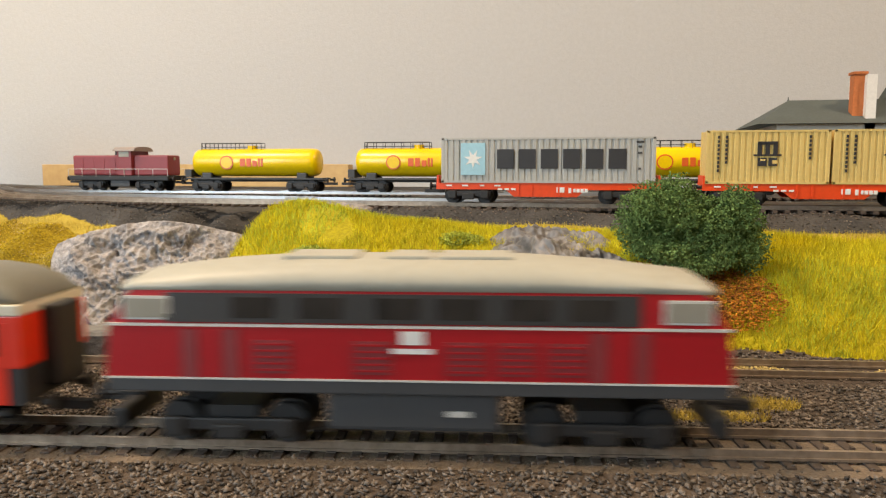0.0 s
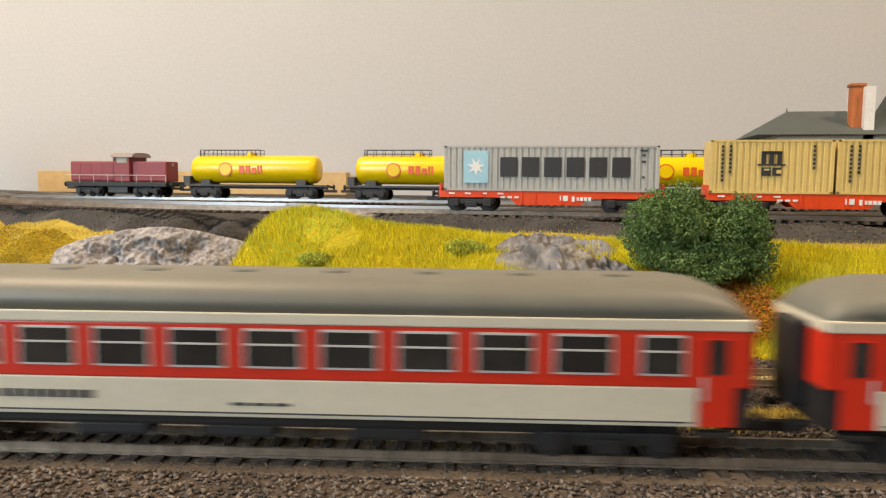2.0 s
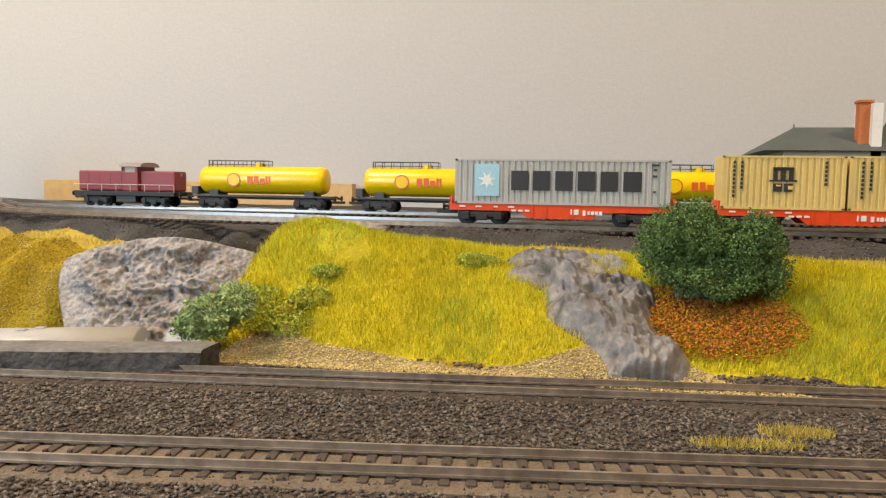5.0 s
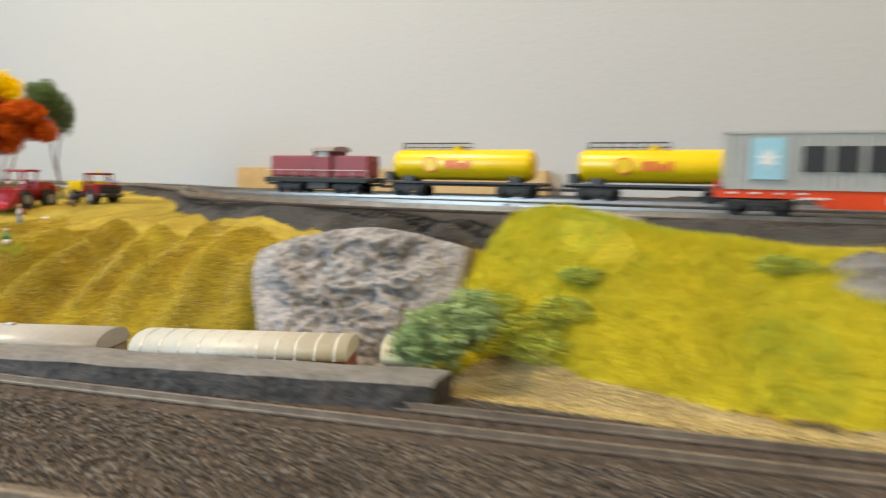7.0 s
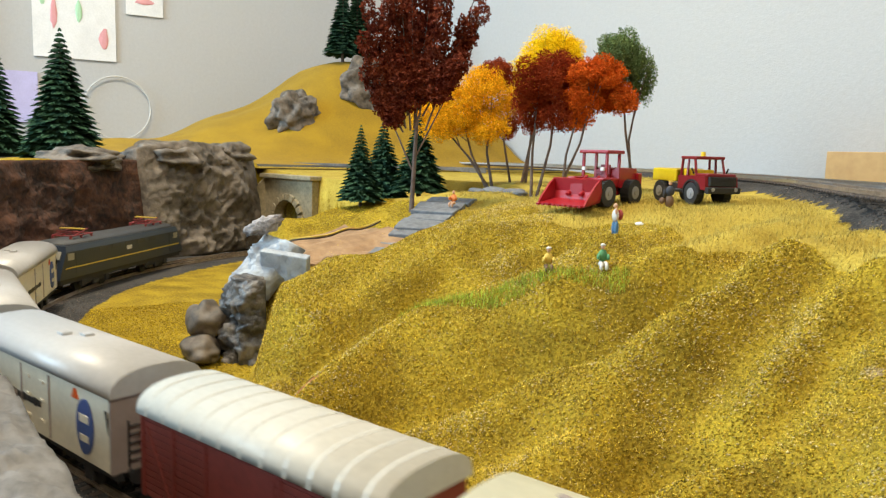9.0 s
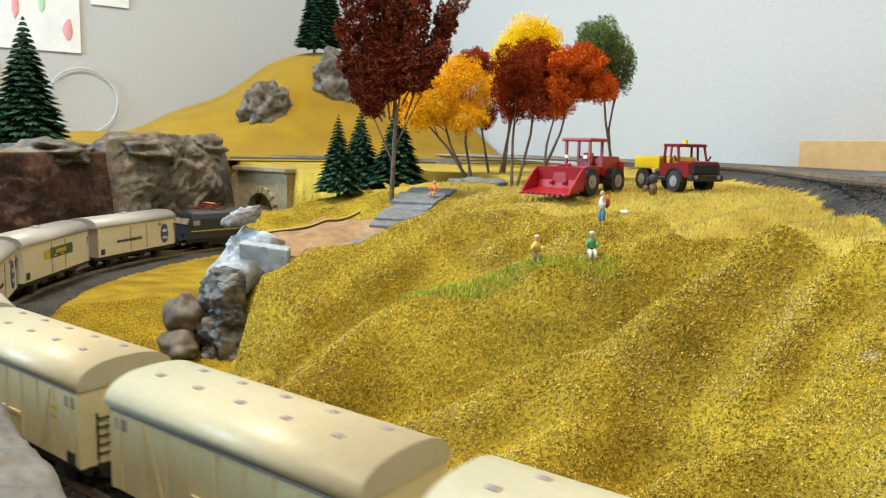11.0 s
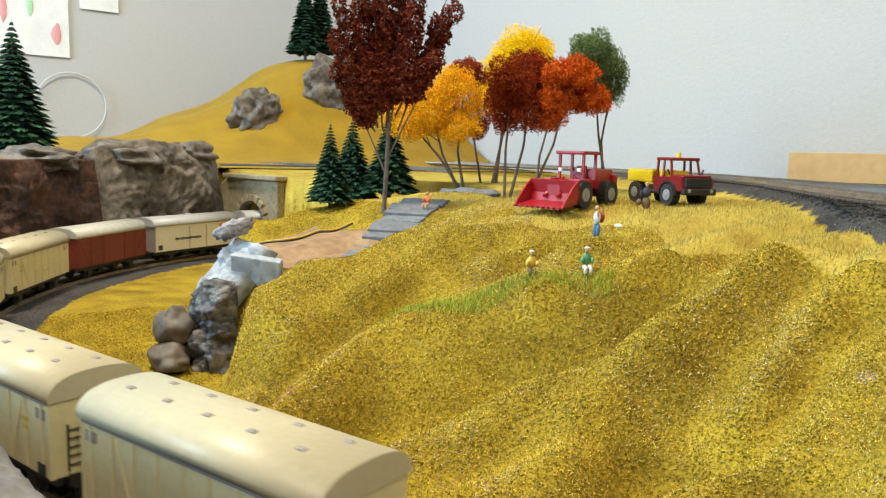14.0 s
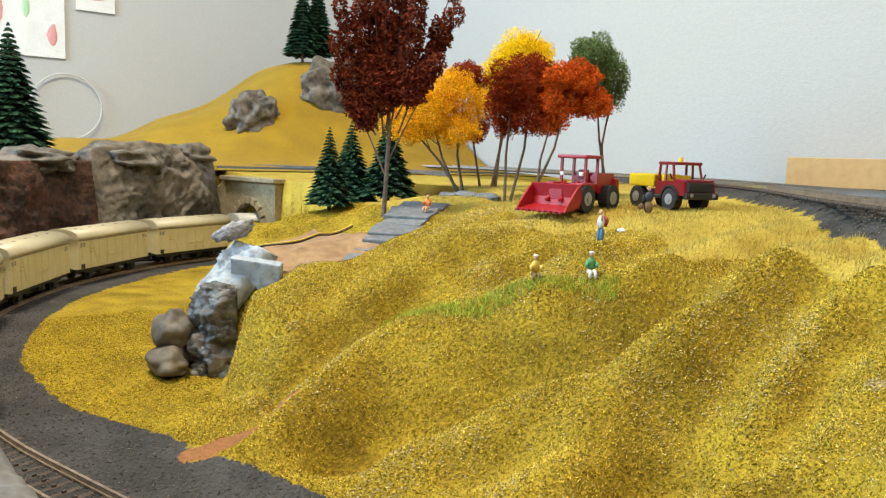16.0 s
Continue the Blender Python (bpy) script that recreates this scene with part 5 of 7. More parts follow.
def tank_wagon():
    t = empty("tank_wagon", "bright yellow tank wagon with red markings on black bogies", "tank wagon", "tank wagons")
    L, r, zc = 0.0660, 0.0136, 0.0285
    bm = NB()
    rings = []
    for x, k in ((-L, 0.55), (-L + 0.0012, 0.82), (-L + 0.0035, 0.95), (-L + 0.007, 1), (L - 0.007, 1), (L - 0.0035, 0.95), (L - 0.0012, 0.82), (L, 0.55)):
        rings.append([bm.verts.new((x, r * k * math.cos(2 * math.pi * i / 32), zc + r * k * math.sin(2 * math.pi * i / 32))) for i in range(32)])
    for a, b in zip(rings, rings[1:]):
        for i in range(32):
            bm.faces.new((a[i], a[(i + 1) % 32], b[(i + 1) % 32], b[i]))
    bm.faces.new(rings[0])
    bm.faces.new(rings[-1][::-1])
    bmesh.ops.recalc_face_normals(bm, faces=bm.faces)
    tank = part("tank", bm, M_YELLOW, t, "glossy yellow tank", True)
    part("dome", rod(NB(), (-0.005, 0, zc + r - 0.002), (-0.005, 0, zc + r + 0.003), 0.005, None, 20), M_YELLOW, tank)
    part("frame", box(box(NB(), 0, 0, 0.0095, 0.142, 0.010, 0.004, 0.0006), 0, 0, 0.0118, 0.144, 0.024, 0.0016), M_FRAME, t, "dark blue-grey frame")
    for x in (-0.050, 0.050):
        part("saddle", box(NB(), x, 0, 0.0125, 0.010, 0.022, 0.006, 0.001), M_FRAME, t)
        bogie(t, x, 0.022)
    bm = NB()
    box(bm, -0.026, 0, zc + r + 0.0014, 0.066, 0.007, 0.0006)
    for x in np.linspace(-0.058, 0.006, 8):
        for sy in (-1, 1):
            rod(bm, (x, sy * 0.0045, zc + r - 0.001), (x, sy * 0.0045, zc + r + 0.0055), 0.00035, None, 6)
    for sy in (-1, 1):
        rod(bm, (-0.058, sy * 0.0045, zc + r + 0.0055), (0.006, sy * 0.0045, zc + r + 0.0055), 0.0004, None, 6)
    rod(bm, (-0.060, 0.003, 0.012), (-0.058, 0.003, zc + r + 0.005), 0.0004, None, 6)
    rod(bm, (-0.060, -0.003, 0.012), (-0.058, -0.003, zc + r + 0.005), 0.0004, None, 6)
    part("catwalk", bm, M_FRAME, t, "black catwalk with railing")
    for sy in (-1, 1):
        bm = NB()
        for k, (w, h) in enumerate(((0.0052, 0.0075), (0.0046, 0.0078), (0.0046, 0.0055), (0.0018, 0.0078), (0.0018, 0.0078))):
            x0 = (-0.010, -0.0035, 0.0028, 0.0072, 0.0102)[k]
            box(bm, -sy * x0, sy * (r - 0.0004), zc - 0.001 - h / 2 + (0.001 if k != 2 else 0), w, 0.0014, h)
        part("marking", bm, M_TANKRED, tank, "red marking bars")
        e = NB()
        bmesh.ops.create_cone(e, cap_ends=True, segments=24, radius1=1, radius2=1, depth=1, matrix=Matrix.Translation((-0.027 if sy < 0 else 0.027, sy * (r - 0.0004), zc)) @ Matrix.Rotation(math.pi / 2, 4, "X") @ Matrix.Diagonal((0.0072, 0.0068, 0.0012, 1)))
        em = part("emblem", e, M_TANKRED, tank, "round red emblem")
        e = NB()
        bmesh.ops.create_cone(e, cap_ends=True, segments=24, radius1=1, radius2=1, depth=1, matrix=Matrix.Translation((-0.027 if sy < 0 else 0.027, sy * (r - 0.0002), zc)) @ Matrix.Rotation(math.pi / 2, 4, "X") @ Matrix.Diagonal((0.0060, 0.0056, 0.0013, 1)))
        part("emblem_face", e, M_YELLOW, em)
    part("brake_platform", box(NB(), -0.0695, 0, 0.0138, 0.007, 0.024, 0.008, 0.0006), M_FRAME, t)
    buffers(t, 0.072, z=0.0115)
    return t


def shunter():
    t = empty("shunting_locomotive", "dull red diesel shunting locomotive with a raised cab", "locomotive")
    part("long_hood", box(NB(), -0.029, 0, 0.0155, 0.068, 0.022, 0.0205, 0.0018), M_OXIDE, t, "dull red long hood")
    part("short_hood", box(NB(), 0.040, 0, 0.0155, 0.048, 0.022, 0.0205, 0.0018), M_OXIDE, t, "dull red short hood")
    cab = part("cab", box(NB(), 0.0095, 0, 0.0155, 0.019, 0.030, 0.0250, 0.0008), M_OXIDE, t)
    part("cab_roof", prism(NB(), arc_profile(0.0165, 0.0400, 0.0448, 10, 0.8), -0.004, 0.024), M_TAUPE, t, "grey-brown cab roof")
    for sy in (-1, 1):
        part("cab_window", plate(NB(), 0.0095, sy * 0.015, 0.0370, 0.013, 0.0052, 0.0003), M_PANE, cab)
        for k in range(4):
            part("hood_door", plate(NB(), -0.055 + 0.0145 * k, sy * 0.011, 0.0255, 0.012, 0.016, 0.0003), M_OXIDE, t)
        bm = NB()
        rod(bm, (-0.066, sy * 0.0155, 0.022), (0.066, sy * 0.0155, 0.022), 0.0003, None, 6)
        for x in np.linspace(-0.066, 0.066, 8):
            rod(bm, (x, sy * 0.0155, 0.0145), (x, sy * 0.0155, 0.022), 0.0003, None, 6)
        part("handrail", bm, M_SILVER, t)
    part("frame", box(NB(), 0, 0, 0.0105, 0.132, 0.031, 0.0048, 0.0006), M_BLACK, t, "black running plate")
    part("fuel_tank", box(NB(), 0.002, 0, 0.004, 0.026, 0.028, 0.007, 0.001), M_FRAME, t)
    for e in (-1, 1):
        part("headlamp", rod(NB(), (e * 0.0635, 0, 0.0325), (e * 0.0650, 0, 0.0325), 0.0015, None, 10), M_PANE, t)
    part("exhaust", rod(NB(), (-0.012, 0, 0.036), (-0.012, 0, 0.0405), 0.002, None, 10), M_BLACK, t)
    for x in (-0.038, 0.038):
        bogie(t, x, 0.025, 0.0056)
    buffers(t, 0.066, z=0.0125, material=M_BLACK)
    return t


def flat_wagon(half=0.0735):
    t = empty("container_wagon", "signal red container flat wagon on black bogies", "container wagon", "container wagons")
    bm = NB()
    h = half
    pr = [(-h, 0.0135), (-h, 0.0092), (-h * 0.36, 0.0092), (-h * 0.28, 0.0045), (h * 0.28, 0.0045), (h * 0.36, 0.0092), (h, 0.0092), (h, 0.0135)]
    for sy in (-1, 1):
        a = [bm.verts.new((x, sy * 0.0135, z)) for x, z in pr]
        b = [bm.verts.new((x, sy * 0.0115, z)) for x, z in pr]
        for i in range(len(pr)):
            bm.faces.new((a[i], a[(i + 1) % len(pr)], b[(i + 1) % len(pr)], b[i]))
        bm.faces.new(a)
        bm.faces.new(b[::-1])
    bmesh.ops.recalc_face_normals(bm, faces=bm.faces)
    part("side_sill", bm, M_WAGRED, t, "red fish-bellied sills")
    part("deck", box(NB(), 0, 0, 0.0118, 2 * h, 0.0228, 0.0012), M_WAGRED, t)
    for x in (-0.30, -0.12, -0.06, 0.06, 0.12, 0.30):
        for sy in (-1, 1):
            part("sill_rib", plate(NB(), x * h * 2, sy * 0.0135, 0.0092 if abs(x) < 0.2 else 0.0114, 0.0012, 0.008 if abs(x) < 0.2 else 0.004, 0.0006), M_WAGRED, t)
    for e in (-1, 1):
        part("end_post", box(NB(), e * (h - 0.0008), 0, 0.0115, 0.0014, 0.026, 0.0072), M_WAGRED, t)
        bogie(t, e * h * 0.70, 0.022)
    for sy in (-1, 1):
        bm = NB()
        plate(bm, 0.010, sy * 0.0136, 0.0092, 0.0052, 0.0034, 0.0003)
        for k in range(5):
            plate(bm, 0.0162 + 0.0026 * k, sy * 0.0136, 0.0088, 0.0020, 0.0024 if k else 0.0034, 0.0003)
        for k in range(3):
            plate(bm, -0.030 + 0.0045 * k, sy * 0.0136, 0.0095, 0.003, 0.0012, 0.0003)
        for k in range(4):
            plate(bm, -h * 0.88 + 0.011 * k, sy * 0.0136, 0.0118, 0.004, 0.0010, 0.0003)
        part("lettering", bm, M_WHITE, t, "white lettering bars")
    buffers(t, h, z=0.0115)
    return t


def container(kind, x, y):
    long_ = kind == "grey"
    L, W, H = (0.070, 0.014, 0.0298) if long_ else (0.0362, 0.014, 0.0332)
    c = M_CONT if long_ else M_SAND_C
    t = empty("shipping_container", "light grey corrugated container with a pale blue star panel" if long_ else "sand-yellow corrugated container with black markings", "shipping container", "containers", pose(x, y, 0.0137))
    bm = NB()
    n = 34 if long_ else 18
    for sy in (-1, 1):
        pts = []
        for i in range(n):
            a = -L + 0.002 + (2 * L - 0.004) * i / n
            w = (2 * L - 0.004) / n
            for dx, dy in ((0, 0), (0.5, 0), (0.62, 0.0006), (0.88, 0.0006)):
                pts.append((a + dx * w, sy * (W - 0.0002 - dy)))
        pts.append((L - 0.002, sy * (W - 0.0002)))
        lo = [bm.verts.new((p[0], p[1], 0.001)) for p in pts]
        hi = [bm.verts.new((p[0], p[1], H - 0.001)) for p in pts]
        for i in range(len(pts) - 1):
            q = (lo[i], lo[i + 1], hi[i + 1], hi[i])
            bm.faces.new(q if sy < 0 else q[::-1])
    part("side_panel", bm, c, t, "corrugated side panel")
    part("core", box(NB(), 0, 0, 0.0006, 2 * L - 0.0015, 2 * W - 0.003, H - 0.0012), c, t)
    for sy in (-1, 1):
        part("top_rail", box(NB(), 0, sy * (W - 0.0005), H - 0.0013, 2 * L, 0.001, 0.0013), c, t)
        part("bottom_rail", box(NB(), 0, sy * (W - 0.0005), 0, 2 * L, 0.001, 0.0014), c, t)
        for e in (-1, 1):
            part("corner_post", box(NB(), e * (L - 0.001), sy * (W - 0.001), 0, 0.002, 0.002, H, 0.0002), c, t)
    part("roof_panel", box(NB(), 0, 0, H - 0.0008, 2 * L - 0.002, 2 * W - 0.001, 0.0006), c, t)
    sy = -1
    y0 = sy * (W + 0.0001)
    if long_:
        pn = part("star_panel", plate(NB(), -0.0482, y0, 0.0158, 0.0165, 0.0212, 0.0003), M_SKY, t, "pale blue panel with a white star")
        star = NB()
        vs = []
        for i in range(14):
            a = math.pi * i / 7 + 0.22
            q = 0.0064 if i % 2 == 0 else 0.0026
            vs.append(star.verts.new((-0.0482 + q * math.cos(a), y0 - 0.0005, 0.0158 + q * math.sin(a))))
        star.faces.new(vs)
        r = bmesh.ops.extrude_face_region(star, geom=list(star.faces))
        for v in r["geom"]:
            if isinstance(v, bmesh.types.BMVert):
                v.co.y += 0.0003
        part("star", star, M_WHITE, pn)
        for k in range(6):
            bm = NB()
            xk = -0.0265 + 0.0145 * k
            plate(bm, xk, y0, 0.0158, 0.0112, 0.0128, 0.0003)
            part("name_block", bm, M_INK, t, "black block marking")
        bm = NB()
        for z, w in ((0.0265, 0.0045), (0.0235, 0.0022), (0.0195, 0.0028), (0.0095, 0.0016)):
            plate(bm, 0.0600, y0, z, w, 0.0013, 0.0003)
        part("code_bars", bm, M_FRAME, t)
    else:
        bm = NB()
        for dx in (-0.0046, 0.0, 0.0046):
            plate(bm, dx, y0, 0.0218, 0.0026, 0.0072, 0.0003)
        plate(bm, 0, y0, 0.0252, 0.0118, 0.0020, 0.0003)
        plate(bm, 0, y0, 0.0178, 0.0162, 0.0010, 0.0003)
        plate(bm, -0.0030, y0, 0.0136, 0.0050, 0.0050, 0.0003)
        plate(bm, 0.0032, y0, 0.0136, 0.0050, 0.0050, 0.0003)
        part("marking", bm, M_INK, t, "black block marking")
        part("marking_gap", plate(plate(NB(), 0.0044, y0 - 0.0001, 0.0136, 0.0028, 0.0022, 0.0003), -0.0026, y0 - 0.0001, 0.0148, 0.0030, 0.0010, 0.0003), M_SAND_C, t)
        bm = NB()
        for col, n2 in ((-0.0288, 9), (-0.0242, 7), (0.0245, 6)):
            for k in range(n2):
                plate(bm, col, y0, 0.0290 - 0.0026 * k, 0.0013, 0.0018, 0.0003)
        part("code_bars", bm, M_INK, t)
        for dx in (-0.030, 0.030):
            part("lifting_eye", box(NB(), dx, 0, H - 0.0003, 0.002, 0.004, 0.0010, 0.0003), M_SAND_C, t)
    return t


# express on the front track
EXPRESS = [diesel()]
first = coach()
EXPRESS.append(first)
second = coach(False)
EXPRESS += [second, copy_thing(second, Matrix.Identity(4))]

# goods train on the curve, last wagon first
cream = box_wagon("cream")
GOODS = [(cream, -0.108)]
for k in range(1, 5):
    GOODS.append((copy_thing(cream, Matrix.Identity(4)), -0.108 + 0.1215 * k))
GOODS.append((box_wagon("red"), 0.4995))
beer = box_wagon("beer")
GOODS += [(beer, 0.621), (box_wagon("label"), 0.756), (copy_thing(beer, Matrix.Identity(4)), 0.891), (electric(), 1.032)]
HALF = [0.0515] * 6 + [0.058] * 3 + [0.100]


def stand_on(line, x, z=0.0):
    """A pose on a track at a given x, heading to -x."""
    i = int(np.argmin(np.abs(line[:, 0] - x)))
    a, b = line[max(i - 2, 0)], line[min(i + 2, len(line) - 1)]
    return Matrix.Translation((x, np.interp(-x, -line[:, 0], line[:, 1]), z)) @ Matrix.Rotation(math.atan2(a[1] - b[1], a[0] - b[0]), 4, "Z")


tw = tank_wagon()
tw.matrix_world = stand_on(TANK_LINE, -0.231)
for x in (-0.060, 0.1875, 0.358):
    copy_thing(tw, stand_on(TANK_LINE, x))
shunter().matrix_world = stand_on(TANK_LINE, -0.377) @ Matrix.Diagonal((0.87, 1, 1, 1))
fw = flat_wagon(0.0735)
fw.matrix_world = pose(0.070, 0.014, 0)
copy_thing(fw, pose(0.2425, 0.014, 0))
copy_thing(fw, pose(0.409, 0.014, 0))
container("grey", 0.070, 0.014)
sand = container("sand", 0.2065, 0.014)
copy_thing(sand, pose(0.2805, 0.014, 0.0137))
copy_thing(sand, pose(0.373, 0.014, 0.0137))


# ---------------- trees and bushes ----------------
def at(x, y):
    return on_ground(x, y)


def tufts(name, centres, n, size, material, seed, fringe=0.35, droop=0.0):
    """A crown of many small leaf flakes strewn over lumpy ellipsoids ((x, y, z), rx, rz)."""
    r = np.random.RandomState(seed)
    vol = np.array([c[1] ** 2 * c[2] for c in centres])
    pick = r.choice(len(centres), n, p=vol / vol.sum())
    cen = np.array([c[0] for c in centres])[pick]
    rad = 1.1 * np.array([(c[1], c[1], c[2]) for c in centres])[pick]
    d = r.normal(size=(n, 3))
    d /= np.linalg.norm(d, axis=1)[:, None]
    lump = 1 + 0.16 * np.sin(d[:, 0] * 9 + pick * 2.1) * np.sin(d[:, 1] * 8 + pick) + 0.12 * np.sin(d[:, 2] * 13 + pick * 3) + 0.11 * np.sin(d[:, 0] * 17 + d[:, 2] * 11 + pick) * np.sin(d[:, 1] * 19 - d[:, 2] * 7)
    k = (1 - fringe * r.uniform(0, 1, n) ** 1.5) * lump
    p = cen + d * rad * k[:, None]
    a = r.normal(size=(n, 3))
    a /= np.linalg.norm(a, axis=1)[:, None]
    b = np.cross(a, r.normal(size=(n, 3)))
    b /= np.linalg.norm(b, axis=1)[:, None]
    s = size * r.uniform(0.5, 1.4, n)[:, None]
    v = np.stack([p - a * s - b * s * 0.5, p + a * s - b * s * 0.5, p + a * s * 0.5 + b * s, p - a * s * 0.6 + b * s * 0.8], 1).reshape(-1, 3)
    return raw(name, v, np.arange(4 * n).reshape(-1, 4), material)


def billows(crowns, n=18, seed=3):
    """Break smooth crown ellipsoids up into smaller foam clumps over a core."""
    r = random.Random(seed)
    out = []
    for c, a, b in crowns:
        out.append((c, a * 0.62, b * 0.62))
        for k in range(n):
            h = 1 - 2 * (k + 0.5) / n
            q, t = math.sqrt(1 - h * h), 2.4 * k + r.uniform(-0.4, 0.4)
            f, g = r.uniform(0.58, 0.80), r.uniform(0.24, 0.40)
            out.append(((c[0] + a * f * q * math.cos(t), c[1] + a * f * q * math.sin(t), c[2] + b * f * h), a * g, b * g))
    return out


def trunk(base, crowns, r0, stems):
    """A forked trunk: stems leave a common foot and reach into the crown."""
    bm = NB()
    b = Vector(base)
    b.z -= 0.003
    rnd = random.Random(len(crowns) * 7 + stems)
    for k in range(stems):
        c = Vector(crowns[k % len(crowns)][0])
        off = Vector((rnd.uniform(-1, 1), rnd.uniform(-1, 1), 0)) * r0 * 2.2
        p = b + off
        mid = b.lerp(c, 0.45) + Vector((rnd.uniform(-1, 1), rnd.uniform(-1, 1), 0)) * 0.006
        rod(bm, p, mid, r0, r0 * 0.7, 8)
        rod(bm, mid, c, r0 * 0.7, r0 * 0.3, 7)
        for _ in range(3):
            e = c + Vector((rnd.uniform(-1, 1), rnd.uniform(-1, 1), rnd.uniform(-0.5, 0.8))) * crowns[k % len(crowns)][1] * 0.8
            rod(bm, mid.lerp(c, rnd.uniform(0.2, 0.8)), e, r0 * 0.35, r0 * 0.15, 5)
    return bm


def tree(label, base, crowns, n, size, material, r0=0.0012, stems=3, seed=1, fringe=0.4):
    x, y = base
    t = empty("tree", label, "tree", "autumn trees")
    part("trunk", trunk((x, y, at(x, y)), crowns, r0, stems), M_BARK, t)
    ob = tufts("crown", billows(crowns, 18, seed), n, size, material, seed, fringe)
    ob.parent = t
    return t


tree("green rounded foam tree", (-0.692, 0.163), [((-0.698, 0.151, 0.091), 0.022, 0.022), ((-0.696, 0.172, 0.080), 0.013, 0.026), ((-0.716, 0.161, 0.100), 0.017, 0.013)], 38000, 0.00052, M_MOSS, 0.0013, 2, 11, 0.3)
tree("rust red foam tree", (-0.724, 0.088), [((-0.721, 0.088, 0.069), 0.0234, 0.0216), ((-0.724, 0.110, 0.079), 0.0225, 0.020), ((-0.741, 0.097, 0.050), 0.0157, 0.020), ((-0.711, 0.099, 0.047), 0.018, 0.0157)], 60000, 0.00052, M_RUST, 0.0014, 2, 12, 0.35)
tree("bright orange foam tree", (-0.703, 0.095), [((-0.687, 0.118, 0.077), 0.0215, 0.013), ((-0.700, 0.114, 0.056), 0.0175, 0.019), ((-0.697, 0.140, 0.062), 0.019, 0.0154), ((-0.676, 0.136, 0.058), 0.012, 0.0105), ((-0.700, 0.110, 0.041), 0.011, 0.009)], 56000, 0.00052, M_ORANGE, 0.0013, 2, 13, 0.35)
tree("amber yellow foam tree", (-0.815, 0.110), [((-0.828, 0.083, 0.055), 0.030, 0.0265), ((-0.824, 0.115, 0.062), 0.0259, 0.0233), ((-0.862, 0.075, 0.049), 0.0235, 0.020), ((-0.835, 0.066, 0.036), 0.020, 0.013), ((-0.814, 0.102, 0.038), 0.0259, 0.0155), ((-0.832, 0.107, 0.080), 0.022, 0.0155)], 64000, 0.00052, M_AMBER, 0.0016, 3, 14, 0.4)
tree("lemon yellow foam tree behind the others", (-0.841, 0.166), [((-0.831, 0.190, 0.112), 0.033, 0.025), ((-0.850, 0.178, 0.094), 0.025, 0.0277), ((-0.842, 0.215, 0.120), 0.0194, 0.0139), ((-0.843, 0.160, 0.070), 0.0166, 0.019)], 60000, 0.00052, M_LEMON, 0.0016, 2, 15, 0.3)
tree("small rust tree behind the amber one", (-0.847, 0.157), [((-0.857, 0.142, 0.091), 0.0194, 0.0155), ((-0.855, 0.157, 0.041), 0.0111, 0.0139)], 22000, 0.00052, M_RUST, 0.0013, 1, 16, 0.4)


def flame_tree():
    """A slim trunk with upswept sprigs thick with dark red leaves."""
    bx, by = -0.747, -0.009
    t = empty("tree", "tall slim tree with dark maroon upswept sprigs", "tree", "autumn trees")
    bz = at(bx, by) - 0.002
    R, U = Vector((0.5175, 0.855, 0)), Vector((-0.855, 0.5175, 0))
    top = Vector((bx, by, bz)) + R * 0.003 + Vector((0, 0, 0.075))
    bm = NB()
    rod(bm, (bx, by, bz), top, 0.0019, 0.0014, 9)
    sprigs = []
    rnd = random.Random(4)
    for lat, h in ((-0.050, 0.128), (-0.046, 0.150), (-0.036, 0.178), (-0.027, 0.200), (-0.014, 0.210), (-0.004, 0.195), (0.006, 0.215), (0.018, 0.200), (0.028, 0.180), (-0.030, 0.120), (-0.012, 0.150), (0.012, 0.150), (0.062, 0.180), (0.057, 0.150), (0.046, 0.135), (0.042, 0.115), (-0.048, 0.105)):
        dep_ = rnd.uniform(-0.018, 0.018)
        start = Vector((bx, by, bz + 0.060 + 0.5 * rnd.uniform(0.0, 0.06)))
        end = Vector((bx, by, bz + h)) + R * lat * 0.8 + U * dep_
        start = start + R * lat * 0.15
        rod(bm, start, end, 0.0008, 0.0003, 5)
        for i in range(7):
            f = 0.26 + 0.74 * i / 6
            q = start.lerp(end, f)
            wd = (0.0064 * (1.1 - 0.66 * f) + 0.0012) * rnd.uniform(0.55, 1.4)
            q = q + R * 0.003
            sprigs.append(((q.x, q.y, q.z), wd, wd * 1.35))
    for s, e in ((0.035, -0.020), (0.040, 0.022)):
        rod(bm, (bx, by, bz + s), Vector((bx, by, bz + s + 0.045)) + R * e, 0.0008, 0.0004, 6)
    part("trunk", bm, M_BARK, t)
    ob = tufts("crown", sprigs, 74000, 0.0008, M_MAROON, 21, 0.25)
    ob.parent = t
    return t


flame_tree()


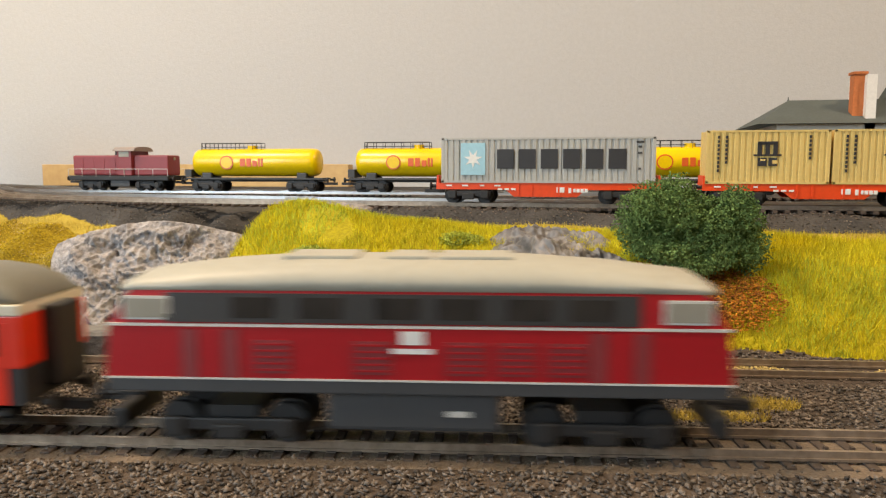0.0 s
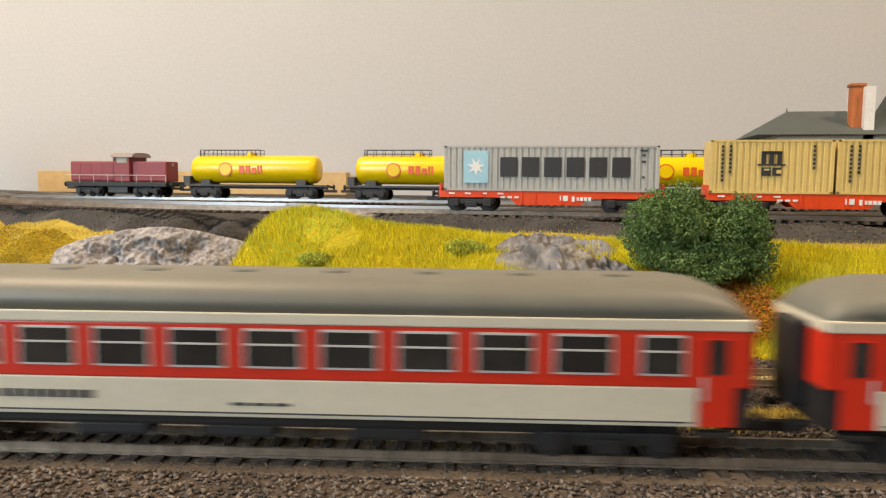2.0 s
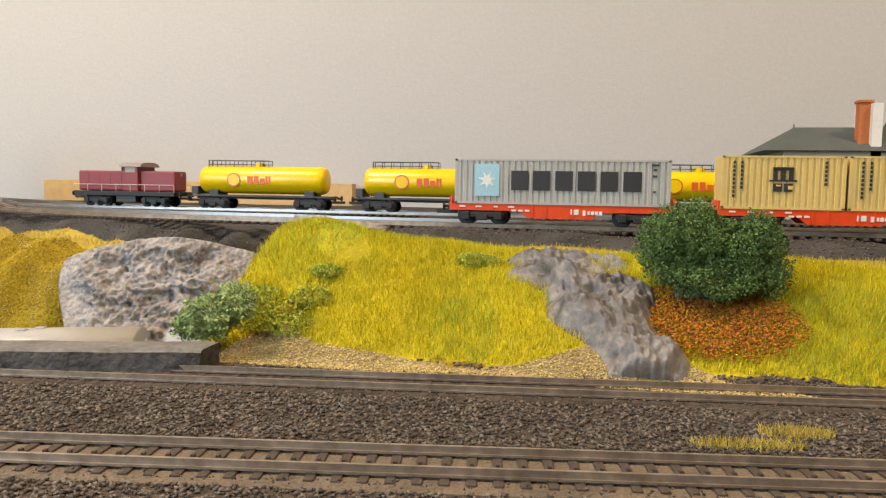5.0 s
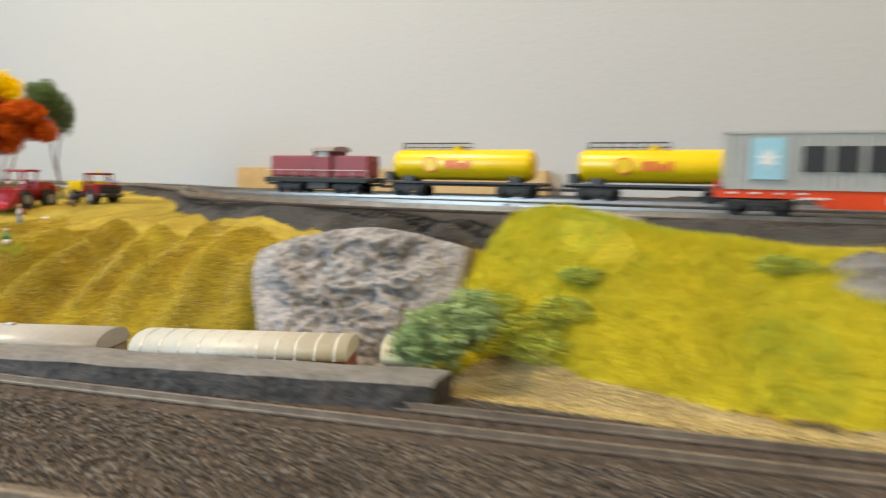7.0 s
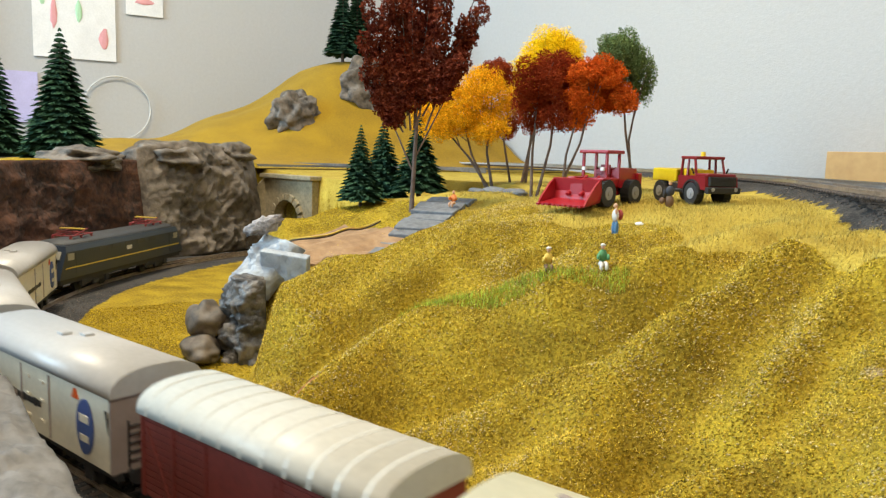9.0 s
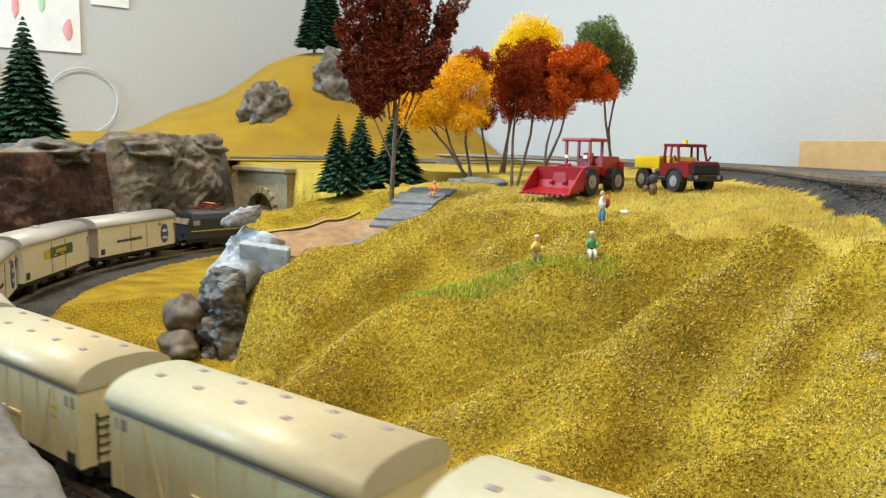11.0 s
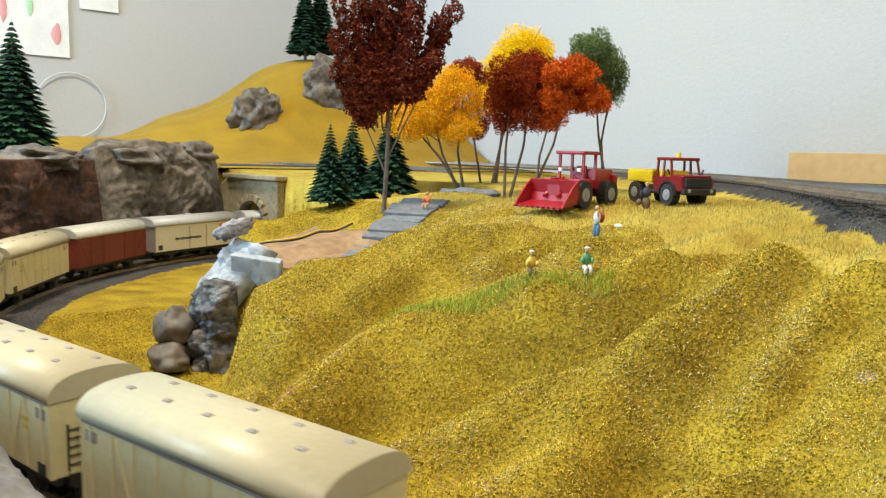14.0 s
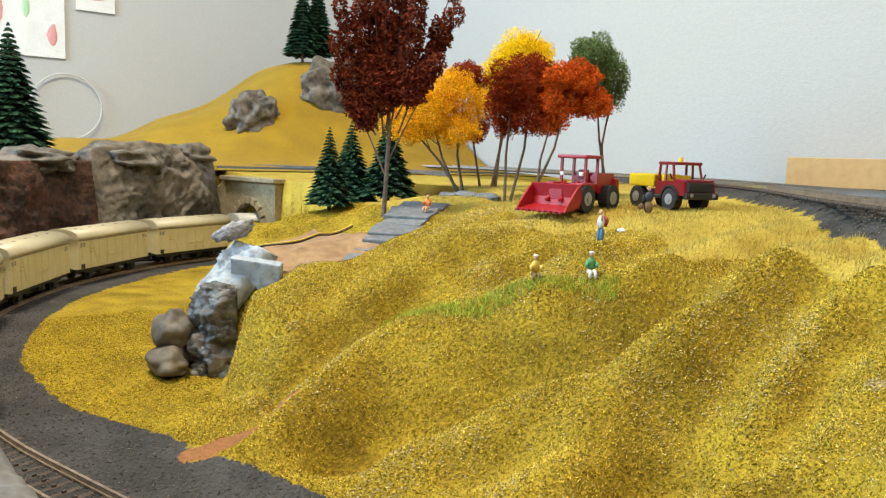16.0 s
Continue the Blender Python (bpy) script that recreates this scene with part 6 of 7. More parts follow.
def conifer(label, x, y, h, r, z=None, n=2600, seed=0):
    t = empty("conifer", label, "conifer", "conifers")
    z = at(x, y) if z is None else z
    part("trunk", rod(NB(), (x, y, z - 0.004), (x, y, z + h * 0.9), r * 0.09, r * 0.02, 7), M_BARK, t)
    q = np.random.RandomState(seed)
    tier = 24
    k = np.sort(q.uniform(0, 1, n) ** 1.35)
    lev = (np.floor(k * tier) + q.uniform(0, 0.5, n)) / tier
    a = q.uniform(0, 2 * math.pi, n)
    rr = r * (1 - lev) ** 0.9 * q.uniform(0.75, 1.1, n) * (1 + 0.12 * np.sin(a * 7 + np.floor(k * tier) * 2))
    z0 = z + h * (0.10 + 0.90 * lev)
    ca, sa = np.cos(a), np.sin(a)
    tip = np.stack([x + rr * ca, y + rr * sa, z0 - rr * 0.22 + 0.1 * r], 1)
    w = (0.10 * rr + 0.05 * r * (1 - lev)) * 0.7 + 0.0003
    root = np.stack([x + 0.15 * rr * ca, y + 0.15 * rr * sa, z0 + 0.12 * r + 0 * a], 1)
    side = np.stack([-sa, ca, q.uniform(-0.6, 0.6, n)], 1) * w[:, None]
    midp = root * 0.4 + tip * 0.6
    v = np.stack([root, midp - side, tip, midp + side], 1).reshape(-1, 3)
    ob = raw("needles", v, np.arange(4 * n).reshape(-1, 4), M_CONIFER)
    ob.parent = t
    return t


CON = "dark green bristle conifer beside the meadow"
conifer(CON, -0.843, -0.007, 0.069, 0.0195, None, 5200, 1)
conifer(CON, -0.892, 0.039, 0.080, 0.025, None, 5200, 2)
conifer(CON, -0.858, 0.059, 0.076, 0.026, None, 5200, 3)
CON = "tall dark green conifer on top of the cliff"
conifer(CON, -1.20, -0.209, 0.147, 0.043, -0.01, 8000, 4)
conifer(CON, -1.29, -0.272, 0.142, 0.033, -0.01, 7000, 5)
conifer(CON, -1.21, -0.235, 0.058, 0.02, -0.01, 3600, 6)
conifer(CON, -1.28, -0.262, 0.058, 0.018, -0.01, 3600, 7)
CON = "dark conifer on the crest of the mustard hill"
for k, (cx_, cy_, ch, cr_) in enumerate(((-1.60, 0.302, 0.150, 0.036), (-1.61, 0.336, 0.160, 0.036))):
    conifer(CON, cx_, cy_, ch, cr_, hill_z(cx_, cy_), 4500, 8 + k)


def bush(label, crowns, n, size, material, seed, twig=True):
    t = empty("bush", label, "bush", "bushes")
    c = crowns[0][0]
    if twig:
        bm = NB()
        z = at(c[0], c[1])
        rnd = random.Random(seed)
        for k in range(7):
            q = Vector((c[0] + rnd.uniform(-0.006, 0.006), c[1] + rnd.uniform(-0.004, 0.004), z - 0.002))
            cc = Vector(crowns[k % len(crowns)][0])
            rod(bm, q, cc, 0.0011, 0.0005, 6)
            rod(bm, q.lerp(cc, 0.4), cc + Vector((rnd.uniform(-0.02, 0.02), rnd.uniform(-0.01, 0.01), rnd.uniform(-0.01, 0.005))), 0.0005, 0.0003, 5)
        part("stem", bm, M_BARK, t)
    ob = tufts("foliage", billows(crowns, 20, seed) if twig else crowns, n, size, material, seed, 0.3)
    ob.parent = t
    return t


bush("large dark green foam bush on the embankment", [((0.138, -0.130, 0.003), 0.021, 0.020), ((0.163, -0.128, -0.004), 0.020, 0.018), ((0.130, -0.126, -0.006), 0.018, 0.015), ((0.148, -0.134, -0.016), 0.022, 0.011), ((0.171, -0.130, -0.014), 0.014, 0.012)], 85000, 0.00045, M_BUSHGREEN, 31)
bush("sage green foam bush at the end of the ledge", [((-0.076, -0.190, -0.036), 0.011, 0.009), ((-0.066, -0.186, -0.030), 0.009, 0.008), ((-0.085, -0.190, -0.041), 0.008, 0.006)], 10000, 0.00055, M_SAGE, 32, False)
M_HERB = leafy("herb_green", (0.48, 0.52, 0.10), (0.30, 0.36, 0.07))
bush("low yellow-green herbs on the mound's flank", [((x, y, at(x, y) + 0.001), 0.010, 0.005) for x, y in ((-0.052, -0.160), (-0.042, -0.152), (-0.060, -0.166), (-0.046, -0.170), (-0.070, -0.150))], 8000, 0.00055, M_HERB, 33, False)
bush("small green tuft on the mound's flank", [((-0.040, -0.135, at(-0.040, -0.135) + 0.001), 0.008, 0.003)], 1600, 0.0005, M_HERB, 34, False)
bush("small green shrub by the ballast", [((0.030, -0.098, at(0.030, -0.098) + 0.002), 0.008, 0.004), ((0.040, -0.098, at(0.040, -0.098) + 0.001), 0.006, 0.003)], 2200, 0.0005, M_HERB, 35, False)


# ---------------- vehicles on the meadow ----------------
def wheel(parent, x, y, r, w, name="wheel"):
    bm = NB()
    rod(bm, (x, y - w / 2, r), (x, y + w / 2, r), r, None, 26)
    for k in range(18):
        a = 2 * math.pi * k / 18
        box(bm, x + r * 0.99 * math.cos(a), y, r + r * 0.99 * math.sin(a) - r * 0.05, r * 0.13, w * 0.98, r * 0.1, 0, Matrix.Rotation(-a + math.pi / 2, 4, "Y"))
    o = part(name, bm, M_TYRE, parent, "black treaded tyre")
    rim = NB()
    s = 1 if y > 0 else -1
    rod(rim, (x, y + s * w * 0.3, r), (x, y + s * w * 0.56, r), r * 0.56, r * 0.5, 20)
    rod(rim, (x, y + s * w * 0.5, r), (x, y + s * w * 0.66, r), r * 0.22, None, 12)
    part("rim", rim, M_RIM, o, "grey wheel rim")


def loader(m):
    t = empty("wheel_loader", "dark red toy wheel loader with a wide bucket", "wheel loader", "", m)
    part("chassis", box(box(NB(), -0.006, 0, 0.007, 0.050, 0.014, 0.008, 0.001), 0.02, 0, 0.008, 0.022, 0.012, 0.010, 0.001), M_LOADER, t, "red chassis")
    part("engine_hood", prism(NB(), [(-0.011, 0.013), (-0.010, 0.0275), (0.010, 0.0275), (0.011, 0.013)], -0.036, -0.008, 0.003, 0.001), M_LOADER, t, "red engine hood")
    part("rear_guard", box(NB(), -0.034, 0, 0.012, 0.006, 0.026, 0.012, 0.001), M_LOADER, t)
    cab = NB()
    for x, y in ((-0.008, -0.010), (-0.008, 0.010), (0.0085, -0.010), (0.0085, 0.010)):
        box(cab, x, y, 0.014, 0.0018, 0.0018, 0.0245)
    box(cab, 0, 0, 0.014, 0.018, 0.021, 0.006, 0.0005)
    box(cab, -0.0080, 0, 0.020, 0.0015, 0.020, 0.006)
    c = part("cab", cab, M_LOADER, t, "open red cab frame")
    part("roof", box(NB(), 0, 0, 0.0380, 0.023, 0.025, 0.0026, 0.0009), M_LOADER, c)
    part("seat", box(box(NB(), -0.003, 0, 0.020, 0.007, 0.008, 0.003, 0.0008), -0.006, 0, 0.022, 0.002, 0.008, 0.008, 0.0006), M_OXIDE, c, "red driver's seat")
    for s in (-1, 1):
        part("mudguard", box(NB(), 0.0125, s * 0.0125, 0.0185, 0.016, 0.007, 0.0022, 0.0009), M_LOADER, t)
        bm = NB()
        rod(bm, (0.010, s * 0.0055, 0.021), (0.034, s * 0.0055, 0.008), 0.0013, None, 8)
        part("lift_arm", bm, M_LOADER, t)
        wheel(t, -0.021, s * 0.0135, 0.0095, 0.0075)
        wheel(t, 0.0150, s * 0.0135, 0.0095, 0.0075)
        part("headlamp", box(NB(), 0.0105, s * 0.008, 0.0255, 0.0022, 0.003, 0.0026, 0.0004), M_WHITE, t)
    bm = NB()
    w = 0.0205
    prof = [(0.030, 0.020), (0.0285, 0.010), (0.031, 0.0035), (0.050, 0.0005), (0.050, 0.0016), (0.0325, 0.0048), (0.0302, 0.0105), (0.0315, 0.0195)]
    a = [bm.verts.new((x, -w, z)) for x, z in prof]
    b = [bm.verts.new((x, w, z)) for x, z in prof]
    for i in range(len(prof)):
        bm.faces.new((a[i], a[(i + 1) % len(prof)], b[(i + 1) % len(prof)], b[i]))
    bm.faces.new(a[::-1])
    bm.faces.new(b)
    bmesh.ops.recalc_face_normals(bm, faces=bm.faces)
    bk = part("bucket", bm, M_LOADER, t, "wide red bucket")
    for s in (-1, 1):
        bm = NB()
        vs = [bm.verts.new((x, s * w, z)) for x, z in ((0.030, 0.020), (0.0285, 0.010), (0.031, 0.0035), (0.050, 0.0005), (0.046, 0.006), (0.036, 0.016))]
        vt = [bm.verts.new(v.co + Vector((0, -s * 0.0014, 0))) for v in vs]
        bm.faces.new(vs)
        bm.faces.new(vt[::-1])
        for i in range(6):
            bm.faces.new((vs[i], vs[(i + 1) % 6], vt[(i + 1) % 6], vt[i]))
        bmesh.ops.recalc_face_normals(bm, faces=bm.faces)
        part("bucket_cheek", bm, M_LOADER, bk)
    for k in range(9):
        part("tooth", box(NB(), 0.0510, -0.018 + 0.0045 * k, 0.0003, 0.003, 0.0020, 0.0012), M_LOADER, bk)
    return t


def truck(m):
    t = empty("unimog_truck", "maroon and yellow toy all-terrain truck", "truck", "", m)
    t.name = "utility_truck"
    part("chassis", box(NB(), 0, 0, 0.0078, 0.058, 0.013, 0.0040, 0.0006), M_BLACK, t)
    part("side_tank", box(NB(), -0.001, 0, 0.0072, 0.014, 0.023, 0.006, 0.0008), M_BLACK, t)
    part("bed", box(NB(), -0.0150, 0, 0.0145, 0.029, 0.0250, 0.0085, 0.0008), M_TRUCKYEL, t, "yellow load bed")
    # Flat darker plate on the solid bed paints in the shade of a hollow.
    part("bed_shade_plate", box(NB(), -0.0150, 0, 0.0231, 0.025, 0.0210, 0.0003), M_GOLD, t)
    lower = prism(NB(), [(-0.0125, 0.0100), (-0.0125, 0.0190), (0.0125, 0.0190), (0.0125, 0.0100)], 0.002, 0.0330, 0, 0.0015)
    part("cab_body", lower, M_TRUCKRED, t, "maroon cab")
    part("bonnet", box(NB(), 0.0255, 0, 0.0185, 0.0135, 0.0225, 0.0022, 0.0009), M_TRUCKRED, t)
    cab = NB()
    for x0, x1, y in ((0.0035, 0.0040, -0.0112), (0.0035, 0.0040, 0.0112), (0.0205, 0.0175, -0.0112), (0.0205, 0.0175, 0.0112), (0.0105, 0.0105, -0.0112), (0.0105, 0.0105, 0.0112)):
        rod(cab, (x0, y, 0.0185), (x1, y * 0.94, 0.0300), 0.0009, None, 6)
    box(cab, 0.0108, 0, 0.0298, 0.0175, 0.0228, 0.0022, 0.0009)
    c = part("cab_frame", cab, M_TRUCKRED, t, "maroon window frame and roof")
    part("beacon", rod(NB(), (0.011, 0, 0.0318), (0.011, 0, 0.0350), 0.0018, 0.0014, 12), M_TRUCKYEL, c, "yellow beacon")
    part("seat", box(NB(), 0.0075, 0, 0.0185, 0.006, 0.020, 0.0045, 0.0008), M_TRUCKYEL, c, "yellow bench seat")
    part("grille", box(NB(), 0.0328, 0, 0.0125, 0.0022, 0.0205, 0.0062, 0.0004), M_BLACK, t, "black grille")
    for k in range(7):
        part("grille_slat", box(NB(), 0.0341, 0, 0.0130 + 0.0008 * k, 0.0004, 0.0195, 0.0003), M_FRAME, t)
    part("bumper", box(NB(), 0.0340, 0, 0.0078, 0.0035, 0.0255, 0.0042, 0.0007), M_BLACK, t, "black bumper")
    for s in (-1, 1):
        part("headlamp", rod(NB(), (0.0335, s * 0.0088, 0.0105), (0.0360, s * 0.0088, 0.0105), 0.0013, None, 10), M_RIM, t)
        bm = NB()
        for k in range(8):
            a = math.pi * (k + 0.5) / 8
            box(bm, 0.0185 + 0.0086 * math.cos(a), s * 0.0118, 0.0072 + 0.0086 * math.sin(a) - 0.0004, 0.0036, 0.0042, 0.0012, 0, Matrix.Rotation(math.pi / 2 - a, 4, "Y"))
        part("wheel_arch", bm, M_BLACK, t, "black wheel arch")
        for x in (-0.0185, 0.0185):
            wheel(t, x, s * 0.0108, 0.0072, 0.0056)
        part("mirror", rod(NB(), (0.0195, s * 0.0125, 0.0205), (0.0195, s * 0.0145, 0.0240), 0.0006, None, 6), M_BLACK, t)
    return t


loader(Matrix.Translation((-0.618, 0.062, at(-0.618, 0.062) + 0.0006)) @ Matrix.Rotation(radians(-76), 4, "Z") @ Matrix.Scale(0.88, 4))
truck(Matrix.Translation((-0.592, 0.119, at(-0.592, 0.119) + 0.0006)) @ Matrix.Rotation(radians(-14), 4, "Z") @ Matrix.Scale(0.96, 4))


def figure(label, x, y, turn, parts_, dz=0.0):
    """A painted figurine of plain rounded shapes in one mesh; parts_ are (material, x, y, z, rx, ry, rz)."""
    bm = NB()
    names = []
    for m, px, py, pz, rx, ry, rz in parts_:
        if m not in names:
            names.append(m)
        k = len(bm.faces)
        blob(bm, px, py, pz, rx, ry, rz, 0.12, len(names), 2, 2)
        bm.faces.ensure_lookup_table()
        for f in bm.faces[k:]:
            f.material_index = names.index(m)
    ob = new("figurine", mesh_of(bm, "figurine", True))
    for m in names:
        ob.data.materials.append(M_SKIN if m == "skin" else M_FIGS[m])
    ob.matrix_world = Matrix.Translation((x, y, at(x, y) + dz)) @ Matrix.Rotation(radians(turn), 4, "Z") @ Matrix.Scale(0.84, 4)
    return tagged(ob, label, "figurine", "figurines")


def sitter(top, legs, hat=None):
    p = [(legs, 0.002, -0.0014, 0.0022, 0.0034, 0.0013, 0.0015), (legs, 0.002, 0.0014, 0.0022, 0.0034, 0.0013, 0.0015), (legs, 0.005, -0.0014, 0.0008, 0.0012, 0.0011, 0.0024), (legs, 0.005, 0.0014, 0.0008, 0.0012, 0.0011, 0.0024), (top, -0.0006, 0, 0.0065, 0.0019, 0.0029, 0.0038), (top, 0.0014, -0.0028, 0.0060, 0.0022, 0.0009, 0.0018), (top, 0.0014, 0.0028, 0.0060, 0.0022, 0.0009, 0.0018), ("skin", 0.0, 0, 0.0116, 0.0013, 0.0013, 0.0016)]
    if hat:
        p.append((hat, -0.0002, 0, 0.0126, 0.0016, 0.0016, 0.0009))
    return p


figure("seated painted figurine in a yellow top on the ridge", -0.526, -0.054, -32, sitter("yellow", "brown", "white"))
figure("seated painted figurine in a green top on the ridge", -0.508, -0.036, -32, sitter("green", "white", "white"))
figure("seated painted figurine in orange on the slate steps", -0.717, 0.010, -60, sitter("orange", "skin", None), 0.003)
figure("standing painted figurine with a red rucksack and blue trousers", -0.531, -0.007, -100, [("blue", 0, -0.0014, 0.0045, 0.0015, 0.0014, 0.0048), ("blue", 0, 0.0014, 0.0045, 0.0015, 0.0014, 0.0048), ("white", 0.0002, 0, 0.0122, 0.0017, 0.0030, 0.0042), ("maroon", -0.0030, 0, 0.0124, 0.0018, 0.0026, 0.0034), ("skin", 0.0012, 0.0024, 0.0150, 0.0008, 0.0008, 0.0022), ("skin", 0.0004, 0, 0.0180, 0.0014, 0.0014, 0.0017)])
figure("standing painted figurine in navy with a brown apron", -0.5775, 0.083, -40, [("brown", 0, 0, 0.0048, 0.0022, 0.0034, 0.0052), ("navy", 0, 0, 0.0125, 0.0020, 0.0035, 0.0042), ("navy", 0.0004, 0.0052, 0.0138, 0.0010, 0.0030, 0.0009), ("navy", 0.0004, -0.0040, 0.0110, 0.0010, 0.0011, 0.0034), ("brown", 0.001, -0.0055, 0.0052, 0.0020, 0.0022, 0.0026), ("skin", 0, 0, 0.0182, 0.0013, 0.0013, 0.0016), ("yellow", 0, 0, 0.0196, 0.0015, 0.0015, 0.0009)])


# ---------------- clutter of the meadow ----------------
ang0 = math.atan2(0.084, -0.063)
for k in range(12):
    f = k / 11
    x, y = -0.682 - 0.063 * f, -0.056 + 0.084 * f
    bm = box(NB(), 0, 0, -0.004, 0.0125, 0.034 + 0.003 * math.sin(k * 4), 0.0050, 0.0008)
    ob = part("slate_step", bm, M_SLATE)
    ob.matrix_world = Matrix.Translation((x, y, at(x, y) + 0.0006)) @ Matrix.Rotation(ang0 + 0.12 * math.sin(k * 5), 4, "Z") @ Matrix.Rotation(-0.25 + 0.04 * math.sin(k * 3), 4, "Y")
    tagged(ob, "flat grey slate step on the hillside", "step", "slate steps")

bm = NB()
rows_ = []
for j in range(13):
    y = -0.112 + 0.072 * j / 12
    rows_.append([bm.verts.new((x, y, at(x, y) + 0.0012 + 0.0006 * math.sin(x * 300 + j))) for x in np.linspace(-0.800, -0.655, 24)])
for a_, b_ in zip(rows_, rows_[1:]):
    for i in range(23):
        bm.faces.new((a_[i], a_[i + 1], b_[i + 1], b_[i]))
r_ = bmesh.ops.extrude_face_region(bm, geom=list(bm.faces))
for v in r_["geom"]:
    if isinstance(v, bmesh.types.BMVert):
        v.co.z -= 0.004
bmesh.ops.recalc_face_normals(bm, faces=bm.faces)
tagged(part("wooden_board", bm, M_BOARD), "bare reddish wooden board set into the hill", "board")
for k, zz in enumerate((0.0032, 0.0044)):
    cu = NB()
    pts = spline([(-0.760, -0.120), (-0.735, -0.100 + 0.004 * k), (-0.735, -0.075), (-0.742, -0.055 + 0.004 * k), (-0.740, -0.038)], 0.003)
    for a_, b_ in zip(pts, pts[1:]):
        rod(cu, (a_[0], a_[1], at(*a_) + zz + 0.002), (b_[0], b_[1], at(*b_) + zz + 0.002), 0.0006, None, 6)
    tagged(part("cable", cu, M_CABLE if k == 0 else M_GOLD), "thin loose wire across the board", "cable", "wires")
for k, (x, y, a_, b_, c_) in enumerate(((-0.788, 0.097, 0.016, 0.010, 0.003), (-0.765, 0.10, 0.013, 0.008, 0.003), (-0.745, 0.092, 0.007, 0.005, 0.0025), (-0.80, 0.085, 0.010, 0.006, 0.0025))):
    tagged(part("flat_stone", blob(NB(), x, y, at(x, y) + 0.001, a_, b_, c_, 0.3, k + 4, 3, 1.8), M_SLATE, None, "", True), "flat grey stone under the autumn trees", "stone", "stones")
tagged(part("pale_pebble", blob(NB(), -0.555, 0.035, at(-0.555, 0.035) + 0.0008, 0.0028, 0.002, 0.0012, 0.2, 2, 3), M_WHITE, None, "", True), "small white pebble on the meadow", "stone")
tagged(part("flat_stone", blob(NB(), -0.048, -0.062, at(-0.048, -0.062) + 0.003, 0.016, 0.008, 0.005, 0.5, 7, 3, 2.2), M_ROCK, None, "", True), "grey stone peeping over the mound", "stone", "stones")
part("wood_batten", box(NB(), -0.52, 0.575, -0.006, 0.52, 0.02, 0.034, 0.001), M_WOOD)
tagged(bpy.data.objects["wood_batten"], "bare pine batten along the wall", "batten")


# station building behind the freight trains
def station():
    t = empty("station_building", "model station with a slate roof and brick chimney", "building")
    x0, y0 = 0.441, 0.44
    part("wall", box(NB(), x0, y0, -0.006, 0.30, 0.12, 0.078), M_PLASTER, t, "pale plaster wall")
    bm = prism(NB(), [(-0.072, 0.070), (0.0, 0.100), (0.072, 0.070)], -0.172, 0.172, 0.045, 0.045)
    for v in bm.verts:
        v.co += Vector((x0, y0, 0))
    part("roof", bm, M_TILE, t, "dark grey-green hipped roof")
    part("gable_wall", box(NB(), x0 + 0.055, y0 - 0.02, -0.006, 0.14, 0.11, 0.105), M_PLASTER, t)
    bm = prism(NB(), [(-0.063, 0.098), (-0.063, 0.103), (0.0, 0.135), (0.063, 0.103), (0.063, 0.098)], -0.060, 0.095)
    for v in bm.verts:
        v.co += Vector((x0 + 0.045, y0 - 0.005, 0))
    part("upper_roof", bm, M_TILE, t, "dark slate upper roof")
    part("verge", box(NB(), x0 - 0.0585, y0 - 0.03, 0.060, 0.010, 0.06, 0.061), M_WHITE, t, "white gable verge")
    ch = part("chimney", box(NB(), x0 - 0.068, y0 - 0.045, 0.060, 0.012, 0.014, 0.064, 0.0005), M_BRICK, t, "orange brick chimney")
    part("chimney_cap", box(NB(), x0 - 0.068, y0 - 0.045, 0.122, 0.015, 0.017, 0.003, 0.0005), M_BRICK, ch)
    part("finial", rod(NB(), (x0 - 0.127, y0, 0.098), (x0 - 0.127, y0, 0.104), 0.0012, 0.0004, 8), M_TILE, t)
    for k in range(5):
        w = part("window", box(NB(), x0 - 0.12 + 0.055 * k, y0 - 0.0605, 0.022, 0.022, 0.002, 0.032), M_WHITE, t)
        part("pane", box(NB(), x0 - 0.12 + 0.055 * k, y0 - 0.0615, 0.024, 0.018, 0.002, 0.028), M_GLASS, w)
    return t


station()


# drawings and fittings on the far wall
def sheet(x, y0, y1, z0, z1, m, label, marks=()):
    t = empty("wall_drawing", label, "drawing", "drawings")
    part("paper", box(NB(), x, (y0 + y1) / 2, z0, 0.002, y1 - y0, z1 - z0), m, t)
    for k, (fy, fz, w, h, mm) in enumerate(marks):
        bm = blob(NB(), 0, 0, 0, 0.0012, w, h, 0.4, k + 2, 2, 2)
        o = part("crayon_mark", bm, mm, t)
        o.location = (x + 0.0016, y0 + fy * (y1 - y0), z0 + fz * (z1 - z0))


sheet(-1.897, -0.20, -0.055, 0.175, 0.34, M_PAPER, "child's crayon drawing on white paper taped to the wall", ((0.25, 0.5, 0.006, 0.03, M_PINK), (0.12, 0.7, 0.006, 0.02, M_CRAYGREEN), (0.55, 0.55, 0.006, 0.02, M_CRAYGREEN), (0.85, 0.25, 0.008, 0.02, M_PINK), (0.6, 0.8, 0.008, 0.012, M_PINK)))
sheet(-1.897, -0.035, 0.035, 0.27, 0.36, M_PAPER, "second crayon drawing beside the first", ((0.5, 0.3, 0.018, 0.006, M_PINK), (0.4, 0.6, 0.01, 0.02, M_PINK)))
sheet(-1.897, -0.27, -0.195, 0.05, 0.145, M_LILAC, "lilac paper on the wall")
ring = NB()
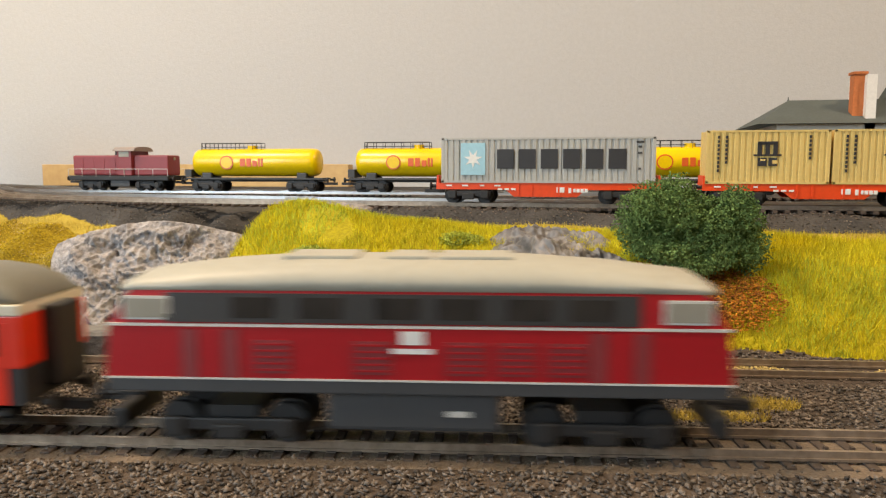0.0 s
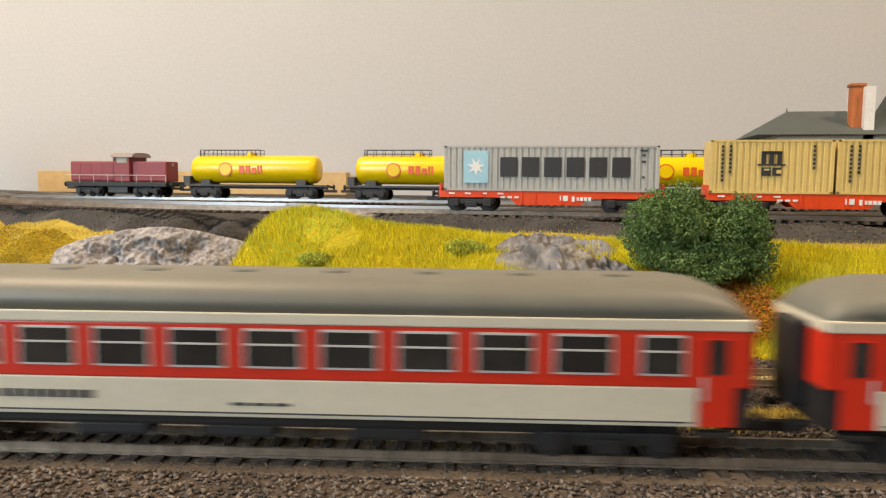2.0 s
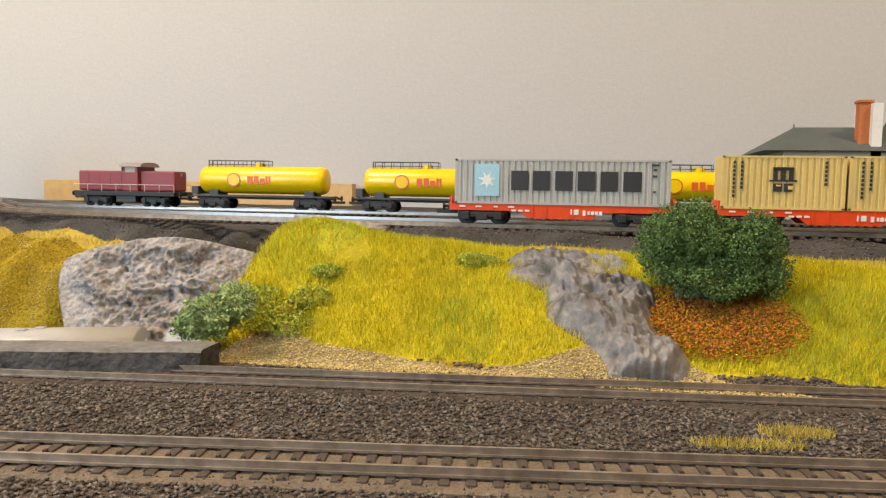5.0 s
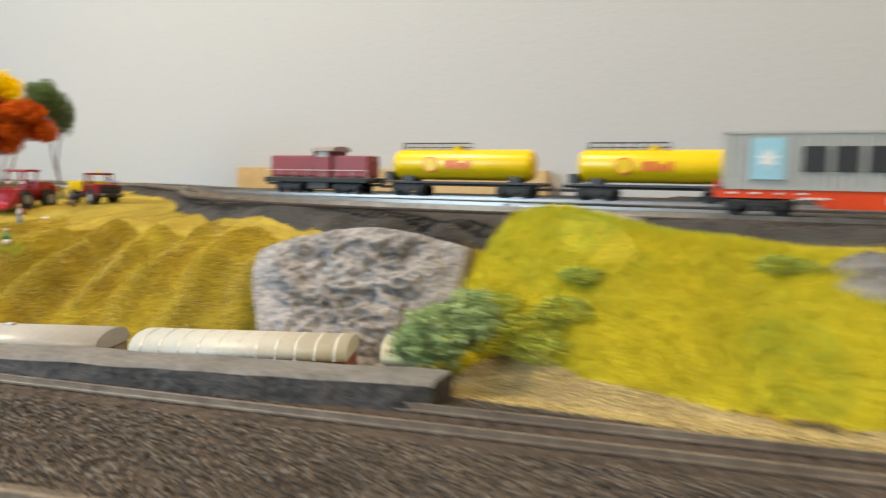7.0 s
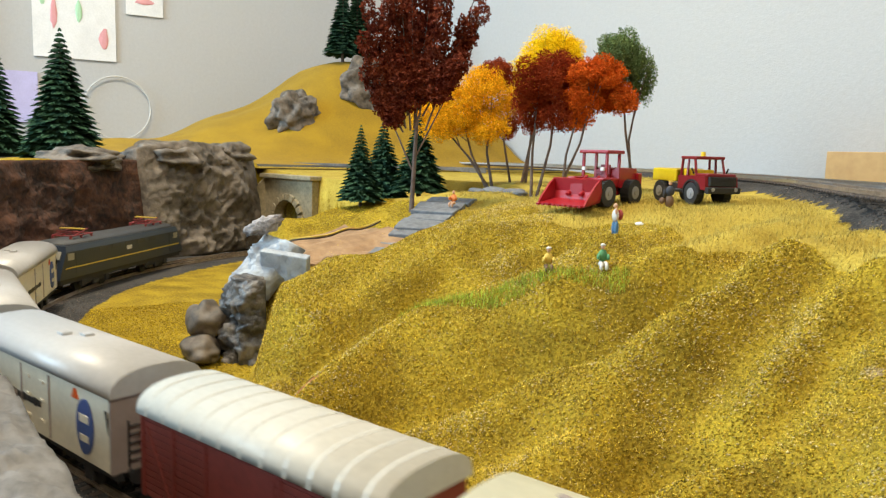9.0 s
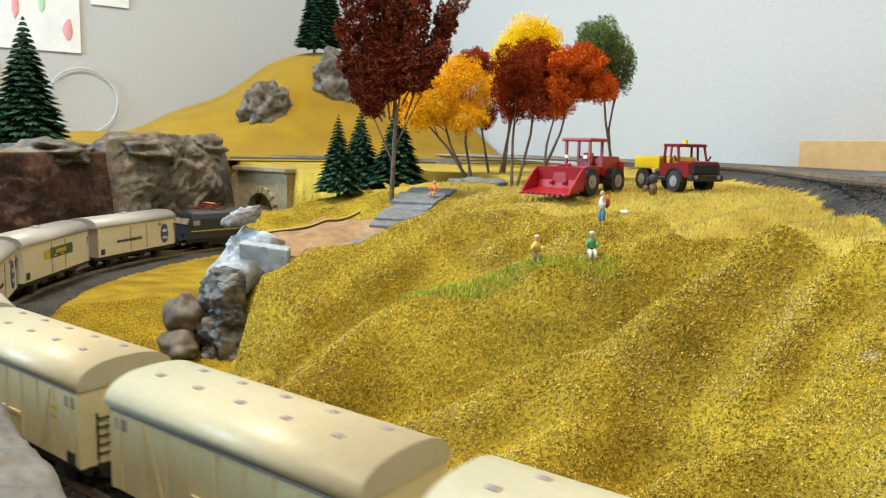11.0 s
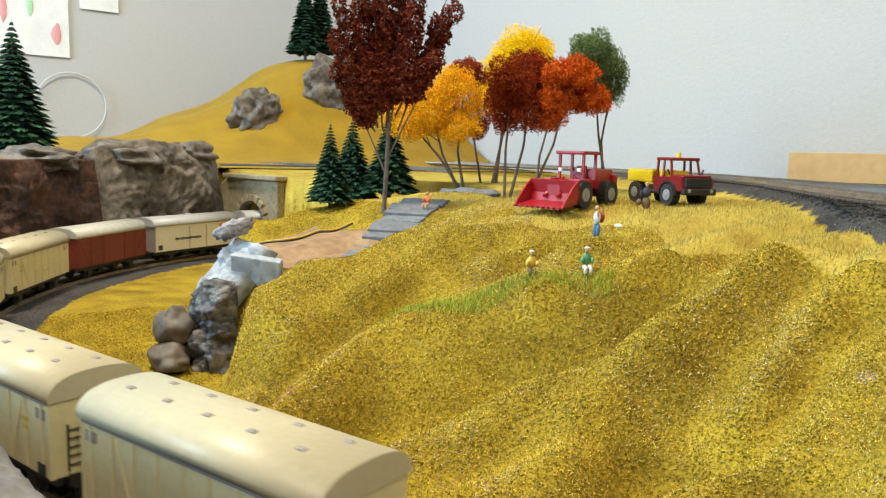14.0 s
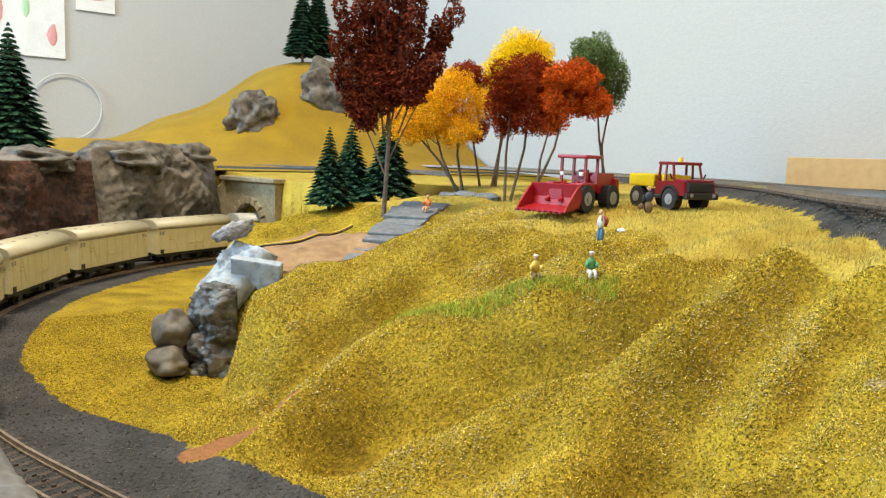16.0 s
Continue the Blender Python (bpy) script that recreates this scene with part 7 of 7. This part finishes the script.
for k in range(40):
    a_, b_ = 2 * math.pi * k / 40, 2 * math.pi * (k + 1) / 40
    rod(ring, (-1.893, -0.055 + 0.062 * math.cos(a_), 0.085 + 0.062 * math.sin(a_)), (-1.893, -0.055 + 0.062 * math.cos(b_), 0.085 + 0.062 * math.sin(b_)), 0.0015, None, 6)
tagged(part("wire_hoop", ring, M_SILVER), "thin pale hoop hanging on the wall", "hoop")
part("window_frame", box(NB(), -1.885, -0.33, 0.10, 0.02, 0.06, 0.6, 0.002), M_FRAME)
tagged(bpy.data.objects["window_frame"], "dark window frame edge", "frame", kind="structure")


# ---------------- strewn covering: crumbs, fibres, gravel ----------------
def scatter(n, x0, x1, y0, y1, seed, keep):
    r = np.random.RandomState(seed)
    x, y = r.uniform(x0, x1, n), r.uniform(y0, y1, n)
    z = height(x, y)
    ok = keep(x, y, z, ground_kind(x, y, z), r)
    return x[ok], y[ok], z[ok], r


def grit(name, label, n, area_, seed, keep, size, material, flat=0.7, lift=0.3):
    """Loose four-sided chips lying on the ground."""
    x, y, z, r = scatter(n, *area_, seed, keep)
    m = len(x)
    s = size * r.uniform(0.5, 1.35, m)
    t = np.array([(1, 0, -0.33), (-0.5, 0.87, -0.33), (-0.5, -0.87, -0.33), (0, 0, 1)])
    q = r.normal(size=(m, 3, 3))
    u, _, w = np.linalg.svd(q)
    rot = u @ w
    v = np.einsum("nij,kj->nki", rot, t) * s[:, None, None] * r.uniform(0.6, 1.2, (m, 4, 1))
    v[:, :, 2] *= flat
    v += np.stack([x, y, z + s * lift], 1)[:, None, :]
    f = np.array([(0, 1, 2), (0, 3, 1), (1, 3, 2), (2, 3, 0)])
    ob = raw(name, v.reshape(-1, 3), (np.arange(m)[:, None, None] * 4 + f).reshape(-1, 3), material)
    return tagged(ob, label, "ground cover", kind="stuff")


def fibres(name, label, n, area_, seed, keep, length, material, lean=0.5, width=0.00022):
    """Standing grass fibres, each a slim blade."""
    x, y, z, r = scatter(n, *area_, seed, keep)
    m = len(x)
    a = r.uniform(0, 2 * math.pi, m)
    l = length * r.uniform(0.5, 1.3, m)
    k = lean * r.uniform(0.2, 1.2, m)
    p = np.stack([x, y, z - 0.0003], 1)
    tip = p + np.stack([np.cos(a) * l * k, np.sin(a) * l * k, l * np.sqrt(np.maximum(0.1, 1 - k * k * 0.8))], 1)
    b = r.uniform(0, 2 * math.pi, m)
    side = np.stack([np.cos(b), np.sin(b), 0 * b], 1) * width
    v = np.stack([p - side, p + side, tip], 1)
    ob = raw(name, v.reshape(-1, 3), np.arange(3 * m).reshape(-1, 3), material)
    return tagged(ob, label, "grass", kind="stuff")


def near_rails(x, y):
    return (np.abs(y - y_front(x)) < 0.0185) | (np.abs(y - y_second(x)) < 0.0175)


grit("ballast_gravel", "dark brown-grey ballast chips between the tracks", 90000, (-0.30, 0.36, -0.45, -0.17), 71, lambda x, y, z, k, r: (z < LOW_Z + 0.002) & (k == 2) & ~near_rails(x, y) & (y < np.where(x < -0.06, y_wall(x) - 0.012, 0)), 0.0011, M_STONEBIT)
grit("roadbed_grains", "small brown grains moulded on the roadbed", 16000, (-0.25, 0.34, -0.36, -0.17), 72, lambda x, y, z, k, r: near_rails(x, y) & (np.abs(np.abs(y - np.where(np.abs(y - y_front(x)) < 0.03, y_front(x), y_second(x))) - 0.0165) < 0.0024), 0.0007, M_STONEBIT, 0.7, 2.2)
grit("ballast_gravel", "dark ballast chips along the station tracks", 26000, (-0.62, 0.42, -0.05, 0.24), 73, lambda x, y, z, k, r: (k == 3) & (z > -0.03) & (y < bed_line(x) + 0.05), 0.0009, M_STONEBIT)
grit("cutting_gravel", "fine dark gravel on the cutting floor", 26000, (-0.95, -0.40, -0.36, -0.05), 74, lambda x, y, z, k, r: (k == 3) & (z < -0.09), 0.0006, M_STONEBIT)
grit("flock_crumbs", "fine ochre foam crumbs on the hillside", 220000, (-0.86, -0.12, -0.32, 0.06), 75, lambda x, y, z, k, r: (k == 0), 0.00058, M_CRUMB)
grit("straw_crumbs", "pale straw and grit scattered in patches", 140000, (-0.72, -0.18, -0.17, 0.05), 76, lambda x, y, z, k, r: ((k == 5) | ((k == 0) & (r.uniform(0, 1, len(x)) < 0.10 + 0.5 * (wave(x, y, 40, 44) > 0.1) * (wave(x, y, 150, 45) > -0.1)))) & (z > -0.108), 0.0006, M_CRUMB_PALE)
fibres("straw_fibres", "short straw-yellow fibres matted over the hillside", 330000, (-0.72, -0.33, -0.22, 0.05), 85, lambda x, y, z, k, r: ((k == 0) | (k == 5)) & (z > -0.109), 0.0012, M_STRAW, 1.0, 0.00042)
grit("sandy_litter", "sandy straw litter at the foot of the embankment", 26000, (-0.10, 0.36, -0.20, -0.165), 77, lambda x, y, z, k, r: (k == 5), 0.0007, M_CRUMB_PALE)
fibres("meadow_grass", "yellow-green static grass on the embankment", 130000, (-0.125, 0.40, -0.20, -0.035), 78, lambda x, y, z, k, r: (k == 1) & (wave(x, y, 40, 91) > -0.9), 0.0042, M_BLADE, 0.6)
fibres("meadow_grass", "fresh green static grass tufts on the embankment", 60000, (-0.125, 0.40, -0.20, -0.035), 79, lambda x, y, z, k, r: (k == 1) & (wave(x, y, 55, 92) + 0.6 * (np.exp(-((x - 0.19) / 0.04) ** 2) + np.exp(-((x + 0.06) / 0.03) ** 2)) > 0.50), 0.0042, M_BLADE_GREEN, 0.6)
fibres("edge_grass", "pale dry grass along the ballast edge", 16000, (-0.3, 0.42, -0.075, -0.01), 80, lambda x, y, z, k, r: (k == 4) & (y < bed_line(x)), 0.0035, M_BLADE_PALE, 0.5)
fibres("pale_meadow_grass", "pale straw-coloured static grass on the plateau", 60000, (-0.78, -0.30, -0.02, 0.20), 81, lambda x, y, z, k, r: (k == 4) & (z > -0.03), 0.0026, M_BLADE_PALE, 0.5)


def on_ridge(x, y):
    tx, ty = 0.075, 0.070
    k = np.clip(((x + 0.572) * tx + (y + 0.105) * ty) / (tx * tx + ty * ty), 0, 1)
    return np.hypot(x + 0.572 - k * tx, y + 0.105 - k * ty)


fibres("ridge_grass", "fresh light green grass along the ridge", 40000, (-0.60, -0.43, -0.13, 0.01), 82, lambda x, y, z, k, r: on_ridge(x, y) < 0.0045 + 0.0018 * wave(x, y, 80, 5), 0.0042, M_BLADE_GREEN, 0.5)
for k_, (tx_, ty_, ta, tb) in enumerate(((0.142, -0.2600, 0.018, 0.004), (0.160, -0.2440, 0.012, 0.006))):
    fibres("grass_tuft", "bright yellow grass tuft beside the rails", 9000, (tx_ - 0.03, tx_ + 0.03, ty_ - 0.02, ty_ + 0.02), 83 + k_, lambda x, y, z, k, r: ((x - tx_) / ta) ** 2 + ((y - ty_ - 0.15 * (x - tx_)) / tb) ** 2 < 1, 0.0034, M_BLADE_PALE, 0.8)
grit("leaf_litter", "orange-brown leaf litter under the green bush", 26000, (0.09, 0.21, -0.185, -0.11), 88, lambda x, y, z, k, r: ((x - 0.148) / 0.042) ** 2 + ((y + 0.146) / 0.026) ** 2 < 1 - 0.6 * r.uniform(0, 1, len(x)), 0.0009, M_LITTER, 0.6, 2.6)

for ob in bpy.data.objects:
    if ob.name.split(".")[0] in ("lettering", "code_bars", "stencil", "handrail"):
        tagged(ob, kind="stuff")


def motions():
    # the express runs off to the east and comes to rest beyond the view
    def run(t):
        return 0.235 * min(t, 6.5) + (0.235 * (1 - math.exp(-max(0, t - 6.5))) if t > 6.5 else 0)

    ang = radians(8.7)
    ux, uy = math.cos(ang), math.sin(ang)
    lead = [-0.002, -0.2400, -0.5230, -0.8030]
    for ob, a0 in zip(EXPRESS, lead):
        rows = []
        for t in [0.5 * k for k in range(33)]:
            a = a0 + run(t)
            rows.append((t, Matrix.Translation((0.0587 + a * ux, -0.2987 + a * uy, -0.051)) @ Matrix.Rotation(ang, 4, "Z")))
        walk(ob, rows)
    # the goods train rounds the curve into the far tunnel
    for (ob, rear), half in zip(GOODS, HALF):
        rows = []
        for t in [0.5 * k for k in range(33)]:
            s = rear + half - 0.003 + 0.1255 * (t - 14.5)
            a, _ = goods(s - half * 0.6)
            b, _ = goods(s + half * 0.6)
            d, c = b - a, (a + b) / 2
            rows.append((t, Matrix.Translation((c[0], c[1], GOODS_Z)) @ Matrix.Rotation(math.atan2(d[1], d[0]), 4, "Z")))
        walk(ob, rows)


motions()
